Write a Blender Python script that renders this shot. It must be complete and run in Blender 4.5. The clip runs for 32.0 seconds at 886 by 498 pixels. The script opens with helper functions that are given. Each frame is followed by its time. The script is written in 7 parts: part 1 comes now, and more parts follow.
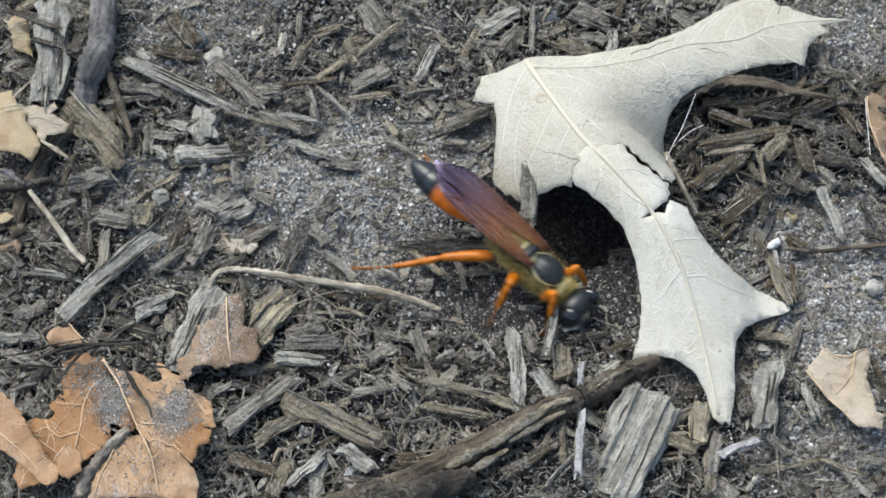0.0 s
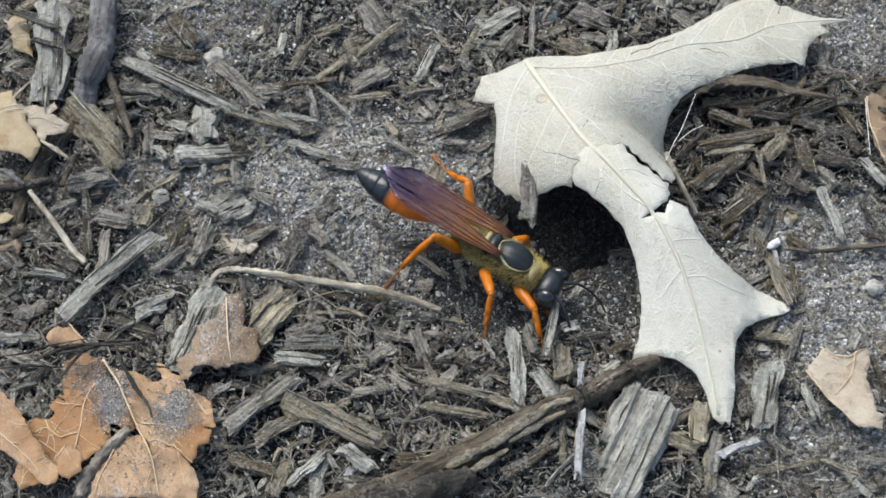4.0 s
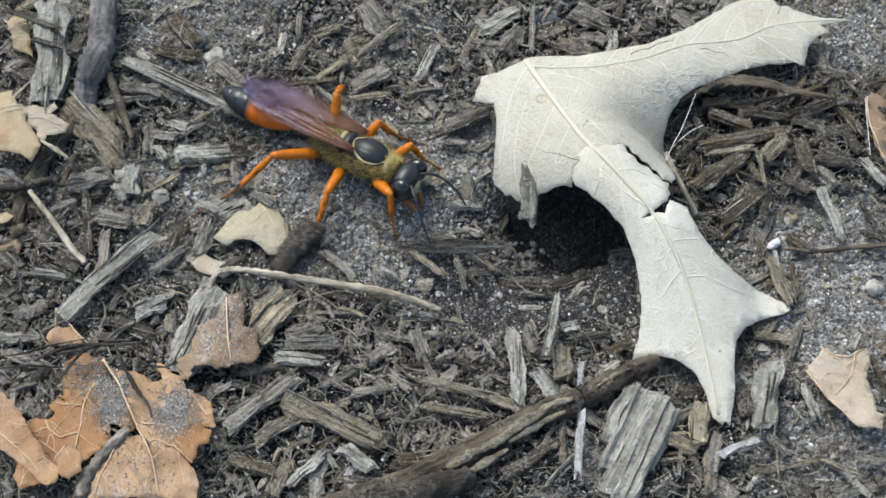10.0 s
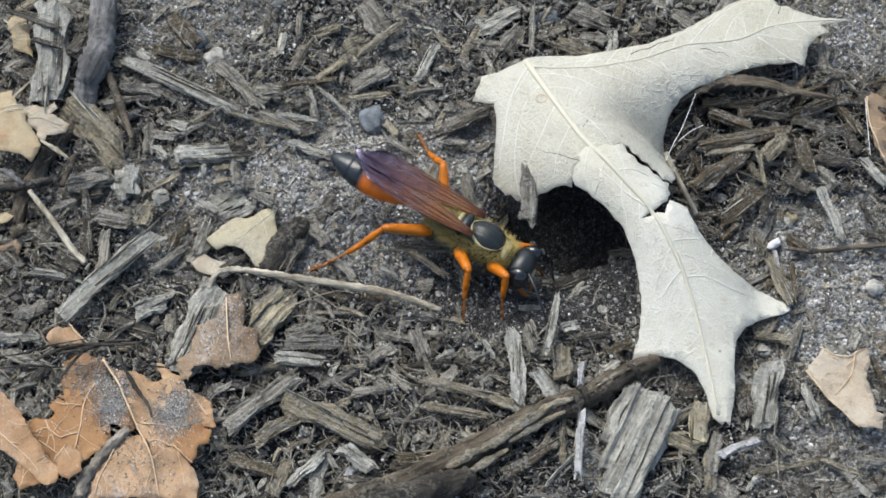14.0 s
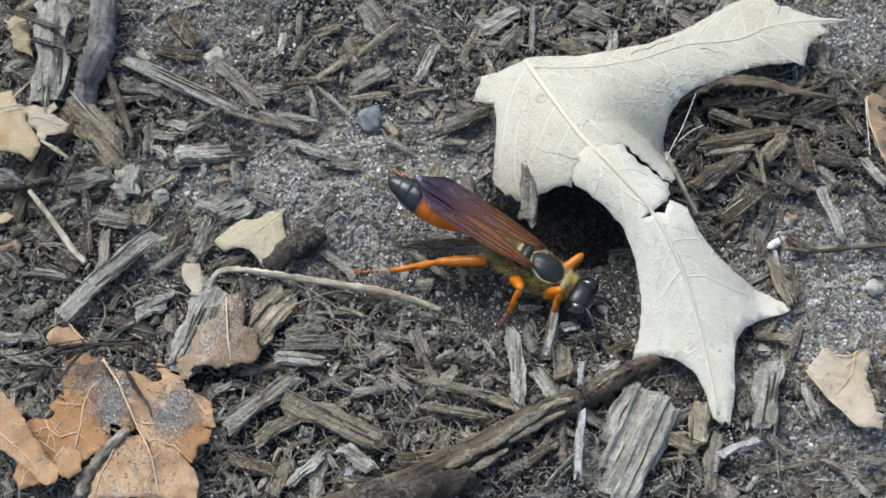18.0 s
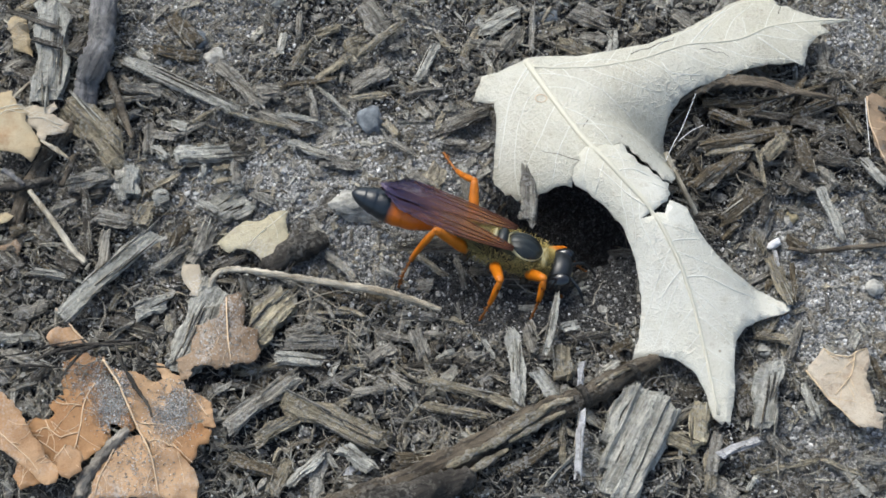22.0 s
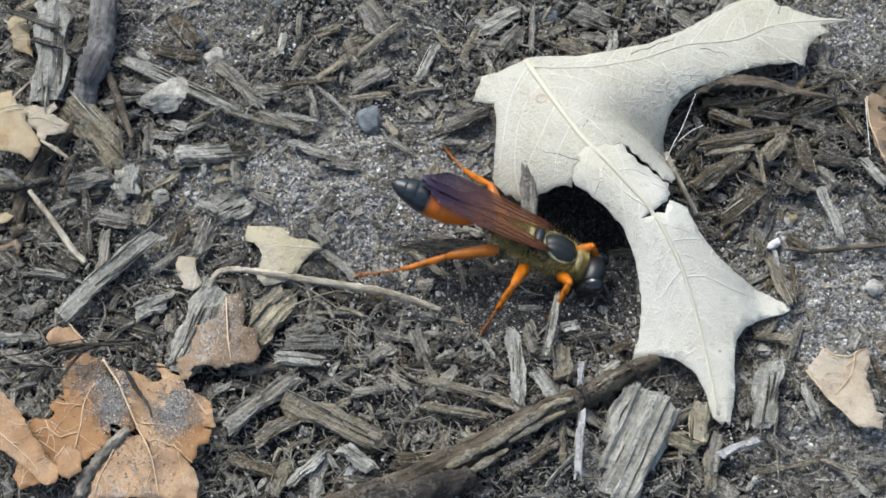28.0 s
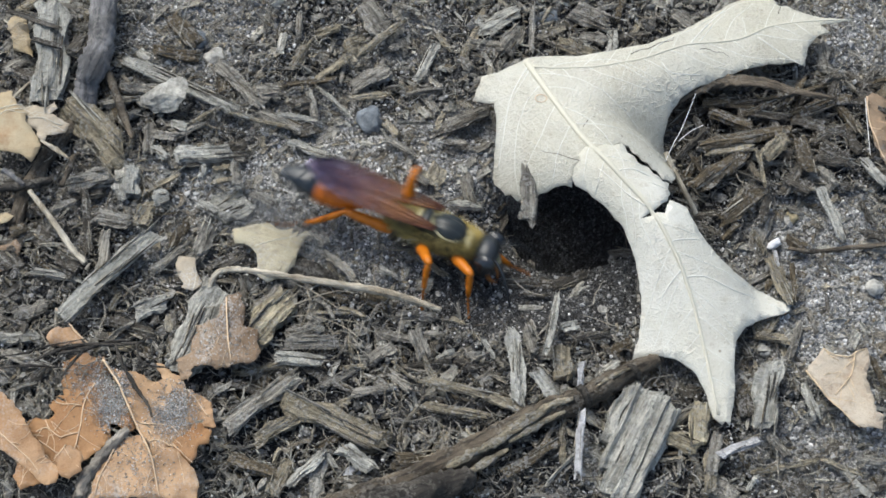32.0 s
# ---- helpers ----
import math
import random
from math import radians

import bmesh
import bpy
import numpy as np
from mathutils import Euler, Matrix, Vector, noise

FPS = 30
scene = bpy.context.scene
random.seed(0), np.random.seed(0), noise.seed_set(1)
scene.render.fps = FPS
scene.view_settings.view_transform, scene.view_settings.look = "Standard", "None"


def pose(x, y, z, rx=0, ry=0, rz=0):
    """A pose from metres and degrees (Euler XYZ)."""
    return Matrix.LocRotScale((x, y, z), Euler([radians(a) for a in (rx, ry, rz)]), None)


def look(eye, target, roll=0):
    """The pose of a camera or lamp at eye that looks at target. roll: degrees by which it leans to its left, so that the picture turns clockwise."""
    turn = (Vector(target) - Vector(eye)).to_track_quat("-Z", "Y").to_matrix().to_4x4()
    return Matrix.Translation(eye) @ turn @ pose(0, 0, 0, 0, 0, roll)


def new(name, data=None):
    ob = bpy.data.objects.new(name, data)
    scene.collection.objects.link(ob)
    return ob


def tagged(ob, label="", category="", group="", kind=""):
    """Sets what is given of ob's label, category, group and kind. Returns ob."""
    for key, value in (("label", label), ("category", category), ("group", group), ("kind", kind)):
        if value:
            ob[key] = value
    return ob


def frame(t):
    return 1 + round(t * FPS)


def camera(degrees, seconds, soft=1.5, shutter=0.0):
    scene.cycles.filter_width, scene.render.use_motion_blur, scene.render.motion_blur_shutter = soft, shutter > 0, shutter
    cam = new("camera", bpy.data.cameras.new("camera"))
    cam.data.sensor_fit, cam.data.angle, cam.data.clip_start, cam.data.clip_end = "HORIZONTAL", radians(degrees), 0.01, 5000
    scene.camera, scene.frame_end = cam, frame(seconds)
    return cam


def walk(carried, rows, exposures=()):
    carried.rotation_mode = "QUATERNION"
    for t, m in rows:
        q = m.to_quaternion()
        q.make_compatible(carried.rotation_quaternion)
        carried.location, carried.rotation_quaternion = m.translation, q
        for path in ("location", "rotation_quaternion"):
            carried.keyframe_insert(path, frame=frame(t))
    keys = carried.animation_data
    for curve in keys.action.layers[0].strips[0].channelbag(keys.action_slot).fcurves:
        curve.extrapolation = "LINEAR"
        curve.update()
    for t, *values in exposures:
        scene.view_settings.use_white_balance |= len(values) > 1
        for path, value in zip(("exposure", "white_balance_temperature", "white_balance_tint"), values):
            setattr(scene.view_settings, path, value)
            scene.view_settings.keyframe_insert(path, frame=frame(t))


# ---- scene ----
# Everything below is laid out in millimetres and scaled by MM.
MM = 0.001
cam = camera(24.0, 32.0, soft=1.65, shutter=0.5)
EYE = (0.0, -0.1105, 0.19139)
AIM = (0.0, 0.0, 0.0)
walk(cam, [(0.0, look(EYE, AIM)), (32.0, look(EYE, AIM))], exposures=[(0.0, 0.49, 6400, 5), (32.0, 0.49, 6400, 5)])

# ---------------------------------------------------------------- light
world = bpy.data.worlds.new("overcast_sky")
scene.world = world
world.use_nodes = True
wn, wl = world.node_tree.nodes, world.node_tree.links
sky = wn.new("ShaderNodeTexSky")
sky.sky_type, sky.sun_disc = "NISHITA", False
SUN_UP, SUN_ROUND = 58.0, -40.0
sky.sun_elevation, sky.sun_rotation = radians(SUN_UP), radians(SUN_ROUND)
sky.air_density, sky.dust_density, sky.ozone_density = 1.0, 4.0, 1.0
wl.new(sky.outputs["Color"], wn["Background"].inputs["Color"])
wn["Background"].inputs["Strength"].default_value = 0.14

sun_data = bpy.data.lights.new("sun", "SUN")
sun_data.energy, sun_data.angle, sun_data.color = 1.7, radians(32), (1.0, 0.975, 0.94)
sun = new("sun", sun_data)
sun_from = Vector((math.cos(radians(SUN_UP)) * math.sin(radians(SUN_ROUND)),
                   math.cos(radians(SUN_UP)) * math.cos(radians(SUN_ROUND)), math.sin(radians(SUN_UP))))
sun.matrix_world = look(tuple(sun_from * 3), (0, 0, 0))


# ---------------------------------------------------------------- materials
class Nodes:
    """A short hand for building node materials."""

    def __init__(self, name):
        self.mat = bpy.data.materials.new(name)
        self.mat.use_nodes = True
        self.tree = self.mat.node_tree
        self.bsdf = self.tree.nodes["Principled BSDF"]

    def add(self, kind, **values):
        node = self.tree.nodes.new("ShaderNode" + kind)
        for key, value in values.items():
            node.inputs[key.replace("_", " ")].default_value = value
        return node

    def link(self, a, b):
        self.tree.links.new(a, b)

    def coords(self, scale=(1, 1, 1), grain=False):
        """Object space, or the space of each piece along its grain."""
        if grain:
            src = self.tree.nodes.new("ShaderNodeAttribute")
            src.attribute_name = "grain"
            out = src.outputs["Vector"]
        else:
            out = self.add("TexCoord").outputs["Object"]
        m = self.add("Mapping")
        m.inputs["Scale"].default_value = scale
        self.link(out, m.inputs["Vector"])
        return m.outputs["Vector"]

    def noise(self, vector, scale, detail=4, rough=0.6, distort=0.0):
        n = self.add("TexNoise", Scale=scale, Detail=detail, Roughness=rough, Distortion=distort)
        self.link(vector, n.inputs["Vector"])
        return n.outputs["Fac"]

    def voronoi(self, vector, scale, feature="F1"):
        n = self.add("TexVoronoi", Scale=scale)
        n.feature = feature
        self.link(vector, n.inputs["Vector"])
        return n

    def ramp(self, fac, *stops):
        n = self.add("ValToRGB")
        n.color_ramp.elements[0].position, n.color_ramp.elements[0].color = stops[0][0], (*stops[0][1], 1)
        n.color_ramp.elements[1].position, n.color_ramp.elements[1].color = stops[-1][0], (*stops[-1][1], 1)
        for pos, col in stops[1:-1]:
            n.color_ramp.elements.new(pos).color = (*col, 1)
        self.link(fac, n.inputs["Fac"])
        return n.outputs["Color"]

    def mix(self, fac, a, b, blend="MIX"):
        n = self.tree.nodes.new("ShaderNodeMix")
        n.data_type, n.blend_type = "RGBA", blend
        for slot, value in ((0, fac), (6, a), (7, b)):
            if hasattr(value, "is_linked"):
                self.link(value, n.inputs[slot])
            else:
                n.inputs[slot].default_value = value if slot == 0 else (*value, 1)
        return n.outputs[2]

    def math(self, op, a, b=0.0):
        n = self.tree.nodes.new("ShaderNodeMath")
        n.operation = op
        for slot, value in ((0, a), (1, b)):
            if hasattr(value, "is_linked"):
                self.link(value, n.inputs[slot])
            else:
                n.inputs[slot].default_value = value
        return n.outputs[0]

    def random(self, island=False):
        if island:
            return self.add("NewGeometry").outputs["Random Per Island"]
        return self.add("ObjectInfo").outputs["Random"]

    def finish(self, color, rough=0.8, bump=None, depth=0.0002, strength=0.6, spec=0.3):
        self.link(color, self.bsdf.inputs["Base Color"]) if hasattr(color, "is_linked") else None
        if not hasattr(color, "is_linked"):
            self.bsdf.inputs["Base Color"].default_value = (*color, 1)
        if hasattr(rough, "is_linked"):
            self.link(rough, self.bsdf.inputs["Roughness"])
        else:
            self.bsdf.inputs["Roughness"].default_value = rough
        self.bsdf.inputs["Specular IOR Level"].default_value = spec
        if bump is not None:
            b = self.add("Bump", Strength=strength, Distance=depth)
            self.link(bump, b.inputs["Height"])
            self.link(b.outputs["Normal"], self.bsdf.inputs["Normal"])
        return self.mat


def soil_material():
    n = Nodes("sandy soil")
    c = n.coords()
    grain = n.voronoi(c, 3900)
    fine = n.voronoi(c, 7600)
    tone = n.math("ADD", n.math("MULTIPLY", grain.outputs["Color"], 0.6), n.math("MULTIPLY", fine.outputs["Color"], 0.4))
    sand = n.ramp(tone, (0.0, (0.07, 0.07, 0.068)), (0.34, (0.24, 0.24, 0.233)), (0.58, (0.43, 0.428, 0.415)), (0.76, (0.62, 0.617, 0.60)), (1.0, (0.84, 0.838, 0.82)))
    # dark soil between the chips; near the burrow it also stands for shade
    humus_and_shade = n.ramp(tone, (0.0, (0.014, 0.0125, 0.011)), (0.5, (0.040, 0.0405, 0.0415)), (0.78, (0.12, 0.122, 0.126)), (1.0, (0.46, 0.458, 0.45)))
    crumbs = n.noise(c, 800, 5, 0.7)
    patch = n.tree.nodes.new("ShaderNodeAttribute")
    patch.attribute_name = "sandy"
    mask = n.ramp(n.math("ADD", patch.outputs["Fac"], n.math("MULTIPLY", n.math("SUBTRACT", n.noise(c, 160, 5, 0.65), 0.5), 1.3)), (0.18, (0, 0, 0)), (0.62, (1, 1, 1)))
    col = n.mix(mask, humus_and_shade, sand)
    col = n.mix(n.ramp(crumbs, (0.5, (0, 0, 0)), (0.75, (0.7, 0.7, 0.7))), col, n.mix(0.5, humus_and_shade, (0.09, 0.086, 0.08)))
    height = n.math("ADD", n.math("MULTIPLY", crumbs, 0.9), n.math("MULTIPLY", grain.outputs["Distance"], -0.5))
    return n.finish(col, 0.9, height, 0.0008, 1.0)


def sand_material():
    n = Nodes("quartz sand")
    r = n.random(True)
    col = n.ramp(r, (0.0, (0.07, 0.07, 0.068)), (0.35, (0.215, 0.213, 0.205)), (0.7, (0.375, 0.372, 0.36)), (0.9, (0.56, 0.557, 0.54)), (0.97, (0.66, 0.657, 0.64)), (1.0, (0.84, 0.84, 0.82)))
    return n.finish(col, 0.45, spec=0.5)


def damp_sand_material():
    n = Nodes("damp sand")
    col = n.ramp(n.random(True), (0.0, (0.025, 0.025, 0.024)), (0.45, (0.054, 0.052, 0.049)), (0.8, (0.105, 0.104, 0.103)), (0.95, (0.24, 0.24, 0.235)), (1.0, (0.55, 0.55, 0.54)))
    return n.finish(col, 0.4, spec=0.5)


WOOD = {
    "g": ((0.068, 0.062, 0.052), (0.56, 0.53, 0.455)),
    "b": ((0.036, 0.028, 0.018), (0.235, 0.19, 0.122)),
    "d": ((0.027, 0.023, 0.018), (0.188, 0.170, 0.140)),
    "p": ((0.20, 0.195, 0.165), (0.80, 0.79, 0.71)),
    "w": ((0.42, 0.42, 0.43), (0.78, 0.78, 0.80)),
    "o": ((0.085, 0.073, 0.047), (0.58, 0.51, 0.37)),
    "t": ((0.14, 0.115, 0.07), (0.74, 0.66, 0.47)),
}


def wood_material(name, dark, light, island=False):
    n = Nodes(name)
    c = n.coords((170, 2300, 2300), True)
    fibre = n.noise(c, 1.0, 6, 0.7, 0.5)
    cg = n.coords((900, 900, 900), True)
    blotch = n.noise(cg, 0.45, 4, 0.6)
    grit = n.voronoi(n.coords((1, 1, 1), True), 4200)
    r = n.random(island)
    if island:
        lo = n.ramp(r, *[(k / 6, WOOD[t][0]) for k, t in enumerate("dgbgopg")])
        hi = n.ramp(r, *[(k / 6, WOOD[t][1]) for k, t in enumerate("dgbgopg")])
    else:
        lo = n.mix(n.math("MULTIPLY", r, 0.7), dark, tuple(v * 1.6 for v in dark))
        hi = n.mix(n.math("MULTIPLY", r, 0.8), light, tuple(v * 0.66 for v in light))
    band = n.ramp(fibre, (0.34, (0, 0, 0)), (0.64, (1, 1, 1)))
    col = n.mix(band, lo, hi)
    col = n.mix(n.ramp(blotch, (0.44, (0, 0, 0)), (0.70, (0.7, 0.7, 0.7))), col, n.mix(0.5, dark, (0.08, 0.075, 0.068)))
    # a dusting of sand grains
    dust = n.math("MULTIPLY", n.ramp(n.noise(cg, 0.5, 4, 0.7), (0.42, (0, 0, 0)), (0.58, (1, 1, 1))), n.ramp(grit.outputs["Color"], (0.52, (0, 0, 0)), (0.62, (1, 1, 1))))
    col = n.mix(n.math("MULTIPLY", dust, 0.55), col, (0.40, 0.398, 0.385))
    pit = n.noise(cg, 2.4, 4, 0.7)
    col = n.mix(n.ramp(pit, (0.52, (0, 0, 0)), (0.66, (0.65, 0.65, 0.65))), col, n.mix(0.5, dark, (0.05, 0.046, 0.04)))
    height = n.math("ADD", n.math("ADD", fibre, n.math("MULTIPLY", pit, -0.8)), n.math("MULTIPLY", dust, 0.3))
    return n.finish(col, 0.85, height, 0.0006, 1.0, 0.25)


MAT = {k: wood_material("weathered wood " + k, *v) for k, v in WOOD.items()}
MAT["shred"] = wood_material("mulch shreds", (0.058, 0.049, 0.039), (0.28, 0.246, 0.198), True)
MAT["soil"] = soil_material()
MAT["sand"] = sand_material()
MAT["damp_sand"] = damp_sand_material()


def crumb_material():
    n = Nodes("soil crumbs")
    g = n.voronoi(n.coords((1, 1, 1), True), 6000)
    base = n.ramp(n.random(True), (0.0, (0.04, 0.037, 0.032)), (0.4, (0.11, 0.105, 0.095)), (0.75, (0.20, 0.195, 0.18)), (1.0, (0.34, 0.325, 0.28)))
    col = n.mix(n.ramp(g.outputs["Color"], (0.55, (0, 0, 0)), (0.75, (0.6, 0.6, 0.6))), base, (0.34, 0.338, 0.33))
    return n.finish(col, 0.9, g.outputs["Distance"], 0.0003, 0.8)


MAT["crumb"] = crumb_material()


def leaf_material(name, deep, pale, spots, vein_bump=0.00019, translucent=0.0, sandy=0.0, stains=0.12, net=1.0, net_tone=0.26):
    n = Nodes(name)
    c = n.coords()
    warp = n.add("TexNoise", Scale=700.0, Detail=2.0)
    n.link(c, warp.inputs["Vector"])
    c2 = n.mix(0.00042, c, warp.outputs["Color"], "LINEAR_LIGHT")
    mesh = n.voronoi(c2, 1500, "DISTANCE_TO_EDGE")
    mesh2 = n.voronoi(c2, 3300, "DISTANCE_TO_EDGE")
    patchy = n.ramp(n.noise(c, 420, 4, 0.7), (0.36, (0.35, 0.35, 0.35)), (0.60, (1, 1, 1)))
    lines = n.math("MULTIPLY", n.math("MULTIPLY", patchy, net), n.ramp(mesh.outputs["Distance"], (0.0, (1, 1, 1)), (0.13, (0, 0, 0))))
    lines2 = n.ramp(mesh2.outputs["Distance"], (0.0, (1, 1, 1)), (0.2, (0, 0, 0)))
    cloud = n.noise(c, 75, 7, 0.72)
    col = n.mix(n.ramp(cloud, (0.33, (0, 0, 0)), (0.68, (1, 1, 1))), deep, pale)
    fleck = n.noise(c, 900, 3, 0.6)
    stain = n.noise(c, 210, 6, 0.72)
    col = n.mix(n.ramp(stain, (0.50, (0, 0, 0)), (0.72, (stains, stains, stains))), col, spots)
    col = n.mix(n.math("MULTIPLY", n.ramp(fleck, (0.60, (0, 0, 0)), (0.72, (1, 1, 1))), 0.4), col, spots)
    col = n.mix(n.math("MULTIPLY", n.math("MAXIMUM", lines, n.math("MULTIPLY", lines2, 0.6)), net_tone), col, tuple(min(1, v * 1.18) for v in pale))
    speck = n.voronoi(c, 520)
    dots = n.math("MULTIPLY", n.ramp(speck.outputs["Distance"], (0.05, (1, 1, 1)), (0.11, (0, 0, 0))), n.ramp(speck.outputs["Color"], (0.62, (0, 0, 0)), (0.66, (1, 1, 1))))
    col = n.mix(n.math("MULTIPLY", dots, 0.7), col, tuple(v * 0.6 for v in spots))
    if sandy:
        grit = n.voronoi(c, 5200)
        patch = n.ramp(n.noise(c, 85, 5, 0.7), (0.46, (0, 0, 0)), (0.66, (1, 1, 1)))
        seed = n.ramp(n.math("ADD", grit.outputs["Color"], n.math("MULTIPLY", patch, 0.35)), (0.62, (0, 0, 0)), (0.72, (1, 1, 1)))
        tint = n.ramp(grit.outputs["Color"], (0.3, (0.13, 0.128, 0.125)), (0.8, (0.54, 0.535, 0.52)))
        col = n.mix(n.math("MULTIPLY", n.math("MULTIPLY", patch, seed), sandy), col, tint)
    height = n.math("ADD", n.math("MULTIPLY", lines, 0.8), n.math("ADD", n.math("MULTIPLY", lines2, 0.3), n.math("MULTIPLY", n.noise(c, 420, 6, 0.7), 1.2)))
    mat = n.finish(col, 0.62, height, vein_bump, 0.55, 0.3)
    if translucent:
        # thin dead leaf: some light comes through, warmed
        through_leaf = n.add("BsdfTranslucent")
        through_leaf.inputs["Color"].default_value = (0.62, 0.47, 0.27, 1)
        blend = n.add("MixShader")
        blend.inputs[0].default_value = translucent
        n.link(n.bsdf.outputs[0], blend.inputs[1])
        n.link(through_leaf.outputs[0], blend.inputs[2])
        n.link(blend.outputs[0], n.tree.nodes["Material Output"].inputs["Surface"])
    return mat


MAT["pale_leaf"] = leaf_material("bleached oak leaf", (0.43, 0.41, 0.32), (0.635, 0.63, 0.56), (0.22, 0.18, 0.12), vein_bump=0.00022, translucent=0.14, stains=0.28, net=1.0, net_tone=0.6)
MAT["white_leaf"] = leaf_material("paler bleached oak leaf", (0.52, 0.505, 0.41), (0.72, 0.715, 0.65), (0.30, 0.25, 0.17), vein_bump=0.00016, translucent=0.12, stains=0.2, net=0.7, net_tone=0.35)
MAT["pale_vein"] = Nodes("leaf vein").finish((0.71, 0.70, 0.63), 0.6)
MAT["rib"] = Nodes("leaf rib").finish((0.58, 0.555, 0.46), 0.6)
MAT["brown_leaf"] = leaf_material("brown oak leaf", (0.30, 0.165, 0.078), (0.57, 0.405, 0.25), (0.15, 0.08, 0.042), sandy=0.6, stains=0.8, vein_bump=0.00010, net=0.35, translucent=0.08)
MAT["amber_leaf"] = leaf_material("amber oak leaf", (0.20, 0.088, 0.030), (0.49, 0.30, 0.15), (0.10, 0.048, 0.02), sandy=0.3, stains=0.8, vein_bump=0.00010, net=0.35, translucent=0.08)
MAT["brown_vein"] = Nodes("brown leaf vein").finish((0.62, 0.47, 0.32), 0.6)
MAT["tan_leaf"] = leaf_material("tan leaf", (0.31, 0.23, 0.125), (0.51, 0.445, 0.31), (0.18, 0.12, 0.065), sandy=0.25, stains=0.8, vein_bump=0.00026, net=1.0, translucent=0.08)
MAT["cream_leaf"] = leaf_material("cream dead leaf", (0.30, 0.215, 0.115), (0.51, 0.44, 0.305), (0.24, 0.115, 0.04), stains=0.85, vein_bump=0.0001, net=0.3, translucent=0.12)
MAT["dusty_tan"] = leaf_material("dusty tan leaf", (0.29, 0.24, 0.175), (0.52, 0.46, 0.36), (0.20, 0.15, 0.10), sandy=0.7, stains=0.5, vein_bump=0.00012, net=0.35, translucent=0.08)
MAT["scrap_leaf"] = leaf_material("tan leaf scrap", (0.31, 0.27, 0.175), (0.52, 0.48, 0.355), (0.16, 0.125, 0.08), sandy=0.45, stains=0.85, vein_bump=0.0002, net=0.5)
MAT["dusty_leaf"] = leaf_material("dusty brown leaf", (0.20, 0.135, 0.085), (0.35, 0.26, 0.175), (0.10, 0.065, 0.04), sandy=1.0, stains=0.7, vein_bump=0.00022, net=0.55, translucent=0.08)


def bark_material(name, dark, light):
    n = Nodes(name)
    c = n.coords((220, 1100, 1100), True)
    fibre = n.noise(c, 1.0, 6, 0.7, 0.8)
    blotch = n.noise(n.coords((300, 300, 300), True), 1.0, 4)
    col = n.mix(n.ramp(fibre, (0.35, (0, 0, 0)), (0.66, (1, 1, 1))), dark, light)
    col = n.mix(n.ramp(blotch, (0.48, (0, 0, 0)), (0.66, (0.6, 0.6, 0.6))), col, tuple(v * 0.7 for v in dark))
    grit = n.voronoi(n.coords((1, 1, 1), True), 4200)
    dust = n.math("MULTIPLY", n.ramp(n.noise(n.coords((420, 420, 420), True), 1.0, 5, 0.7), (0.45, (0, 0, 0)), (0.6, (1, 1, 1))), n.ramp(grit.outputs["Color"], (0.5, (0, 0, 0)), (0.62, (1, 1, 1))))
    col = n.mix(n.math("MULTIPLY", dust, 0.3), col, (0.34, 0.325, 0.29))
    return n.finish(col, 0.8, n.math("ADD", fibre, n.math("MULTIPLY", dust, 0.3)), 0.0005, 1.0)


MAT["dusty_bark"] = bark_material("dusty grey-brown bark", (0.10, 0.088, 0.072), (0.44, 0.40, 0.34))
MAT["bark"] = bark_material("dark twig bark", (0.018, 0.015, 0.012), (0.19, 0.155, 0.112))
MAT["dark_bark"] = bark_material("damp dark bark", (0.018, 0.016, 0.014), (0.085, 0.076, 0.064))
MAT["grey_bark"] = bark_material("grey twig bark", (0.07, 0.07, 0.072), (0.32, 0.316, 0.32))
MAT["straw"] = bark_material("dry stem", (0.24, 0.20, 0.14), (0.68, 0.63, 0.52))


def stone_material(name, dark, light):
    n = Nodes(name)
    c = n.coords()
    f = n.noise(c, 700, 6, 0.7)
    col = n.ramp(f, (0.3, dark), (0.7, light))
    return n.finish(col, 0.75, f, 0.0004, 0.8)


MAT["grey_stone"] = stone_material("pale crusted stone", (0.13, 0.126, 0.112), (0.60, 0.59, 0.54))
MAT["blue_stone"] = stone_material("blue-grey stone", (0.055, 0.065, 0.075), (0.27, 0.30, 0.325))
MAT["crumb_solid"] = stone_material("damp soil clod", (0.05, 0.047, 0.042), (0.22, 0.212, 0.195))
MAT["white_bit"] = stone_material("white fluff", (0.66, 0.66, 0.66), (0.86, 0.86, 0.86))


# ---------------------------------------------------------------- ground
def bump_at(x, y, z, w, k=1.0):
    return k * noise.noise(Vector((x / w, y / w, z)))


HOLE = (13.0, 2.5)


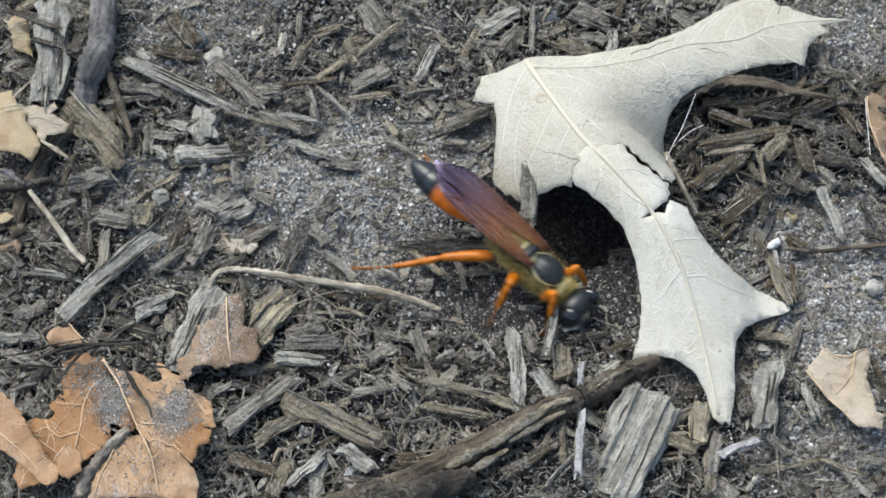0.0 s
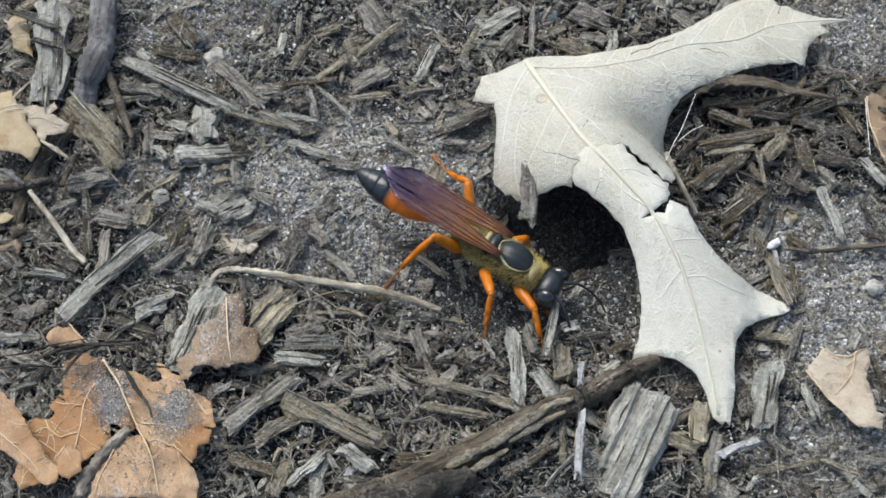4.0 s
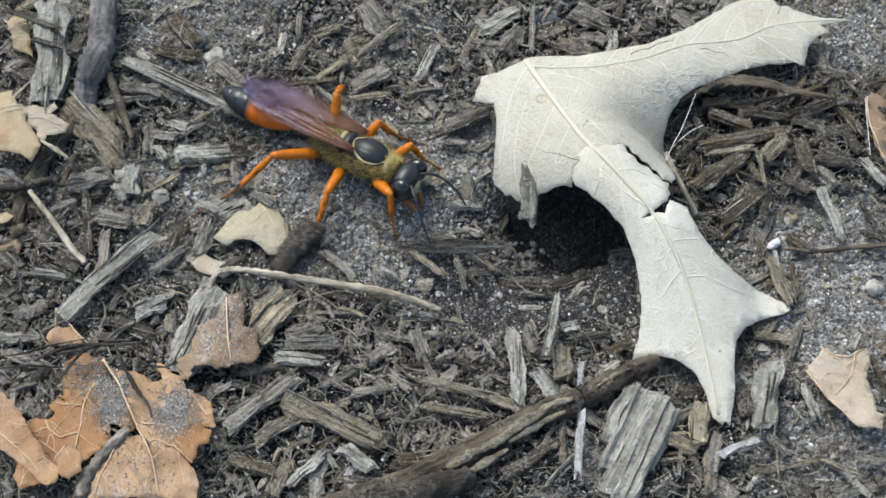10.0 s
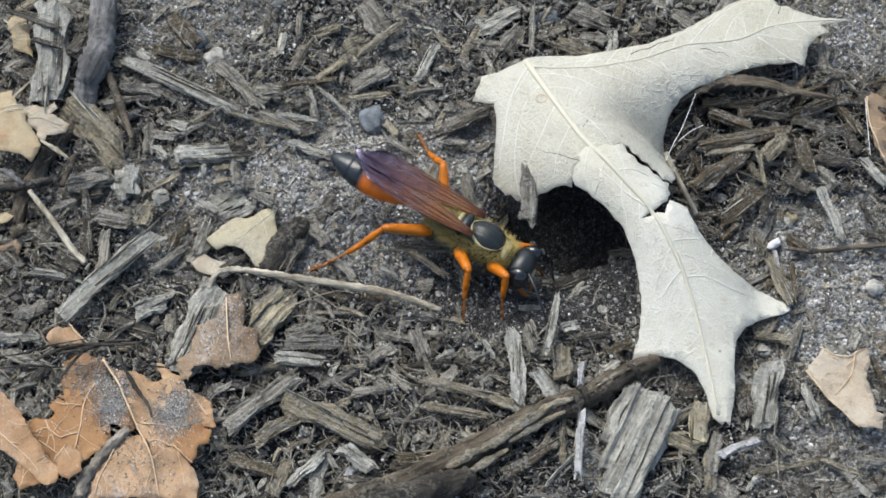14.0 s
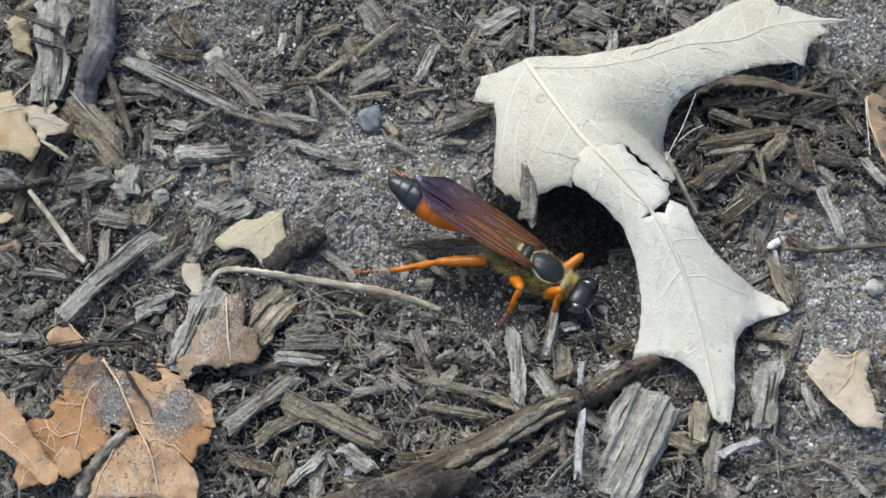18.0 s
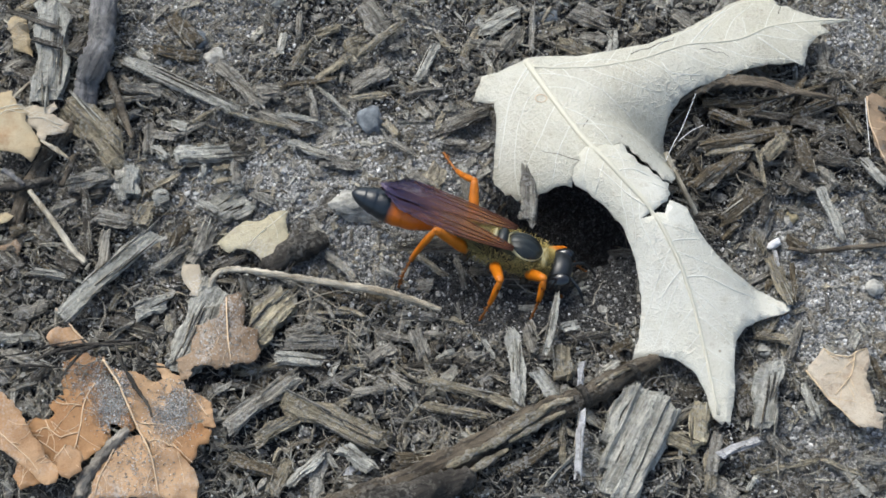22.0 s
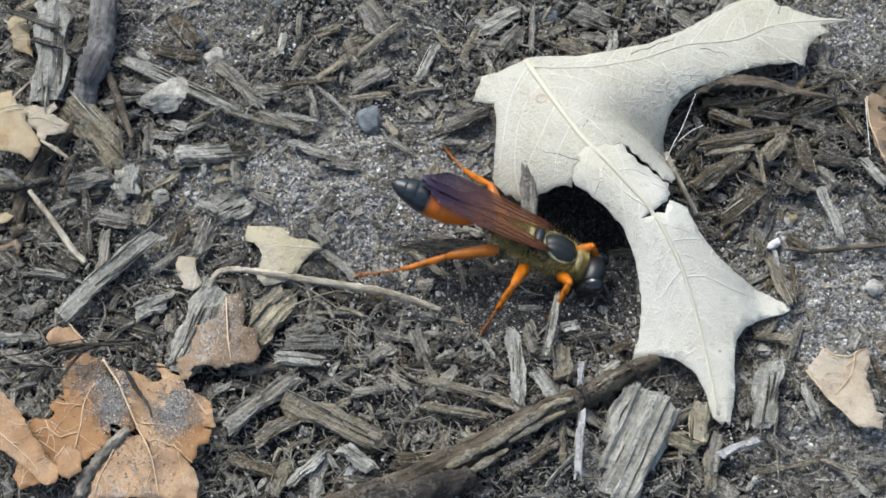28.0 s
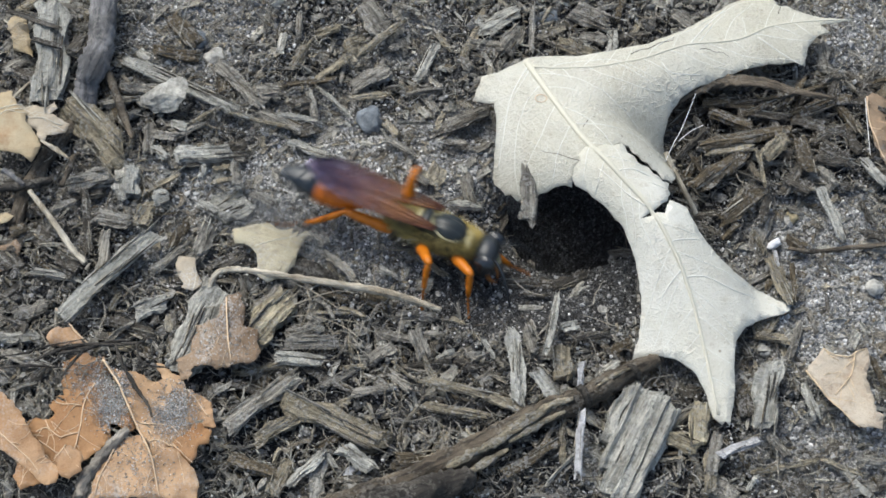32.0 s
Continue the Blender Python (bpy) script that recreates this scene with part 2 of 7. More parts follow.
def ground_z(x, y):
    """Height of the soil in mm."""
    far = max(0.0, math.hypot(x, y) - 70.0)
    z = bump_at(x, y, 3.1, 17.0, 1.1) + bump_at(x, y, 7.7, 6.0, 0.55) + bump_at(x, y, 1.3, 2.2, 0.42) + bump_at(x, y, 9.3, 0.9, 0.16)
    z += bump_at(x, y, 5.0, 400.0, 6.0) * min(1.0, far / 300.0)
    # the trench dug towards the burrow, and the burrow's mouth under the leaf
    hx, hy = x - HOLE[0], y - HOLE[1]
    z -= 2.6 * math.exp(-((hx + 4.2) / 9.5) ** 2 - ((hy + 3.5) / 5.6) ** 2)
    d = math.hypot((hx - 1.5) / 8.9, (hy - 3.7) / 6.1)
    z -= 8.5 / (1.0 + math.exp(min(60.0, (d - 0.92) * 6.5)))
    z -= 1.4 * math.exp(-((hx + 2.0) / 7.0) ** 2 - ((hy - 0.3) / 5.0) ** 2)
    # heap of thrown-out sand
    z += 1.0 * math.exp(-((x + 14.0) / 11.0) ** 2 - ((y - 7.5) / 5.0) ** 2)
    return z


SANDY = ((-13.0, 7.0, 14, 5.6, 1.0), (-6.2, 1.2, 11, 6.4, 0.95), (8.7, -3.4, 14, 7.0, 0.3), (-23.5, 8.5, 9, 3.6, 0.8), (42.4, -5.4, 10, 10.0, 0.95), (1.0, 10.0, 10, 7, 0.8),
         (23.2, -10.1, 6, 6, 0.6), (-29.0, -0.3, 5, 4, 0.5), (40.1, -23.5, 9, 5, 0.55), (30.3, -16.6, 4, 4, 0.45), (17.3, -26.0, 4, 4, 0.4), (13.0, 2.9, 8, 8, 0.1), (-10.1, 13.6, 9, 4, 0.75), (-17.0, 17.5, 9, 4, 0.5), (-32.6, 7.8, 8, 4, 0.6), (-27.7, 28.0, 9, 6, 0.55), (-6.0, 27.0, 7, 4, 0.4), (46.9, 28.0, 8, 6, 0.7))


def bare(x, y):
    """How bare of mulch the soil is, 0 to 1."""
    best = 0.0
    for cx, cy, rx, ry, k in SANDY:
        d = math.hypot((x - cx) / rx, (y - cy) / ry)
        best = max(best, k * max(0.0, min(1.0, 1.6 - d)))
    return best


def ground_sheet():
    def axis(lo, hi, step):
        mid = list(np.arange(lo, hi + step / 2, step))
        out, v, s = [], hi, step
        while v < 60000.0:
            s *= 1.22
            v += s
            out.append(v)
        left, v, s = [], lo, step
        while v > -60000.0:
            s *= 1.22
            v -= s
            left.append(v)
        return left[::-1] + mid + out
    xs, ys = axis(-54, 54, 0.4), axis(-32, 38, 0.4)
    verts = [(x * MM, y * MM, ground_z(x, y) * MM) for y in ys for x in xs]
    w = len(xs)
    faces = [(j * w + i, j * w + i + 1, (j + 1) * w + i + 1, (j + 1) * w + i) for j in range(len(ys) - 1) for i in range(w - 1)]
    me = bpy.data.meshes.new("ground")
    me.from_pydata(verts, [], faces)
    me.shade_smooth()
    # round the burrow mouth: dark dug soil, with shade mixed into its colour
    a = me.attributes.new("sandy", "FLOAT", "POINT")
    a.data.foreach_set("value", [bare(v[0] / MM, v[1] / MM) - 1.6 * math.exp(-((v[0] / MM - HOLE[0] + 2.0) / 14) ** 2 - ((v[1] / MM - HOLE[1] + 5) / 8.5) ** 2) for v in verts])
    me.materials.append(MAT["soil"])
    return tagged(new("ground", me), "grey sandy soil with a dug burrow mouth", "ground", kind="structure")


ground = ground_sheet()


# ---------------------------------------------------------------- builders
def part(name, bm, material, parent, label="", smooth=True):
    """Links a bmesh as one mesh object under a thing or a part."""
    me = bpy.data.meshes.new(name)
    bm.to_mesh(me)
    bm.free()
    if smooth:
        me.shade_smooth()
    for m in material if isinstance(material, (list, tuple)) else [material]:
        me.materials.append(m)
    ob = new(name, me)
    if parent is not None:
        ob.parent = parent
    return tagged(ob, label)


def set_grain(me, values):
    a = me.attributes.new("grain", "FLOAT_VECTOR", "POINT")
    a.data.foreach_set("vector", np.asarray(values, dtype=np.float32).ravel())


def splinter(rng, length, width, thick, n=15, m=14, fray=0.12, bend=0.05, blunt=0.68):
    """Vertices and faces of one torn sliver of wood, its grain along x, in mm."""
    p = rng.uniform(0.5, 0.85)
    ring = []
    for k in range(m):
        a = 2 * math.pi * (k + rng.uniform(0.2, 0.8)) / m
        ca, sa = math.cos(a), math.sin(a)
        ring.append((math.copysign(abs(ca) ** p, ca) * width / 2, math.copysign(abs(sa) ** p, sa) * thick / 2))
    ridge = [rng.uniform(0.62, 1.16) for _ in range(m)]
    ends = [[rng.uniform(0, 1) ** 1.6 * fray * length for _ in range(m)] for _ in range(2)]
    taper = [rng.uniform(blunt, 1.05), rng.uniform(blunt, 1.05)]
    skew = [rng.uniform(-0.5, 0.5), rng.uniform(-0.5, 0.5)]
    curve, twist = rng.uniform(-bend, bend) * length, rng.uniform(-0.35, 0.35)
    wander = rng.uniform(0.12, 0.42)
    ph = rng.uniform(0, 50)
    verts = []
    for i in range(n):
        s = i / (n - 1)
        grow = 1.0
        if s < 0.3:
            grow = taper[0] + (1 - taper[0]) * s / 0.3
        elif s > 0.7:
            grow = taper[1] + (1 - taper[1]) * (1 - s) / 0.3
        drift = wander * width * noise.noise(Vector((s * 2.2, ph, 3.0)))
        for k in range(m):
            y, z = ring[k]
            wob = ridge[k] * grow * (1 + 0.36 * noise.noise(Vector((s * 4.5 + ph, k * 1.7, ph))) + 0.17 * noise.noise(Vector((s * 13.0 + ph, k * 0.9, ph + 5))))
            x = -length / 2 + s * length
            if i <= 1:
                x += (ends[0][k] + abs(skew[0]) * width / 2 + skew[0] * y) * (1 - 0.5 * i)
            elif i >= n - 2:
                x -= (ends[1][k] + abs(skew[1]) * width / 2 + skew[1] * y) * (1 - 0.5 * (n - 1 - i))
            a = twist * (s - 0.5)
            yy, zz = y * wob + drift, z * wob * (0.5 if i in (0, n - 1) else 1.0)
            verts.append((x, yy * math.cos(a) - zz * math.sin(a) + curve * (s - 0.5) ** 2 * 2, yy * math.sin(a) + zz * math.cos(a) + 0.4 * curve * (0.25 - (s - 0.5) ** 2)))
    faces = []
    for i in range(n - 1):
        for k in range(m):
            k2 = (k + 1) % m
            faces.append((i * m + k, i * m + k2, (i + 1) * m + k2, (i + 1) * m + k))
    faces.append(tuple(range(m - 1, -1, -1)))
    faces.append(tuple((n - 1) * m + k for k in range(m)))
    return verts, faces


def splinter_mesh(name, rng, length, width, thick, material, **kw):
    verts, faces = splinter(rng, length, width, thick, **kw)
    me = bpy.data.meshes.new(name)
    me.from_pydata([(x * MM, y * MM, z * MM) for x, y, z in verts], [], faces)
    o = rng.uniform(0, 3), rng.uniform(0, 3), rng.uniform(0, 3)
    set_grain(me, [(x * MM + o[0], y * MM + o[1], z * MM + o[2]) for x, y, z in verts])
    me.materials.append(material)
    me.update()
    return me


TONES = {"g": "weathered grey wood mulch chip on sandy soil", "b": "brown wood mulch chip lying in the mulch",
         "d": "dark wood mulch chip in the soil", "p": "pale bleached wood splinter on the mulch",
         "t": "light tan chunk of grained wood under a dry stem", "o": "tan fibrous wood mulch chip on the soil", "w": "white bleached wood splinter standing in the mulch"}
chip_rng = random.Random(11)
TAKEN = np.zeros((480, 560), dtype=bool)


def cell(x, y):
    """Quarter-millimetre cells of the plan, to keep loose pieces off placed ones."""
    return max(0, min(479, int((y + 50) * 4))), max(0, min(559, int((x + 70) * 4)))


def take(x, y, length, width, angle):
    ca, sa = math.cos(radians(angle)), math.sin(radians(angle))
    for i in np.arange(-length / 2, length / 2, 0.2):
        for j in np.arange(-width / 2, width / 2 + 0.1, 0.2):
            TAKEN[cell(x + ca * i - sa * j, y + sa * i + ca * j)] = True


FIBRES = []


def fibres(m, length, width, thick, count):
    """Loose fibres and crumbs on a chip's upper face; they join the shredded mulch."""
    rng = chip_rng
    for _ in range(count):
        l = length * rng.uniform(0.2, 0.6)
        x0 = rng.uniform(-length / 2, length / 2 - l * 0.7)
        y0 = rng.uniform(-.42, .42) * width
        y1 = y0 + rng.uniform(-.12, .12) * width
        z0, z1 = thick * rng.uniform(0.3, 0.45), thick * rng.uniform(0.34, 0.7)
        r = rng.uniform(0.06, 0.18) * min(1.0, width / 2.0) + 0.03
        v = []
        for x, y, z, q in ((x0, y0, z0, r * .5), (x0 + l * .5, (y0 + y1) / 2, (z0 + z1) / 2, r), (x0 + l, y1, z1, r * .4)):
            v += [(x, y - q, z - q), (x, y, z + q * .8), (x, y + q, z - q)]
        f = [(i + k, i + (k + 1) % 3, i + 3 + (k + 1) % 3, i + 3 + k) for i in (0, 3) for k in range(3)] + [(2, 1, 0), (6, 7, 8)]
        q = np.array([m @ (Vector(p) * MM) for p in v])
        FIBRES.append((q, f, np.array(v) * MM + np.array([rng.random(), rng.random(), rng.random()])))


def chip(x, y, length, width, angle, lift, tone, name="wood_chip", label="", tilt=None, group="mulch chips"):
    """One mulch chip whose upper face lies about lift mm over the soil."""
    thick = max(0.5, min(width * 0.45, 1.9))
    fray = 0.26 if width < 1.2 else 0.13
    take(x, y, length * 0.92, width * 0.85, angle)
    me = splinter_mesh("wood_chip", chip_rng, length, width, thick, MAT[tone], fray=fray)
    ca, sa = math.cos(radians(angle)) * length * 0.42, math.sin(radians(angle)) * length * 0.42
    za, zb = ground_z(x - ca, y - sa), ground_z(x + ca, y + sa)
    slope = math.degrees(math.atan2(zb - za, length * 0.84))
    ob = new(name, me)
    z = max(ground_z(x, y), (za + zb) / 2) + max(lift - thick * 0.5, thick * 0.3)
    roll = chip_rng.uniform(-24, 24)
    ob.matrix_world = Matrix.Translation((x * MM, y * MM, z * MM)) @ pose(0, 0, 0, 0, 0, angle) @ pose(0, 0, 0, 0, -slope, 0) @ pose(0, 0, 0, roll, chip_rng.uniform(-3, 3), 0)
    fibres(ob.matrix_world, length, width, thick, int(min(9, 2 + length * width / 4)))
    return tagged(ob, label or TONES[tone], "wood chip", group)


def spline(points, n):
    """A smooth run through the points."""
    pts = [Vector(p) for p in points]
    out = []
    for i in range(len(pts) - 1):
        a, b = pts[max(i - 1, 0)], pts[i]
        c, d = pts[i + 1], pts[min(i + 2, len(pts) - 1)]
        for k in range(n):
            t = k / n
            out.append(0.5 * ((2 * b) + (c - a) * t + (2 * a - 5 * b + 4 * c - d) * t * t + (3 * b - a - 3 * c + d) * t ** 3))
    out.append(pts[-1])
    return out


def tube(bm, points, radii, sides=8, knobs=0.0, seed=0, flat=1.0):
    """Adds a tube with the given radii through the points (mm) to bm; returns grain values."""
    rings, grain, run = [], [], 0.0
    up = Vector((0, 0, 1))
    for i, p in enumerate(points):
        a, b = points[max(i - 1, 0)], points[min(i + 1, len(points) - 1)]
        d = (b - a).normalized()
        s = d.cross(up)
        s = s.normalized() if s.length > 1e-3 else Vector((1, 0, 0))
        u = s.cross(d).normalized()
        run += (p - points[i - 1]).length if i else 0.0
        r = radii[min(i, len(radii) - 1)]
        ring = []
        for k in range(sides):
            t = 2 * math.pi * k / sides
            w = r * (1 + knobs * noise.noise(Vector((i * 0.45, math.cos(t) * 1.6, seed + 0.5 + math.sin(t) * 1.6)))
                     + 0.6 * knobs * noise.noise(Vector((i * 1.1, math.cos(t) * 4, seed + 7 + math.sin(t) * 4))))
            q = p + s * (w * math.cos(t)) + u * (w * flat * math.sin(t))
            ring.append(bm.verts.new(q * MM))
            grain.append((run * MM, math.cos(t) * r * MM, math.sin(t) * r * MM))
        rings.append(ring)
    for i in range(len(rings) - 1):
        for k in range(sides):
            bm.faces.new((rings[i][k], rings[i][(k + 1) % sides], rings[i + 1][(k + 1) % sides], rings[i + 1][k]))
    bm.faces.new(rings[0][::-1])
    bm.faces.new(rings[-1])
    return grain


def radii_along(n, *stops):
    xs = [s[0] for s in stops]
    return list(np.interp(np.linspace(0, 1, n), xs, [s[1] for s in stops]))


def stick(name, points, radii, material, label, category="twig", parent=None, sides=10, knobs=0.25, seed=0, steps=8, flat=1.0):
    pts = spline(points, steps)
    bm = bmesh.new()
    g = tube(bm, pts, radii_along(len(pts), *radii), sides, knobs, seed, flat)
    ob = part(name, bm, material, parent)
    set_grain(ob.data, g)
    return tagged(ob, label, category) if parent is None else tagged(ob, label)


from mathutils.geometry import delaunay_2d_cdt


def inside(poly, x, y):
    hit = False
    for (x1, y1), (x2, y2) in zip(poly, poly[1:] + poly[:1]):
        if (y1 > y) != (y2 > y) and x < x1 + (y - y1) * (x2 - x1) / (y2 - y1):
            hit = not hit
    return hit


def blade_mesh(outline, height, step=1.4, thick=0.16, jag=0.10, seed=0, pitch=0.7, nick=0.0):
    """A leaf blade with the given outline (mm, from above), draped at height(x, y)."""
    rim = []
    for i, a in enumerate(outline):
        b = outline[(i + 1) % len(outline)]
        n = max(1, round(math.dist(a, b) / pitch))
        for k in range(n):
            t = k / n
            x, y = a[0] + (b[0] - a[0]) * t, a[1] + (b[1] - a[1]) * t
            w = jag if k else 0.0
            cut = nick * noise.noise(Vector((x * 3.7, y * 3.7, seed + 4))) if k else 0.0
            rim.append((x + cut + w * noise.noise(Vector((x * 1.3, y * 1.3, seed))), y - cut + w * noise.noise(Vector((x * 1.3, y * 1.3, seed + 9)))))
    xs, ys = [p[0] for p in rim], [p[1] for p in rim]
    pts = [Vector(p) for p in rim]
    rng = random.Random(seed)
    y = min(ys)
    while y < max(ys):
        x = min(xs)
        while x < max(xs):
            qx, qy = x + rng.uniform(-.25, .25) * step, y + rng.uniform(-.25, .25) * step
            if inside(rim, qx, qy):
                pts.append(Vector((qx, qy)))
            x += step
        y += step
    n = len(rim)
    v, _, f, _, _, _ = delaunay_2d_cdt(pts, [], [list(range(n))], 1, 1e-4)
    zs = [height(p.x, p.y) for p in v]
    m = len(v)
    verts = [(p.x * MM, p.y * MM, z * MM) for p, z in zip(v, zs)] + [(p.x * MM, p.y * MM, (z - thick) * MM) for p, z in zip(v, zs)]
    faces = [tuple(q) for q in f] + [tuple(i + m for i in reversed(q)) for q in f]
    count = {}
    for q in f:
        for a, b in zip(q, list(q[1:]) + [q[0]]):
            count[(a, b)] = 1
    faces += [(b, a, a + m, b + m) for a, b in count if (b, a) not in count]
    return verts, faces


def blade(name, outline, height, material, parent, label="", **kw):
    verts, faces = blade_mesh(outline, height, **kw)
    me = bpy.data.meshes.new(name)
    me.from_pydata(verts, [], faces)
    me.update()
    me.shade_smooth()
    me.materials.append(material)
    ob = new(name, me)
    ob.parent = parent
    return tagged(ob, label)


def vein(points, r0, r1, height, material, parent, name="vein", label=""):
    pts = [Vector((p.x, p.y, height(p.x, p.y) - 0.01)) for p in spline([(x, y, 0) for x, y in points], 7)]
    bm = bmesh.new()
    tube(bm, pts, radii_along(len(pts), (0, r0), (1, r1)), 6)
    return part(name, bm, material, parent, label)


# ---------------------------------------------------------------- the bleached oak leaf over the burrow
MIDRIB = [(9.0, 19.7), (11.5, 14.2), (14.5, 8.6), (17.9, 4.1), (21.2, 0.2), (23.2, -3.3), (24.7, -6.8), (26.2, -12.0), (27.7, -20.2)]
ARM_RIB = [(9.5, 18.8), (15.5, 18.6), (21.1, 19.8), (26.9, 22.6), (32.6, 24.0), (36.6, 26.2), (41.1, 27.1), (44.9, 27.4)]


def seg_dist(p, run):
    best = 1e9
    for a, b in zip(run, run[1:]):
        dx, dy = b[0] - a[0], b[1] - a[1]
        t = max(0, min(1, ((p[0] - a[0]) * dx + (p[1] - a[1]) * dy) / (dx * dx + dy * dy)))
        best = min(best, math.hypot(p[0] - a[0] - t * dx, p[1] - a[1] - t * dy))
    return best


CROWN = 16.9, 7.0


ROLLED = ((17.3, 0.3, 5.5, 0.4), (25.1, 14.0, 7.0, 0.07))


def oak_leaf_z(x, y):
    d = min(seg_dist((x, y), MIDRIB), seg_dist((x, y), ARM_RIB))
    c = math.hypot((x - CROWN[0]) / 20.0, (y - CROWN[1]) / 19.0)
    z = 3.4 + 5.6 * math.exp(-c * c) - (0.035 * d * d + 0.0004 * d ** 4) * min(1, math.exp(-(c - 1.0)))
    # edges rolled down at the neck and in the bay under the long lobe
    for bx, by, reach, k in ROLLED:
        roll = k * max(0.0, d - 1.6) ** 2 * math.exp(-((x - bx) ** 2 + (y - by) ** 2) / reach ** 2)
        z -= 2.4 * (1 - math.exp(-roll / 2.4))
    low = max(0.0, -y - 2.0)
    z -= low * 0.13
    z += 0.35 * noise.noise(Vector((x * 0.14, y * 0.14, 2.0))) + 0.10 * noise.noise(Vector((x * 0.5, y * 0.5, 4.0)))
    return max(z, ground_z(x, y) * 0.3 + 1.2)


def bleached_leaf():
    root = tagged(new("oak_leaf"), "bleached cream dead oak leaf arched over the burrow mouth", "leaf")
    upper = [(9.0, 20.3), (11.1, 20.6), (15.0, 20.5), (18.8, 21.5), (22.5, 22.5), (25.8, 24.6), (29.2, 27.4), (32.0, 29.7), (34.6, 30.8), (37.0, 30.3), (37.4, 29.4), (38.4, 29.3), (39.1, 28.8), (41.3, 27.8), (43.8, 27.4), (45.7, 27.5), (43.9, 27.0), (41.8, 26.6), (42.9, 25.6), (41.7, 25.3), (40.8, 24.3), (40.2, 23.6), (40.0, 22.5), (39.8, 21.3), (38.8, 21.8), (37.9, 21.5), (34.9, 20.8), (32.7, 20.1), (30.4, 18.9), (27.9, 17.7), (25.6, 16.0), (24.3, 14.1), (23.8, 12.5), (24.1, 11.0), (24.3, 8.8), (24.5, 5.8), (23.9, 4.1), (23.3, 4.4), (22.7, 4.3), (22.3, 5.3), (21.7, 5.4), (21.4, 6.0), (20.7, 6.1), (20.3, 6.8), (19.7, 6.9), (19.4, 7.7), (18.7, 7.7), (16.8, 6.3), (15.0, 5.1), (14.2, 5.8), (13.8, 5.0), (13.5, 4.2), (13.4, 3.3), (12.7, 3.7), (11.6, 3.8), (10.9, 3.6), (10.1, 3.7), (9.6, 3.4), (8.8, 3.4), (7.8, 4.0), (7.2, 4.8), (6.6, 5.1), (6.0, 6.1), (5.5, 6.8), (5.4, 8.0), (5.6, 10.3), (5.7, 12.3), (5.5, 15.0), (4.5, 15.5), (3.2, 16.4), (3.6, 17.4), (4.0, 18.0), (4.2, 18.9), (5.9, 18.7), (7.6, 19.4)]
    lower = [(14.4, 6.6), (14.8, 7.1), (15.9, 6.9), (16.7, 7.3), (17.7, 7.2), (18.6, 7.7), (19.0, 7.3), (19.2, 6.5), (19.9, 6.2), (20.2, 5.4), (20.7, 5.1), (21.3, 5.2), (21.8, 4.5), (22.4, 4.3), (22.8, 3.6), (23.5, 3.7), (23.3, 2.7), (23.5, 2.1), (23.1, 1.1), (22.6, 0.8), (22.1, 0.3), (21.2, -0.3), (20.3, -0.9), (21.3, -0.7), (22.0, -0.3), (22.8, -0.3), (23.0, 0.5), (23.4, 1.2), (24.3, 1.1), (25.2, 0.8), (26.3, -1.6), (28.0, -3.5), (30.1, -5.0), (32.7, -5.7), (34.7, -6.9), (36.0, -7.5), (35.9, -8.2), (35.2, -8.5), (33.0, -9.2), (31.0, -10.8), (29.9, -12.4), (29.6, -14.6), (29.4, -18.1), (29.0, -20.2), (28.8, -21.4), (28.4, -20.8), (28.0, -21.2), (27.1, -20.5), (26.3, -17.6), (25.2, -15.7), (23.5, -14.5), (21.6, -13.9), (19.4, -13.8), (20.0, -12.0), (20.3, -9.5), (20.1, -6.8), (19.5, -4.0), (18.6, -1.5), (17.0, 0.5), (15.0, 2.4), (13.7, 3.3), (13.4, 4.0), (13.6, 4.9), (14.2, 5.5), (14.0, 6.1)]
    def upper_z(x, y):
        return oak_leaf_z(x, y) - 0.16

    def lower_z(x, y):
        return oak_leaf_z(x, y) + 0.12

    def top_z(x, y):
        return lower_z(x, y) if inside(lower, x, y) else upper_z(x, y)

    def on_leaf(x, y):
        return inside(lower, x, y) or inside(upper, x, y)
    blade("blade", upper, upper_z, MAT["pale_leaf"], root, seed=3, jag=0.22, step=1.0)
    blade("blade", lower, lower_z, MAT["white_leaf"], root, "torn, paler lower half of the bleached blade", seed=5, jag=0.18, step=1.0)
    # side veins leaving both ribs, and finer cross veins between them
    rng = random.Random(17)
    lines = []
    for rib, other in ((MIDRIB, ARM_RIB), (ARM_RIB, MIDRIB)):
        run = spline([(x, y, 0) for x, y in rib], 12)
        gone, due = 0.0, {-1: 1.4, 1: 2.3}
        for a, b in zip(run, run[1:]):
            gone += (b - a).length
            for side in (-1, 1):
                if gone < due[side]:
                    continue
                due[side] = gone + rng.uniform(2.0, 3.4)
                way = math.atan2(b.y - a.y, b.x - a.x) + side * radians(rng.uniform(38, 58))
                x, y, pts = a.x, a.y, []
                for k in range(34):
                    if not on_leaf(x, y) or (k > 2 and seg_dist((x, y), other) < 0.5) or (k > 4 and any(math.hypot(x - p[0], y - p[1]) < 0.45 for q in lines for p in q)):
                        break
                    pts.append((x, y))
                    way += radians(rng.gauss(-side * 1.2, 5))
                    x, y = x + 0.6 * math.cos(way), y + 0.6 * math.sin(way)
                if len(pts) > 3:
                    lines.append(pts)

    def thin(points, r0, r1, name):
        bm = bmesh.new()
        run = [Vector((x, y, top_z(x, y) - 0.01)) for x, y in points]
        tube(bm, run, radii_along(len(run), (0, r0), (1, r1)), 5)
        return part(name, bm, MAT["pale_vein"], root)
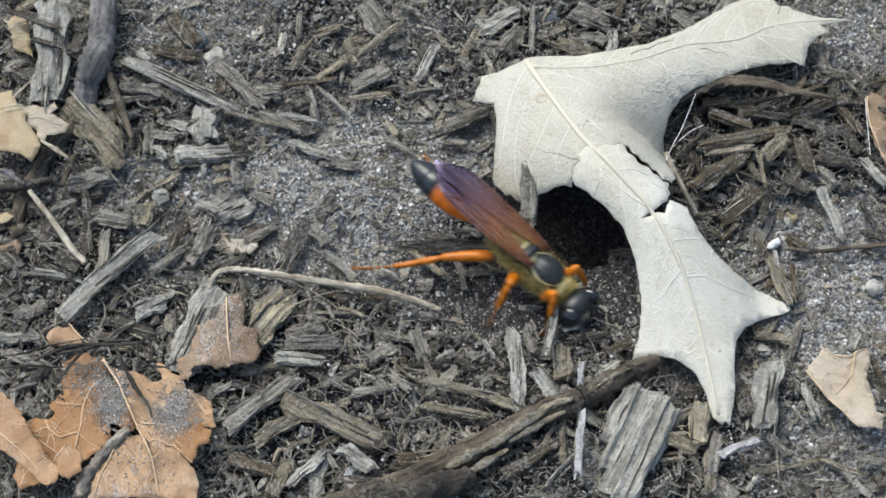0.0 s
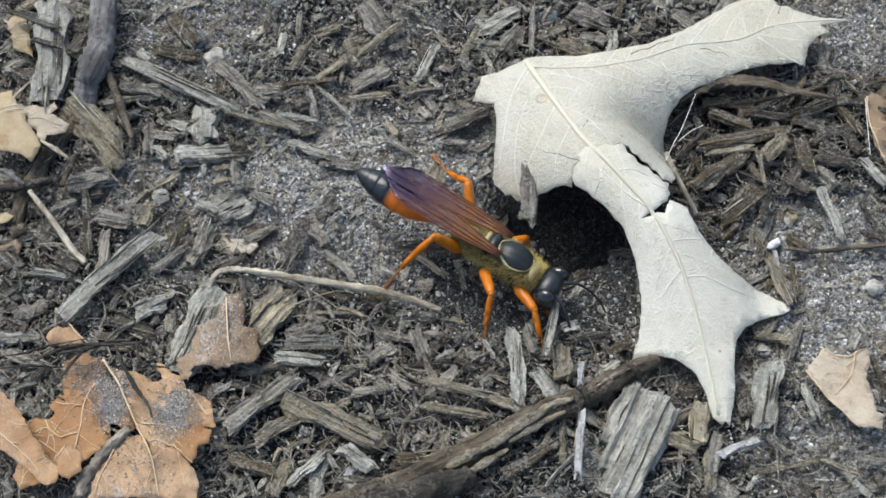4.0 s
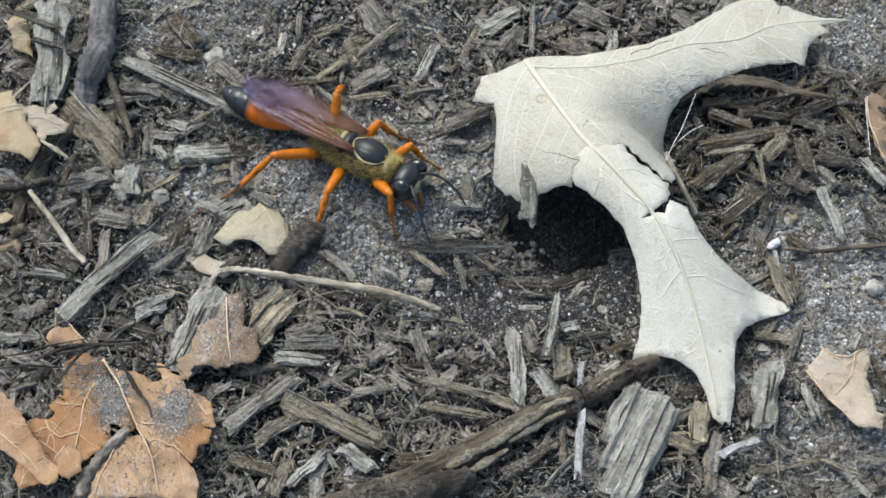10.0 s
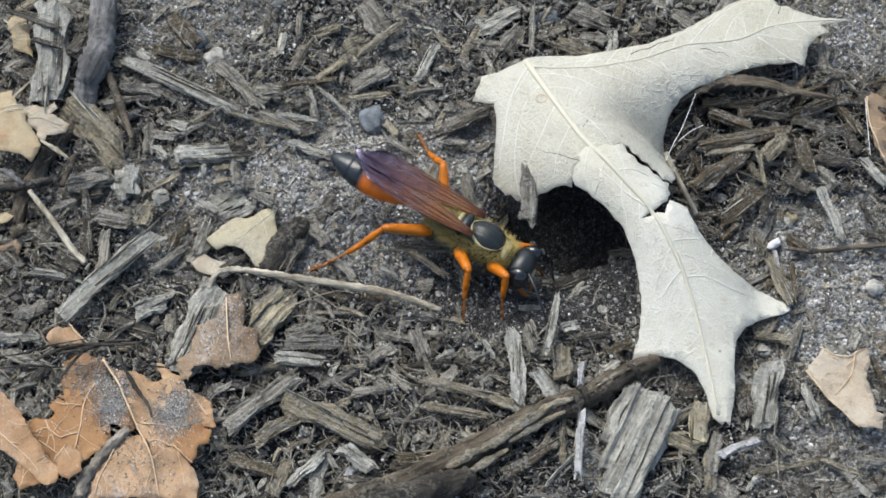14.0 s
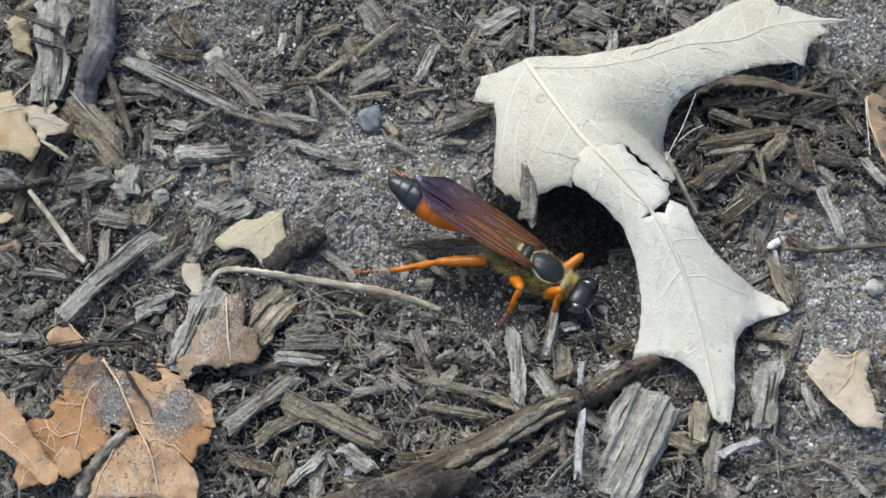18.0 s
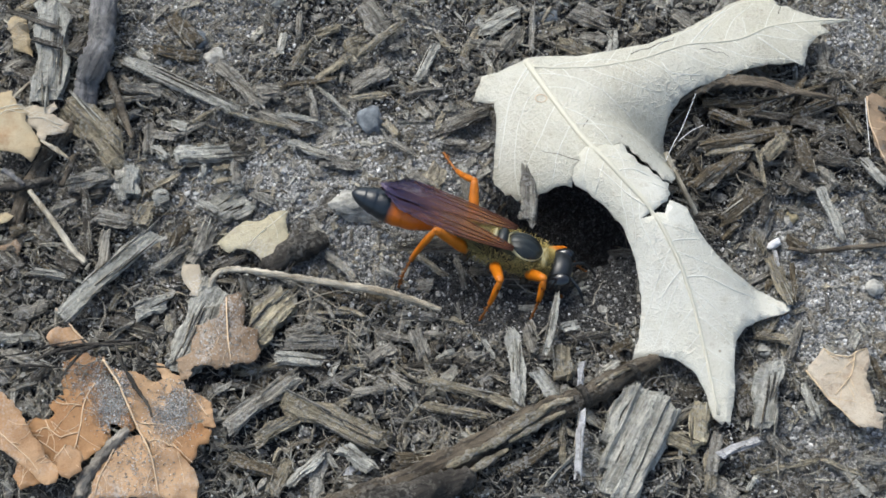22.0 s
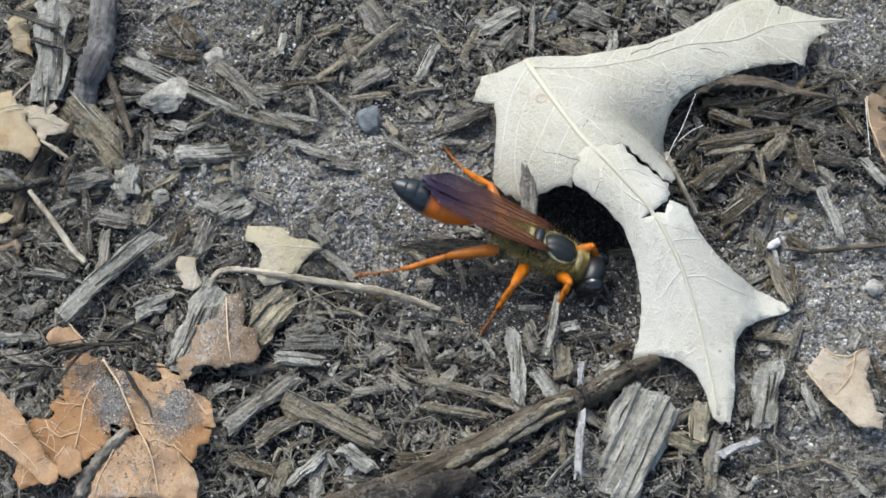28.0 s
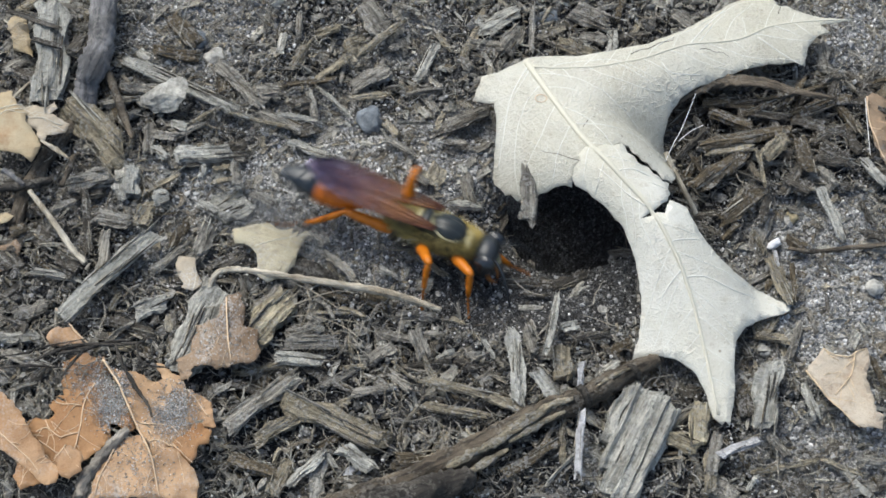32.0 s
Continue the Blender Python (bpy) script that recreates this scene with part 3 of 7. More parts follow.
    for pts in lines:
        thin(pts, 0.062, 0.03, "side_vein")
    fine = []
    for pts in list(lines):
        for k in range(1, len(pts) - 1):
            for side in (-1, 1):
                (ax, ay), (bx, by) = pts[k - 1], pts[k + 1]
                way = math.atan2(by - ay, bx - ax) + side * radians(rng.uniform(60, 105))
                (x, y), run = pts[k], []
                for step in range(9):
                    run.append((x, y))
                    way += radians(rng.gauss(0, 14))
                    x, y = x + 0.35 * math.cos(way), y + 0.35 * math.sin(way)
                    if not on_leaf(x, y) or (step > 1 and any(math.hypot(x - p[0], y - p[1]) < 0.3 for q in lines for p in q)):
                        break
                if len(run) > 2:
                    fine.append(run)
    bm = bmesh.new()
    for run in fine:
        # the long lobe is worn smooth
        if run[0][0] > 23 and run[0][1] > 16 and rng.random() < 0.8:
            continue
        tube(bm, [Vector((x, y, top_z(x, y) - 0.015)) for x, y in run], [0.022, 0.014], 4)
    tagged(part("vein_net", bm, MAT["pale_vein"], root), "net of fine pale cross veins", kind="stuff")
    vein(MIDRIB, 0.38, 0.15, top_z, MAT["rib"], root, "midrib")
    vein(ARM_RIB, 0.16, 0.11, top_z, MAT["rib"], root, "midrib")
    for run in ([(9.4, 19.4), (7.3, 15.1), (6.5, 11.2), (5.9, 7.9)],
                [(24.7, -6.7), (26.9, -6.4), (30.0, -7.1), (32.6, -7.0), (34.9, -7.9)],
                [(21.2, 0.2), (19.0, 1.6), (16.1, 4.4)],
                [(26.9, 22.6), (29.0, 25.8), (31.6, 29.0)],
                [(34.6, 24.3), (37.0, 22.6), (39.4, 21.4)],
                [(23.6, 19.5), (24.7, 18.3), (27.9, 18.7)],
                [(23.2, -3.3), (24.1, -3.0), (26.2, -2.6)],
                [(24.3, -6.0), (23.1, -7.4), (21.9, -9.2)],
                [(17.9, 4.1), (19.6, 4.4), (22.0, 3.7)]):
        vein(run, 0.10, 0.05, top_z, MAT["pale_vein"], root)
    # a gall scar, and dark tubes for the shadow in dry splits
    sx, sy = 10.4, 14.0
    ring = [Vector((sx + 0.62 * math.cos(a), sy + 0.5 * math.sin(a), oak_leaf_z(sx, sy) - 0.03)) for a in np.linspace(0, 6.283, 14)]
    bm = bmesh.new()
    tube(bm, ring, [0.05], 5)
    part("gall_scar", bm, MAT["brown_vein"], root, "small brown ring scar")
    for run in ([(20.4, 20.7), (21.4, 21.4), (22.5, 21.7), (23.7, 22.6), (25.0, 23.0), (25.3, 23.8), (26.2, 24.4)], [(28.0, 22.0), (28.8, 22.2), (29.6, 21.9), (30.5, 21.9), (31.2, 21.4)], [(14.7, 9.9), (15.3, 10.9)], [(37.3, 28.1), (37.7, 29.2), (38.5, 29.8)]):
        vein(run, 0.045, 0.015, lambda x, y: top_z(x, y) + 0.015, MAT["dark_bark"], root, "split", "thin dark line for the shadow in a dry split")
    # torn edge: a dark tube drawn as its slim shadow line
    vein([(10.3, 7.6), (10.9, 7.2), (12.1, 6.7), (13.2, 6.1), (14.1, 5.7)], 0.015, 0.045, lambda x, y: top_z(x, y) - 0.01, MAT["dark_bark"], root, "split", "thin dark line for the shadow in a dry split")
    return root


bleached_leaf()


# ---------------------------------------------------------------- other dead leaves
DUST = []


def dead_leaf(label, lift, curl, material, vein_material, blades, veins=(), seed=0, dust=(), jag=0.4, wave=1.0, rib=0.11):
    root = tagged(new("dead_leaf"), label, "leaf", "dead leaves")
    xs = [p[0] for b in blades for p in b]
    ys = [p[1] for b in blades for p in b]
    cx, cy = sum(xs) / len(xs), sum(ys) / len(ys)
    mids = [(sum(p[0] for p in b) / len(b), sum(p[1] for p in b) / len(b)) for b in blades]
    lean = random.Random(seed + 40)
    tilts = [(lean.uniform(-.1, .1), lean.uniform(-.1, .1)) if len(blades) > 1 else (0, 0) for _ in blades]

    def z_of(x, y):
        d2 = (x - cx) ** 2 + (y - cy) ** 2
        return lift + curl * d2 + wave * (1.0 * noise.noise(Vector((x * 0.20, y * 0.20, seed))) + 1.5 * (0.35 - abs(noise.noise(Vector((x * 0.35, y * 0.35, seed + 3))))) + 0.38 * noise.noise(Vector((x * 1.1, y * 1.1, seed + 3))))

    def level(i, x, y):
        return z_of(x, y) + 0.5 * i + 0.9 * wave * noise.noise(Vector((x * 0.22, y * 0.22, seed + 5.0 * i))) + (x - mids[i][0]) * tilts[i][0] + (y - mids[i][1]) * tilts[i][1]

    def top(x, y):
        over = [level(i, x, y) for i, outline in enumerate(blades) if inside(outline, x, y)]
        return max(over) if over else level(0, x, y)

    def ridge_z(x, y):
        return max(top(x + dx, y + dy) for dx, dy in ((0, 0), (0.35, 0), (-0.35, 0), (0, 0.35), (0, -0.35)))
    for i, outline in enumerate(blades):
        for gx in np.arange(min(p[0] for p in outline), max(p[0] for p in outline), 0.25):
            for gy in np.arange(min(p[1] for p in outline), max(p[1] for p in outline), 0.25):
                if inside(outline, gx, gy):
                    TAKEN[cell(gx, gy)] = True
        blade("blade", outline, lambda x, y, i=i: level(i, x, y), material[i % len(material)] if isinstance(material, list) else material, root, seed=seed + i, jag=jag, step=0.8, thick=0.1, pitch=0.35, nick=0.2 if len(blades) > 1 else 0.12)
    for run in veins:
        vein(run, rib if run is veins[0] else rib * 0.6, 0.05, lambda x, y: ridge_z(x, y) + 0.03, vein_material, root)
        twigs = random.Random(seed + len(run))
        pts = spline([(x, y, 0) for x, y in run], 8)
        for k in range(3, len(pts) - 2, 4):
            side = twigs.choice((-1, 1))
            way = math.atan2(pts[k + 1].y - pts[k].y, pts[k + 1].x - pts[k].x) + side * radians(twigs.uniform(35, 60))
            x, y, thin = pts[k].x, pts[k].y, []
            for _ in range(twigs.randint(5, 9)):
                if not any(inside(outline, x, y) for outline in blades):
                    break
                thin.append((x, y))
                way += radians(twigs.gauss(-side * 2, 7))
                x, y = x + 0.55 * math.cos(way), y + 0.55 * math.sin(way)
            if len(thin) > 2:
                vein(thin, 0.042, 0.025, lambda x, y: top(x, y) + 0.02, vein_material, root, "side_vein")
    for x, y, spread, count in dust:
        rng = random.Random(seed)
        for _ in range(count):
            gx, gy = rng.gauss(x, spread), rng.gauss(y, spread * 1.2)
            if any(inside(outline, gx, gy) for outline in blades):
                DUST.append((gx, gy, top(gx, gy) + 0.05))
    return root


dead_leaf("curled brown dead oak leaf strewn with sand grains", 2.0, -0.003, [MAT["amber_leaf"], MAT["brown_leaf"], MAT["brown_leaf"], MAT["amber_leaf"], MAT["brown_leaf"], MAT["brown_leaf"], MAT["amber_leaf"], MAT["brown_leaf"]], MAT["brown_vein"], [
    [(-38.8, -13.9), (-37.0, -12.9), (-35.1, -13.7), (-33.9, -15.4), (-32.5, -17.9), (-31.7, -19.6), (-30.7, -21.7), (-31.6, -22.2), (-32.5, -21.5), (-33.3, -21.3), (-33.1, -22.7), (-33.0, -23.4), (-34.6, -24.9), (-35.4, -25.4), (-36.4, -25.8), (-37.7, -26.8), (-38.2, -26.5), (-39.9, -24.3), (-41.2, -22.2), (-41.8, -21.1), (-40.9, -20.4), (-39.5, -20.9), (-38.9, -20.3), (-39.7, -19.1), (-39.5, -18.6), (-38.5, -18.7), (-37.6, -18.9), (-38.9, -18.2), (-38.3, -18.1), (-38.7, -16.2)],
    [(-35.1, -13.7), (-33.4, -15.4), (-31.8, -15.8), (-30.2, -16.2), (-29.0, -16.9), (-28.4, -16.4), (-29.2, -14.4), (-28.3, -14.7), (-27.2, -15.8), (-26.6, -16.1), (-26.1, -17.4), (-25.3, -18.2), (-24.4, -19.3), (-24.7, -21.2), (-25.3, -22.2), (-25.9, -23.3), (-26.2, -23.9), (-26.9, -24.1), (-27.7, -24.9), (-28.3, -26.2), (-29.6, -23.5), (-30.7, -21.7), (-31.8, -19.4), (-32.9, -17.1)],
    [(-25.5, -18.1), (-24.6, -18.6), (-23.4, -19.3), (-22.9, -21.1), (-22.5, -22.2), (-23.7, -22.1), (-24.5, -21.5), (-25.1, -22.2), (-25.4, -19.9)],
    [(-26.0, -23.3), (-24.4, -21.5), (-22.9, -22.9), (-23.1, -24.3), (-24.1, -24.6), (-24.4, -25.9), (-25.0, -26.5), (-26.9, -24.6)],
    [(-29.9, -23.2), (-29.1, -24.9), (-28.5, -26.0), (-27.6, -25.2), (-26.5, -24.9), (-25.2, -26.2), (-24.3, -27.2), (-23.8, -28.6), (-24.0, -30.4), (-34.5, -30.4), (-33.9, -27.9), (-33.3, -26.7), (-32.5, -25.8), (-32.3, -24.9), (-31.3, -23.7)],
    [(-44.8, -18.4), (-43.5, -19.3), (-42.6, -20.2), (-41.8, -21.4), (-40.8, -23.0), (-39.6, -24.6), (-38.3, -26.5), (-37.3, -27.4), (-37.6, -28.9), (-38.4, -29.1), (-39.6, -28.8), (-40.7, -27.6), (-42.0, -26.2), (-43.1, -25.4), (-43.8, -24.9), (-44.5, -22.4)],
    [(-41.7, -26.7), (-40.1, -27.9), (-39.1, -29.0), (-40.9, -29.8), (-41.7, -28.6)],
    [(-37.9, -26.1), (-36.5, -25.2), (-35.3, -25.8), (-35.0, -27.9), (-36.2, -28.9), (-37.0, -28.6), (-37.6, -27.4)]],
    [[(-34.8, -14.2), (-33.0, -16.7), (-31.5, -19.8), (-29.8, -23.3), (-28.6, -26.0), (-28.0, -28.2), (-27.6, -30.1)],
     [(-35.2, -16.8), (-36.0, -18.7), (-36.2, -21.8), (-36.5, -24.0), (-37.1, -25.7), (-37.9, -26.7)],
     [(-29.7, -23.7), (-28.5, -23.5), (-27.3, -24.0), (-25.9, -25.2), (-24.6, -26.3)],
     [(-32.2, -24.4), (-32.7, -26.1), (-33.4, -27.9), (-33.8, -29.9)],
     [(-30.3, -21.3), (-28.8, -21.7), (-27.2, -21.9), (-26.1, -22.9)],
     [(-36.3, -22.5), (-38.1, -22.9), (-39.6, -21.9), (-40.6, -22.4)],
     [(-44.0, -23.2), (-42.4, -24.6), (-40.6, -26.2), (-39.4, -27.7)],
     [(-26.3, -16.7), (-25.7, -18.1), (-24.6, -19.3), (-23.5, -20.9)],
     [(-36.3, -19.5), (-37.9, -19.3), (-39.0, -19.0)],
     [(-37.2, -25.1), (-38.8, -24.3), (-40.2, -23.3)]], seed=2, wave=0.55, jag=0.3, rib=0.125,
    dust=((-33.9, -16.9, 1.2, 2700), (-33.2, -20.1, 0.9, 2700), (-32.3, -18.1, 0.7, 900), (-27.0, -20.4, 1.3, 4680), (-26.2, -18.4, 0.8, 720), (-36.2, -15.8, 1.3, 900), (-30.6, -25.8, 1.6, 810), (-28.8, -27.9, 1.6, 630), (-31.6, -22.9, 0.6, 450)))
dead_leaf("small brown leaf scrap beside the oak leaf", 2.4, -0.01, MAT["brown_leaf"], MAT["brown_vein"],
          [[(-40.6, -11.8), (-40.0, -10.8), (-38.2, -10.5), (-37.0, -11.6), (-36.6, -12.6), (-40.1, -12.6)]], [[(-39.8, -8.8), (-38.6, -9.9), (-37.3, -11.5), (-36.1, -12.6)]], seed=4)
dead_leaf("dusty brown leaf piece lying on grey wood", 2.6, -0.006, MAT["dusty_leaf"], MAT["brown_vein"],
          [[(-25.4, -10.5), (-23.1, -9.8), (-22.4, -7.2), (-21.0, -6.8), (-20.5, -8.5), (-20.5, -10.5), (-19.0, -10.8), (-18.5, -13.7), (-19.4, -15.3), (-22.0, -15.6), (-25.1, -15.3), (-25.6, -17.2), (-26.6, -16.6), (-27.1, -14.7), (-25.8, -13.7)]],
          [[(-22.3, -7.5), (-21.9, -12.1), (-21.4, -15.0)]], seed=6, dust=((-21.9, -12.1, 2.4, 1900),))
dead_leaf("pale tan curled dead leaf with dusty torn lobes", 3.5, -0.01, [MAT["dusty_tan"], MAT["cream_leaf"]], MAT["rib"],
          [[(-46.8, 16.4), (-45.2, 16.1), (-43.0, 16.0), (-42.2, 16.5), (-41.8, 15.8), (-42.5, 15.0), (-40.9, 13.9), (-40.3, 13.6), (-40.6, 12.6), (-41.5, 12.3), (-42.6, 12.2), (-42.7, 11.2), (-43.3, 11.5), (-44.0, 13.1), (-45.1, 13.6), (-44.9, 14.7), (-45.7, 15.5)], [(-48.7, 17.7), (-46.9, 17.9), (-46.7, 16.9), (-46.1, 15.9), (-45.0, 14.8), (-45.0, 13.6), (-44.3, 13.1), (-43.5, 11.7), (-43.0, 10.6), (-43.4, 9.4), (-43.9, 8.6), (-44.8, 9.3), (-46.2, 9.7), (-47.9, 9.6)]],
          [[(-47.9, 15.4), (-46.1, 15.7), (-44.6, 15.8)], [(-47.8, 14.3), (-46.6, 14.9), (-45.5, 15.2)], [(-44.8, 14.3), (-42.9, 14.1), (-41.1, 13.5)]], seed=8, wave=0.7, jag=0.2, rib=0.06)
MAT["peach_leaf"] = leaf_material("pale peach dead leaf", (0.36, 0.295, 0.215), (0.60, 0.535, 0.435), (0.24, 0.14, 0.08), stains=0.8, vein_bump=0.00016, net=0.5, translucent=0.1)
MAT["peach_vein"] = Nodes("peach leaf vein").finish((0.60, 0.47, 0.31), 0.6)
dead_leaf("pale peach leaf scrap with rolled edges on sandy soil", 2.6, 0.012, MAT["peach_leaf"], MAT["peach_vein"],
          [[(36.6, -16.0), (37.6, -14.7), (38.6, -13.3), (39.7, -13.9), (41.1, -14.1), (42.3, -13.5), (43.2, -13.3), (43.3, -15.0), (42.8, -16.5), (43.2, -18.5), (43.3, -20.4), (44.0, -20.7), (43.7, -22.4), (42.9, -22.1), (42.0, -22.2), (40.7, -21.3), (39.4, -19.7), (38.1, -18.2), (37.4, -16.9)]],
          [[(36.6, -16.0), (38.1, -18.1), (39.4, -19.7), (41.5, -22.2)], [(38.6, -13.3), (39.7, -14.0), (41.1, -14.2), (42.3, -13.6), (43.1, -13.3)], [(41.8, -13.9), (41.5, -15.6), (40.5, -17.2), (39.4, -18.5)]], seed=10, jag=0.12, wave=0.35)
dead_leaf("folded dull brown leaf with a pale edge", 3.0, -0.03, MAT["dusty_leaf"], MAT["brown_vein"],
          [[(46.1, 17.4), (46.9, 18.1), (48.6, 18.4), (47.6, 8.8), (46.8, 10.8), (46.3, 12.4), (46.1, 14.2), (46.1, 15.7)]], [[(46.1, 17.2), (46.1, 14.4), (46.5, 12.1), (47.4, 9.5)]], seed=12)
dead_leaf("tan leaf scrap wedged beside a stick", 2.0, -0.02, MAT["tan_leaf"], MAT["brown_vein"],
          [[(-48.6, 27.4), (-47.8, 29.3), (-46.4, 28.1), (-45.8, 25.0), (-45.3, 23.1), (-47.6, 24.3)]], seed=14)
dead_leaf("tiny tan leaf scrap", 1.5, 0, MAT["tan_leaf"], MAT["brown_vein"], [[(-48.3, 3.7), (-46.8, 3.5), (-45.5, 3.0), (-46.0, 2.3), (-48.1, 2.1)]], seed=16)
dead_leaf("dark curled dead leaf among the chips", 1.0, 0.0, MAT["dusty_leaf"], MAT["brown_vein"],
          [[(-47.9, -0.9), (-45.0, 0.2), (-44.4, -0.5), (-45.3, -3.2), (-47.6, -3.9)]], seed=18)

# ---------------------------------------------------------------- twigs and stems
main_twig = stick("twig", [(-12.4, -30.9, 2.4), (-6.9, -29.0, 2.4), (-1.3, -26.7, 2.4), (3.7, -24.0, 2.4), (9.4, -20.8, 2.4), (14.6, -18.4, 2.4), (18.6, -15.9, 2.4), (21.9, -14.3, 2.4)], [(0, 1.0), (0.3, 1.3), (0.6, 1.3), (0.9, 0.9), (1, 0.6)],
      MAT["bark"], "dark barked twig lying across the mulch", seed=1, knobs=0.3, sides=18, steps=14)
for k, (run, r) in enumerate((([(5.4, -23.7, 3.8), (8.2, -21.8, 3.8), (11.3, -20.0, 3.8), (13.0, -19.4, 3.8)], 0.62), ([(3.4, -25.2, 3.8), (5.4, -24.0, 3.8), (7.9, -22.6, 3.8)], 0.5), ([(15.4, -17.9, 3.5), (17.4, -16.6, 3.5), (19.1, -15.8, 3.5)], 0.28), ([(0.3, -26.8, 3.6), (2.6, -25.5, 3.6), (4.8, -24.5, 3.6)], 0.55), ([(6.5, -24.0, 3.5), (9.3, -22.2, 3.5), (12.2, -20.7, 3.5)], 0.5), ([(2.0, -27.5, 3.2), (4.8, -25.7, 3.2), (6.5, -24.7, 3.2)], 0.4))):
    stick("bark_strip", run, [(0, r * 0.4), (0.4, r), (1, r * 0.3)], MAT["o"], "pale strip of torn bark", parent=main_twig, knobs=0.7, seed=30 + k, flat=0.55)
for k, (run, r) in enumerate((([(13.9, -19.0, 3.2), (14.5, -18.7, 3.2)], 1.25), ([(19.1, -16.1, 2.8), (19.5, -15.7, 2.8)], 1.0))):
    stick("knot", run, [(0, r * 0.9), (0.5, r), (1, r * 0.85)], MAT["dark_bark"], "dark knot", parent=main_twig, knobs=0.3, seed=40 + k)
stick("twig", [(-10.6, -32.7, 3.8), (-5.2, -30.5, 3.8), (-0.2, -29.0, 3.8), (3.1, -27.8, 3.8)], [(0, 1.4), (0.7, 1.45), (0.95, 1.0), (1, 0.6)], MAT["dark_bark"], "dark thick twig lying over the barked twig", seed=4, knobs=0.4, sides=16, steps=12)
stick("twig", [(-37.9, 31.8, 3.4), (-37.8, 27.9, 3.4), (-37.8, 24.0, 3.4), (-38.4, 21.0, 3.4), (-39.1, 19.6, 2.2), (-39.6, 16.9, 0.6)], [(0, 1.5), (0.45, 1.45), (0.55, 1.75), (0.75, 1.35), (1, 1.3)],
      MAT["grey_bark"], "thick grey twig with a knobbed joint", seed=7, knobs=0.2, sides=18, steps=12)
stick("twig", [(-40.4, 15.3, 0.8), (-41.8, 13.1, 0.8), (-43.3, 10.2, 0.8), (-44.8, 6.6, 0.8), (-45.6, 2.4, 0.8)], [(0, 0.9), (1, 0.8)], MAT["bark"], "dark twig running under dead leaves", seed=9)
stick("straw", [(-25.9, -14.6, 1.2), (-25.2, -9.6, 1.6), (-24.3, -5.8, 2.0), (-23.3, -4.2, 2.4), (-20.8, -3.9, 2.4), (-15.5, -4.8, 2.4), (-9.6, -5.8, 2.4), (-4.9, -6.9, 2.4), (-0.2, -8.6, 2.4)], [(0, 0.18), (0.4, 0.32), (0.55, 0.34), (0.85, 0.42), (1, 0.28)],
      MAT["straw"], "thin dry plant stem bent at a joint", "stem", knobs=0.4, seed=12, steps=18)
for run, r in (([(-44.8, -16.1, 3.9), (-41.7, -15.8, 3.9), (-38.6, -16.0, 3.9)], 0.14),
               ([(-41.2, -15.3, 3.9), (-39.3, -14.2, 3.9), (-36.8, -13.5, 3.9), (-34.0, -13.4, 3.9), (-30.8, -13.2, 3.9), (-30.1, -12.6, 3.9)], 0.2),
               ([(-38.7, -14.4, 3.9), (-36.2, -13.9, 3.9), (-33.7, -13.1, 3.9), (-31.7, -13.0, 3.9)], 0.22),
               ([(-38.3, -17.1, 3.9), (-37.5, -15.7, 3.9), (-36.3, -14.1, 3.9), (-35.1, -13.5, 3.9)], 0.15),
               ([(-33.1, -13.5, 3.9), (-32.6, -15.0, 3.9), (-31.9, -16.3, 3.9), (-30.8, -18.2, 3.9), (-29.4, -20.1, 3.9), (-28.9, -21.5, 3.9)], 0.22),
               ([(-31.1, -13.2, 3.9), (-30.6, -15.0, 3.9), (-29.7, -15.7, 3.9), (-27.5, -16.1, 3.9)], 0.14),
               ([(-45.0, -14.8, 3.9), (-42.4, -14.4, 3.9), (-39.7, -13.5, 3.9), (-36.3, -12.8, 3.9)], 0.1)):
    stick("root", run, [(0, r * 0.6), (0.5, r), (1, r * 0.5)], MAT["dark_bark"], "thin dark rootlet tangled over the dead leaf", "root", knobs=0.8, seed=13, sides=7)
stick("stalk", [(-35.3, -30.3, 4.0), (-35.0, -28.3, 4.0), (-33.6, -26.1, 4.0), (-32.3, -24.1, 4.0), (-31.1, -22.9, 4.0)], [(0, 0.62), (0.4, 0.66), (0.7, 0.55), (1, 0.3)], MAT["dusty_bark"], "grey stub of twig on the brown leaf", seed=15, knobs=0.5, sides=14)
stick("straw", [(-43.9, 5.5, 2.8), (-42.3, 3.4, 2.8), (-40.5, 0.9, 2.8), (-38.6, -1.8, 2.8), (-37.2, -3.3, 2.8)], [(0, 0.26), (0.5, 0.34), (1, 0.3)], MAT["straw"], "straight pale dry stem lying on the mulch", "stem", knobs=0.3, seed=21)
stick("twig", [(-47.4, 6.1, 2.4), (-45.4, 6.3, 2.4), (-43.0, 6.8, 2.4), (-41.7, 7.2, 2.4)], [(0, 0.42), (0.6, 0.5), (1, 0.3)], MAT["dark_bark"], "short dark twig at a leaf edge", seed=22, knobs=0.5)
stick("twig", [(-47.0, 8.1, 2.9), (-45.9, 7.3, 2.9), (-44.6, 6.2, 2.9)], [(0, 0.3), (1, 0.25)], MAT["grey_bark"], "short grey twig at a leaf edge", seed=23, knobs=0.4)
stick("twig", [(-39.0, 10.3, 2.6), (-39.8, 9.6, 2.6), (-40.1, 8.0, 2.6), (-40.7, 6.2, 2.6)], [(0, 0.3), (0.3, 0.38), (1, 0.25)], MAT["bark"], "short bent twig among wood chips", seed=24, knobs=0.6)
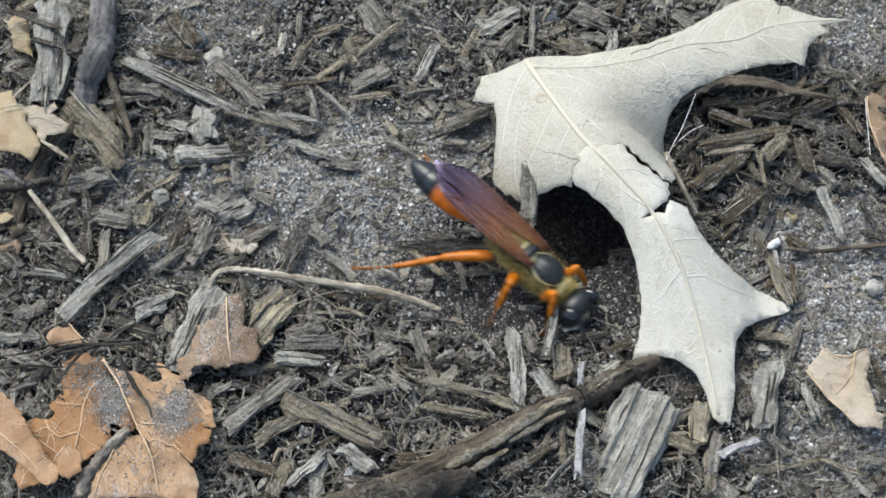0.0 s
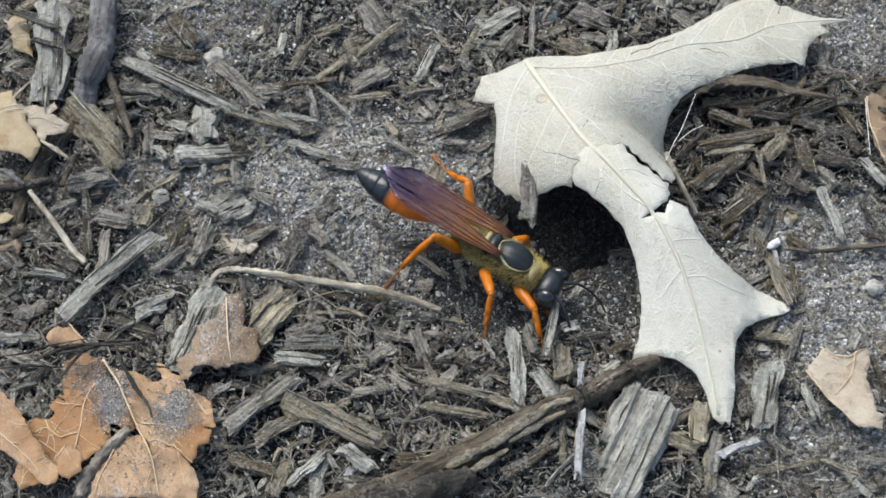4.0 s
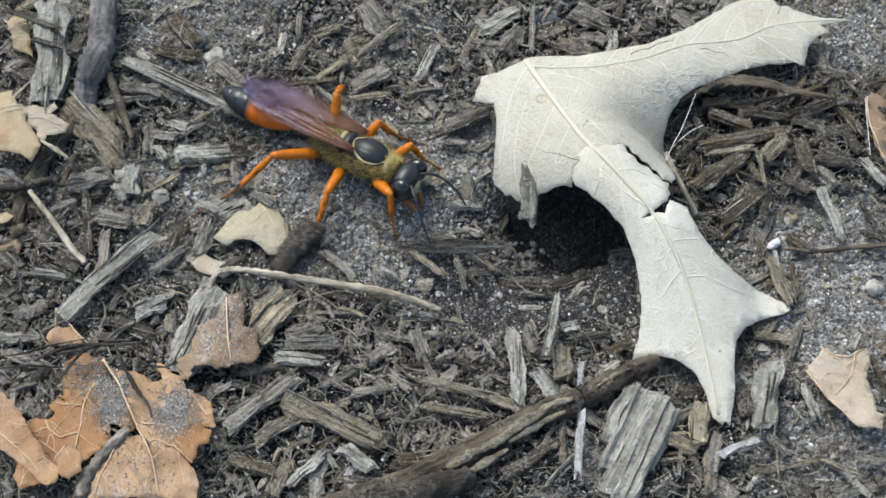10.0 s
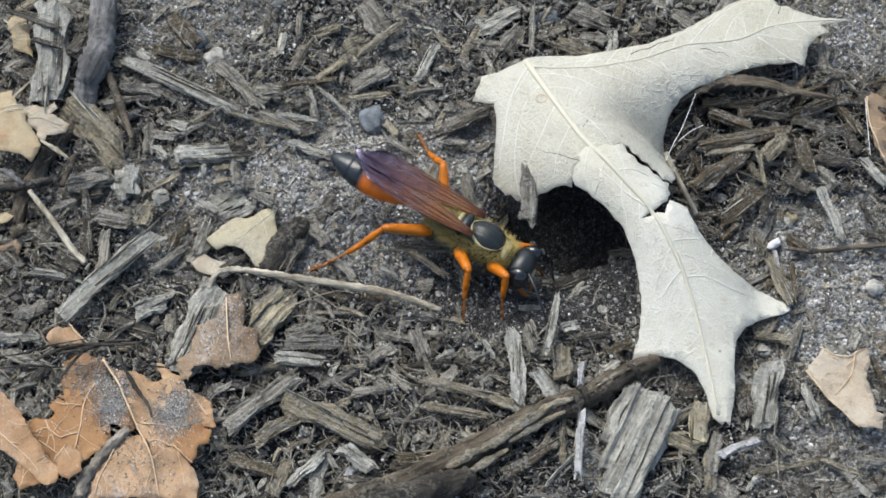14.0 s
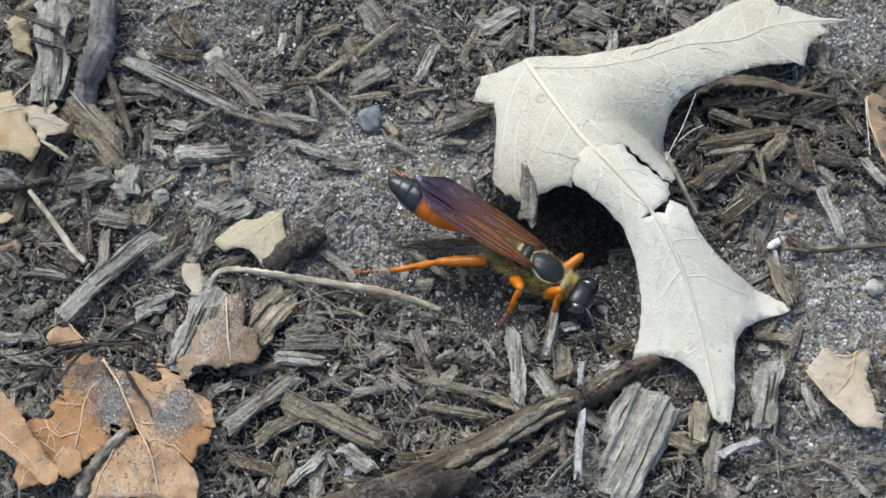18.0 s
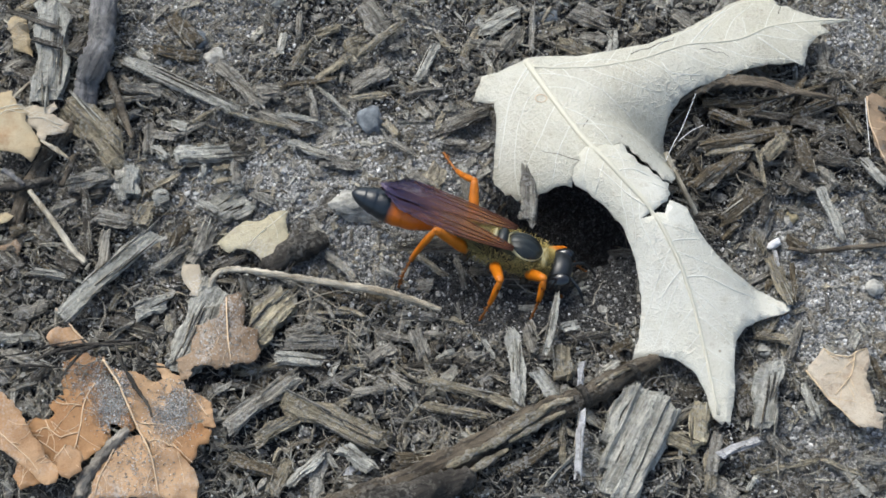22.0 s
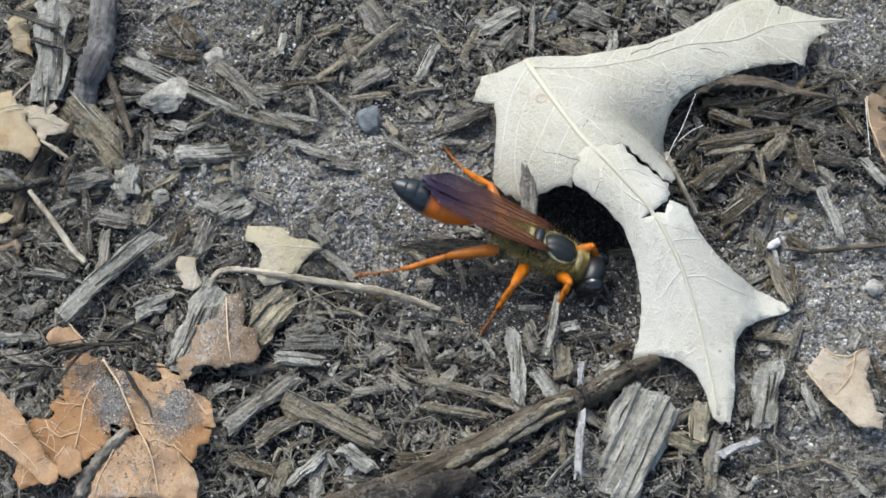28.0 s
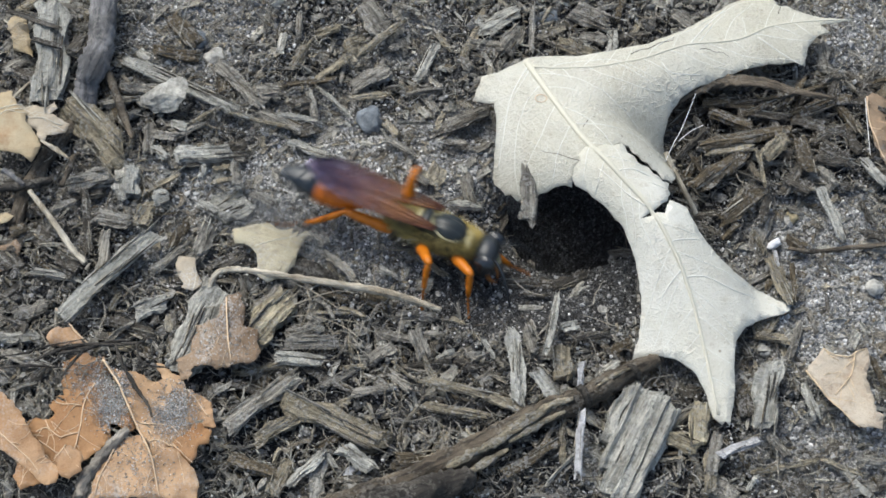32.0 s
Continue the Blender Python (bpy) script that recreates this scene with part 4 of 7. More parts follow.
stick("straw", [(-43.2, 11.4, 3.6), (-41.7, 10.4, 3.6), (-40.0, 9.1, 3.6)], [(0, 0.14), (0.6, 0.3), (1, 0.12)], MAT["straw"], "thin pale splinter beside a curled leaf", "stem", knobs=0.5, seed=25, flat=0.6)
stick("twig", [(-36.8, 21.0, 2.6), (-35.8, 18.2, 2.6), (-34.7, 15.2, 2.6), (-33.5, 12.3, 2.6)], [(0, 0.42), (0.5, 0.5), (1, 0.25)], MAT["bark"], "thin brown twig among wood chips", seed=26, knobs=0.5)
stick("straw", [(23.6, 9.0, 5.0), (24.6, 7.1, 4.0), (25.8, 4.9, 3.0), (26.9, 3.5, 1.5)], [(0, 0.3), (1, 0.25)], MAT["straw"], "thin dry stem under the leaf edge", "stem", knobs=0.2, seed=16)
for run in ([(23.6, 7.9, 5.0), (24.5, 10.0, 5.0), (25.6, 12.2, 5.0), (27.3, 16.5, 5.0)], [(25.2, 11.0, 4.0), (26.6, 12.3, 4.0), (28.0, 13.1, 4.0)], [(46.0, 17.2, 3.0), (45.9, 14.2, 3.0), (45.8, 9.9, 3.0)]):
    stick("silk_thread", run, [(0, 0.05), (1, 0.035)], MAT["white_bit"], "fine white spider silk thread by the leaf", "silk", knobs=0.0, sides=5)
stick("root", [(36.4, -0.6, 1.2), (39.0, -1.0, 1.2), (42.6, -0.6, 1.2), (46.9, -0.1, 1.2)], [(0, 0.2), (1, 0.3)], MAT["bark"], "thin dark rootlet on the sand", "root", seed=17)
for run in ([(-47.2, 18.1, 1.6), (-45.1, 20.6, 1.6), (-42.0, 20.9, 1.6), (-38.6, 20.4, 1.6)],):
    stick("grass_blade", run, [(0, 0.18), (0.5, 0.15), (1, 0.06)], MAT["straw"], "thin dry grass blade on the mulch", "grass", knobs=0.1, seed=18)
for run in ([(-15.4, -7.8, 2.0), (-13.1, -6.8, 2.0), (-10.8, -6.2, 2.0), (-8.4, -6.5, 2.0)], [(-15.7, -8.9, 1.5), (-13.1, -8.9, 1.5), (-10.1, -10.2, 1.5), (-8.3, -11.8, 1.5)], [(-15.8, -5.0, 1.8), (-13.1, -6.4, 1.8), (-10.7, -8.3, 1.8)],
            [(-14.4, -4.9, 1.6), (-13.8, -7.6, 1.6), (-14.5, -9.9, 1.6)]):
    stick("grass_blade", run, [(0, 0.06), (0.5, 0.055), (1, 0.03)], MAT["straw"], "fine dry grass fibre in the mulch", "grass", knobs=0.1, seed=19)


def dry_fibres():
    """Pale bark fibres matted over the mulch."""
    rng = random.Random(61)
    for cx, cy, sx, sy, count in ((-39.9, -14.4, 8, 4, 22), (2.6, -23.8, 10, 5, 20), (-10.7, -9.2, 6, 4, 10), (18.4, -9.2, 5, 3, 6), (36.3, -24.4, 8, 3, 8)):
        for _ in range(count):
            x, y, way = rng.gauss(cx, sx * .6), rng.gauss(cy, sy * .6), rng.uniform(0, 6.28)
            z, pts = rng.uniform(1.0, 2.2), []
            for k in range(5):
                pts.append((x, y, ground_z(x, y) * 0.5 + z + 0.25 * math.sin(k * 1.3 + way)))
                x, y, way = x + rng.uniform(.6, 1.5) * math.cos(way), y + rng.uniform(.6, 1.5) * math.sin(way), way + rng.gauss(0, 0.35)
            ob = stick("dry_fibre", pts, [(0, 0.04), (0.4, rng.uniform(0.05, 0.09)), (1, 0.03)], MAT["pale_fibre"], "thin pale dry bark fibre lying on the mulch", "fibre", knobs=0.2, seed=rng.randint(0, 99), sides=6, steps=4)
            tagged(ob, group="dry fibres")


MAT["pale_fibre"] = bark_material("pale bark fibre", (0.20, 0.18, 0.145), (0.52, 0.49, 0.42))
dry_fibres()


def flat_board():
    """A broad weathered chip of stepped layers, split along its grain."""
    rng = random.Random(5)
    cx, cy, turn = 18.9, -22.8, -115
    root = tagged(new("wood_chip"), "broad weathered grey wood chip with deep grooves", "wood chip", "mulch chips")
    root.matrix_world = pose(cx * MM, cy * MM, (ground_z(cx, cy) + 1.8) * MM, 5, 2, turn)
    take(cx, cy, 13.0, 6.5, turn)
    for k, (x, y, length, width) in enumerate(((-1.9, -2.5, 7.9, 1.9), (-0.8, -1.2, 10.7, 1.7), (0.4, 0.1, 12.9, 1.7), (1.2, 1.3, 13.7, 1.7), (1.1, 2.3, 12.2, 1.6))):
        me = splinter_mesh("layer", rng, length, width, 1.9, MAT["p"], n=12, m=16, fray=0.05, bend=0.004, blunt=0.95)
        ob = new("layer", me)
        ob.parent = root
        ob.matrix_local = pose(x * MM, y * MM, rng.uniform(-.12, .12) * MM, rng.uniform(-6, 6), 0, rng.uniform(-1, 1))
        fibres(root.matrix_world @ ob.matrix_local, length, width, 1.7, 6)


flat_board()


# ---------------------------------------------------------------- stones and bits
def stone(name, x, y, size, material, label, category="stone", seed=0, squash=0.7, sink=0.3, stretch=1.0, facets=5):
    bm = bmesh.new()
    bmesh.ops.create_icosphere(bm, subdivisions=4 if size > 3.5 else 3, radius=size / 2 * MM)
    rng = random.Random(seed)
    cuts = [(Vector((rng.gauss(0, 1), rng.gauss(0, 1), rng.gauss(0, 1))).normalized(), size / 2 * rng.uniform(0.62, 0.9)) for _ in range(facets)]
    for v in bm.verts:
        for way, far in cuts:
            over = (v.co / MM).dot(way) - far
            if over > 0:
                v.co -= way * over * MM
        p = v.co / MM
        k = 1 + 0.30 * noise.noise(p * (1.5 / size) + Vector((seed, 0, 0))) + 0.14 * noise.noise(p * (5 / size) + Vector((0, seed, 0))) + 0.07 * noise.noise(p * (14 / size) + Vector((0, 0, seed)))
        v.co = Vector((p.x * k * stretch, p.y * k, p.z * k * squash)) * MM
    ob = part(name, bm, material, None, smooth=facets < 7)
    ob.matrix_world = pose(x * MM, y * MM, (ground_z(x, y) + size * squash * (0.5 - sink)) * MM, 0, 0, seed * 40)
    return tagged(ob, label, category)


def at_stone(xy, *a, **k):
    return stone("pebble", *xy, *a, **k)


at_stone((12.0, 30.3), 2.6, MAT["blue_stone"], "blue-grey pebble in the soil", seed=1)
at_stone((45.2, -5.1), 1.9, MAT["grey_stone"], "small pale pebble on the sand", seed=2)
at_stone((36.9, 3.4), 1.3, MAT["grey_stone"], "small tan pebble on the sand", seed=3)
at_stone((16.3, -11.1), 1.0, MAT["grey_stone"], "small pale pebble on dug soil", seed=4)
at_stone((-9.1, -27.2), 2.0, MAT["grey_stone"], "whitish pebble among the mulch", seed=5)
at_stone((-27.8, 26.9), 2.4, MAT["blue_stone"], "grey pebble in the soil", seed=6)
at_stone((-25.6, 24.8), 2.4, MAT["grey_stone"], "pale grey pebble in the soil", seed=7, squash=.5)
at_stone((33.1, -12.0), 1.5, MAT["grey_stone"], "small grey pebble on the mulch", seed=8)
MAT["tan_stone"] = stone_material("tan stone", (0.16, 0.13, 0.07), (0.46, 0.40, 0.26))
MAT["white_stone"] = stone_material("whitish blue stone", (0.25, 0.26, 0.28), (0.66, 0.68, 0.72))
at_stone((6.0, -4.9), 0.75, MAT["grey_stone"], "small pale pebble on the soil", seed=60)
at_stone((-1.8, -4.9), 0.70, MAT["grey_stone"], "small pale pebble on the soil", seed=61)
at_stone((3.6, -4.7), 0.50, MAT["grey_stone"], "small pale pebble on the soil", seed=62)
at_stone((-0.5, -4.9), 0.60, MAT["grey_stone"], "small pale pebble on the soil", seed=63)
at_stone((16.7, -6.9), 1.10, MAT["grey_stone"], "small pale pebble on the soil", seed=64)
at_stone((5.7, -4.9), 0.50, MAT["grey_stone"], "small pale pebble on the soil", seed=65)
at_stone((37.1, 3.6), 1.60, MAT["tan_stone"], "small pale pebble on the soil", seed=66)
at_stone((34.7, 3.3), 0.80, MAT["grey_stone"], "small pale pebble on the soil", seed=67)
at_stone((45.0, -4.7), 1.80, MAT["grey_stone"], "small pale pebble on the soil", seed=68)
at_stone((1.6, -10.7), 0.60, MAT["grey_stone"], "small pale pebble on the soil", seed=69)
at_stone((-9.1, -26.4), 1.90, MAT["white_stone"], "small pale pebble on the soil", seed=70)
at_stone((-17.8, 12.6), 0.50, MAT["white_bit"], "small pale pebble on the soil", seed=71)
at_stone((-8.9, 26.2), 0.60, MAT["white_bit"], "small pale pebble on the soil", seed=72)
stone("seed_fluff", *(35.1, 0.3), 1.9, MAT["white_bit"], "small white fluffy seed on a chip", "seed", seed=3, stretch=.45, squash=.55, sink=-.3)

# ---------------------------------------------------------------- mulch chips placed one by one
chip(-43.3, 23.3, 13.7, 3.7, -89, 4.0, 'p')
chip(-38.1, 13.9, 11.8, 3.2, -50, 2.5, 'o')
chip(-43.4, 23.6, 4.8, 0.6, -24, 4.7, 'd')
chip(-28.9, 19.7, 15.7, 1.4, -29, 2.4, 'p')
chip(-25.3, 10.6, 8.5, 1.9, 6, 1.1, 'g')
chip(-35.7, -1.8, 6.7, 1.2, 86, 2.0, 'g')
chip(-34.8, -4.2, 14.3, 2.0, 49, 2.9, 'p')
chip(-22.5, 4.9, 4.6, 3.7, 27, 1.2, 'p')
chip(-24.8, -10.3, 11.7, 4.0, 72, 2.5, 'p')
chip(-17.2, -8.5, 6.8, 2.7, 57, 1.9, 'o')
chip(-18.4, -6.9, 5.2, 2.0, 50, 1.5, 'g')
chip(-14.5, -14.2, 5.4, 1.2, -7, 2.3, 'p')
chip(-10.7, -21.1, 12.6, 2.9, -28, 2.5, 'o')
chip(-8.4, -25.3, 4.6, 1.8, -34, 2.7, 'p')
chip(2.7, -23.4, 3.4, 1.6, -55, 2.1, 'p')
chip(10.4, -17.3, 4.1, 1.7, -55, 2.5, 'p')
chip(-6.3, -12.8, 3.9, 1.6, -138, 1.5, 'g')
chip(32.9, -18.0, 8.6, 2.9, -104, 2.3, 'p')
chip(27.6, -28.5, 4.0, 2.3, -37, 1.5, 'g')
chip(40.0, 15.0, 4.5, 1.5, -24, 2.1, 'd')
chip(27.9, 14.2, 2.8, 0.8, -52, 2.5, 'd')
chip(42.3, 23.9, 4.8, 1.4, -88, 1.3, 'g')
chip(9.9, 27.2, 8.1, 0.7, -92, 2.5, 'g')
chip(6.3, 28.8, 6.1, 1.9, 29, 1.7, 'p')
chip(7.6, 25.9, 4.3, 2.4, 53, 1.9, 'g')
chip(-1.9, 23.1, 5.3, 1.1, 64, 1.9, 'p')
chip(2.4, 15.8, 6.5, 1.8, 23, 1.7, 'g')
chip(1.3, 14.2, 6.5, 0.9, 31, 2.1, 'd')
chip(14.8, 25.1, 4.7, 1.5, -23, 1.9, 'o')
chip(16.6, 29.4, 5.5, 2.2, -25, 1.7, 'g')
chip(27.1, 29.3, 3.8, 1.5, -48, 1.5, 'g')
chip(21.5, 27.3, 3.8, 1.1, 14, 1.5, 'd')
chip(2.5, 5.5, 5.0, 1.0, 14, 1.1, 'p')
chip(-7.6, 29.5, 6.1, 2.6, -57, 1.5, 'g')
chip(-22.4, 20.1, 8.4, 1.6, -46, 1.5, 'g')
chip(-29.1, 27.7, 5.8, 2.2, -54, 1.5, 'b')
chip(-46.5, 22.0, 4.6, 2.3, -30, 1.5, 'd')
chip(-47.4, 23.3, 3.8, 2.0, 30, 1.5, 'g')
chip(-10.6, -15.7, 5.5, 0.9, 35, 1.5, 'g')
chip(-11.7, -16.0, 8.0, 1.0, -29, 1.5, 'd')
chip(4.9, -18.2, 3.9, 1.1, 29, 1.3, 'd')
chip(-4.3, -10.9, 6.0, 1.0, -13, 1.5, 'g')
chip(-4.7, -27.9, 4.6, 1.8, 15, 1.5, 'd')
chip(21.2, -19.6, 4.1, 1.4, -18, 1.0, 'd')
chip(25.0, -17.4, 2.4, 1.6, 15, 1.1, 'd')
chip(30.6, -19.0, 2.7, 1.9, -69, 1.1, 'd')
chip(41.1, -27.8, 4.7, 1.4, 15, 1.3, 'g')
chip(21.6, -15.5, 3.4, 1.0, -73, 1.1, 'b')
chip(33.8, -11.0, 4.1, 1.1, 171, 1.1, 'o')
chip(36.2, -11.3, 5.6, 0.9, -110, 1.1, 'g')
chip(30.6, -11.2, 5.6, 0.9, -70, 1.0, 'd')
chip(18.3, -12.0, 2.7, 1.2, 29, 1.1, 'b')
chip(17.4, -12.6, 3.8, 0.8, -43, 1.1, 'b')
chip(-20.7, -14.0, 5.9, 1.2, -26, 1.3, 'g')
chip(-20.3, -16.6, 3.7, 1.4, -20, 1.3, 'd')
chip(-45.0, 0.6, 4.3, 2.0, 40, 1.5, 'd')
chip(-42.7, -7.8, 4.4, 1.6, 27, 1.3, 'g')
chip(-32.9, -2.1, 3.7, 1.5, 22, 1.3, 'd')
chip(-29.0, -1.7, 5.2, 1.3, 41, 1.3, 'g')
chip(-28.0, 1.4, 4.4, 1.1, -110, 1.3, 'b')
chip(-32.3, -9.8, 6.3, 1.2, -18, 1.3, 'd')
chip(-43.0, -13.7, 5.2, 1.6, -22, 1.3, 'g')
chip(-41.3, -15.6, 4.1, 1.3, 51, 1.3, 'd')
chip(-15.5, -0.7, 7.0, 1.6, 69, 2.1, 'd')
chip(-2.7, 8.3, 3.3, 1.3, -41, 1.0, 'g')
chip(2.7, 7.5, 3.7, 1.3, -73, 1.1, 'g')
chip(-11.2, 9.8, 5.0, 1.4, -12, 1.1, 'g')
chip(-19.4, 1.4, 3.8, 1.5, 21, 1.3, 'g')
chip(-25.7, -0.8, 4.7, 1.7, 61, 1.5, 'g')
# dark chip standing in for the black gap beside the grey twig
chip(-40.1, 24.1, 3.8, 2.3, 57, 3.7, 'd')

chip(-45.3, 26.9, 7.7, 0.7, -21, 4.6, 'd')
chip(-36.3, 17.8, 7.9, 0.9, -62, 1.6, 'b')
chip(-33.1, 23.6, 2.3, 1.2, -42, 1.6, 'p')
chip(-29.7, 24.3, 5.6, 1.5, -6, 1.6, 'b')
chip(-35.3, 22.9, 3.2, 1.2, -21, 1.6, 'o')
chip(-34.5, 19.2, 3.3, 1.0, -50, 1.6, 'b')
chip(-27.6, 14.0, 4.6, 0.9, 21, 1.6, 'g')
chip(-31.9, 13.3, 4.5, 1.3, -90, 1.6, 'g')
chip(-17.9, 26.0, 3.6, 0.9, -98, 1.6, 'p')
chip(-16.0, 24.4, 4.0, 1.1, -117, 1.6, 'o')
chip(-16.2, 28.7, 3.6, 0.7, -91, 1.6, 'g')
chip(-12.9, 27.8, 3.3, 1.5, 10, 1.6, 'o')
chip(-14.1, 29.7, 1.7, 0.7, 11, 1.6, 'g')
chip(-14.8, 20.8, 6.8, 0.8, 9, 1.6, 'b')
chip(-11.9, 18.2, 6.2, 0.6, -46, 1.6, 'p')
chip(-12.3, 22.7, 5.7, 0.9, 44, 1.6, 'o')
chip(-6.9, 26.3, 7.3, 0.9, 37, 1.6, 'o')
chip(-8.0, 21.8, 6.1, 2.5, 37, 1.6, 'g')
chip(-8.2, 18.9, 5.5, 0.9, 8, 2.0, 'o')
chip(-4.1, 30.4, 3.0, 0.9, -29, 1.6, 'g')
chip(0.1, 25.8, 3.1, 0.7, -51, 1.6, 'o')
chip(-1.8, 19.5, 4.5, 0.6, 5, 1.6, 'g')
chip(-3.2, 15.3, 4.2, 0.3, -6, 1.6, 'p')
chip(-5.6, 14.7, 2.9, 1.1, -56, 1.6, 'o')
chip(-4.7, 12.1, 4.4, 0.8, -37, 1.6, 'g')
chip(-15.6, 16.0, 5.4, 0.7, -3, 1.6, 'p')
chip(-17.7, 15.3, 6.0, 1.5, -25, 1.6, 'g')
chip(-14.5, 11.5, 6.0, 1.0, -25, 1.6, 'p')
chip(-22.3, 11.8, 2.6, 1.2, 20, 1.6, 'd')
chip(2.4, 22.7, 2.5, 1.0, -50, 1.6, 'g')
chip(4.2, 28.4, 1.6, 0.9, -37, 1.6, 'p')
chip(1.4, 12.4, 2.9, 0.8, -10, 1.6, 'g')
chip(-40.6, -3.8, 6.0, 0.9, -11, 1.6, 'p')
chip(-36.0, 3.3, 4.1, 1.7, -21, 1.6, 'd')
chip(-37.4, 7.7, 4.1, 0.5, 39, 1.6, 'o')
chip(-45.2, 7.6, 5.0, 0.8, 10, 1.6, 'd')
chip(-30.3, -7.7, 4.2, 1.7, 26, 1.6, 'p')
chip(-30.1, 7.4, 4.9, 0.7, 37, 1.6, 'o')
chip(-31.2, 4.9, 2.2, 0.9, 19, 1.6, 'o')
chip(-30.4, 6.4, 2.8, 0.4, 13, 1.6, 'b')
chip(-38.0, -0.1, 2.6, 1.4, -48, 1.6, 'd')
chip(-1.7, -2.0, 5.3, 0.9, -36, 1.6, 'o')
chip(1.8, -2.8, 4.2, 0.8, -73, 1.6, 'g')
chip(-11.5, 3.7, 1.9, 0.7, 32, 1.6, 'd')
chip(-6.7, 2.0, 2.5, 0.6, -29, 1.6, 'd')
chip(-13.2, 0.5, 3.2, 1.3, -46, 1.6, 'g')
chip(-10.8, -2.7, 5.6, 1.0, -44, 1.6, 'g')
chip(-11.4, -6.0, 4.1, 1.5, -22, 1.6, 'b')
chip(-7.0, -6.7, 3.4, 1.7, -26, 1.6, 'b')
chip(-11.2, -8.3, 5.7, 0.5, 3, 1.6, 'o')
chip(-9.3, -8.2, 3.3, 0.5, -21, 1.6, 'o')
chip(-13.3, -9.2, 2.2, 0.9, -28, 1.6, 'g')
chip(-14.7, -10.3, 3.4, 1.3, 14, 1.6, 'g')
chip(-8.4, -10.3, 1.6, 1.3, 30, 1.6, 'g')
chip(-18.4, -14.8, 6.6, 0.8, 12, 1.6, 'o')
chip(-18.5, -18.9, 10.2, 2.9, 44, 2.4, 'g')
chip(-16.8, -21.5, 5.8, 1.9, 34, 1.6, 'o')
chip(-18.8, -25.7, 6.3, 1.7, -20, 1.6, 'b')
chip(-16.1, -27.0, 4.3, 1.6, 67, 1.6, 'o')
chip(-13.7, -26.4, 5.9, 1.4, 48, 2.2, 'p')
chip(-2.6, -12.0, 3.7, 1.6, -69, 2.0, 'g')
chip(-4.3, -16.4, 3.6, 0.9, -48, 1.6, 'g')
chip(-9.2, -14.6, 3.0, 0.5, 3, 1.6, 'o')
chip(-1.4, -14.1, 4.8, 0.5, 5, 1.6, 'd')
chip(2.4, -14.6, 3.2, 0.8, -22, 1.6, 'd')
chip(-7.4, -17.4, 4.2, 1.2, 9, 1.6, 'g')
chip(-2.2, -25.1, 6.4, 1.7, 4, 1.6, 'b')
chip(2.6, -25.3, 3.8, 1.3, 22, 1.6, 'b')
chip(-11.3, -23.0, 3.4, 0.9, -146, 1.6, 'b')
chip(1.0, -17.5, 7.5, 1.1, -15, 2.6, 'o')
chip(1.1, -19.9, 7.1, 1.0, -13, 2.2, 'o')
chip(32.6, 12.4, 11.3, 1.6, 14, 3.0, 'b')
chip(30.8, 10.7, 6.2, 1.0, 13, 2.8, 'o')
chip(29.6, 8.2, 8.0, 1.9, 35, 2.6, 'b')
chip(31.7, 4.3, 7.0, 1.6, 40, 2.0, 'b')
chip(30.5, 1.7, 3.0, 0.7, 40, 1.6, 'b')
chip(35.9, 11.0, 4.7, 1.7, 51, 2.8, 'o')
chip(38.9, 10.3, 5.2, 1.5, -80, 2.4, 'b')
chip(37.9, 6.9, 4.1, 1.9, -29, 2.0, 'd')
chip(34.0, 8.2, 5.3, 0.4, -84, 2.6, 'o')
chip(34.3, 3.9, 4.0, 0.9, -110, 1.6, 'd')
chip(41.2, 3.4, 7.4, 1.2, -72, 2.0, 'p')
chip(35.3, 15.9, 5.7, 0.9, -7, 2.2, 'd')
chip(40.7, 16.8, 5.8, 1.3, 21, 2.4, 'b')
chip(31.3, 15.1, 5.6, 1.5, -26, 2.4, 'b')
chip(29.9, 17.6, 3.4, 1.6, 10, 2.2, 'b')
chip(37.3, 18.0, 11.4, 0.5, 14, 2.4, 'b')
chip(42.2, 13.7, 4.0, 1.6, 12, 2.0, 'd')
chip(42.3, 10.4, 4.9, 1.3, -29, 2.0, 'd')
chip(44.5, 12.2, 3.3, 1.2, -73, 1.6, 'd')
chip(46.2, 8.7, 4.4, 1.2, -51, 2.2, 'p')
chip(45.0, 3.6, 3.3, 0.6, -68, 1.6, 'd')
chip(45.5, 1.0, 3.1, 1.1, -23, 1.6, 'd')
chip(33.4, 0.1, 3.3, 0.6, -64, 1.6, 'o')
chip(37.4, 0.1, 2.9, 1.2, -33, 1.6, 'b')
chip(7.4, -15.2, 9.4, 1.6, -87, 2.6, 'p')
chip(8.8, -12.0, 4.3, 1.1, -75, 2.2, 'g')
chip(9.3, -10.6, 3.1, 0.6, -72, 1.6, 'g')
chip(12.2, -14.4, 4.5, 2.5, -91, 2.0, 'o')
chip(13.1, -10.1, 2.6, 1.0, 31, 1.6, 'p')
chip(15.0, -11.2, 5.1, 0.8, 13, 1.6, 'd')
chip(6.8, -19.4, 5.7, 1.2, -31, 2.0, 'o')
chip(8.8, -25.3, 7.2, 1.1, 33, 1.8, 'b')
chip(11.8, -23.1, 5.9, 0.7, -94, 1.6, 'o')
chip(11.6, -26.4, 5.2, 0.3, 47, 1.6, 'p')
chip(23.6, -23.2, 4.2, 1.5, -24, 1.9, 't')
chip(22.9, -20.6, 2.0, 1.6, 80, 1.6, 'o')
chip(22.8, -25.1, 3.0, 0.4, 9, 1.6, 'o')
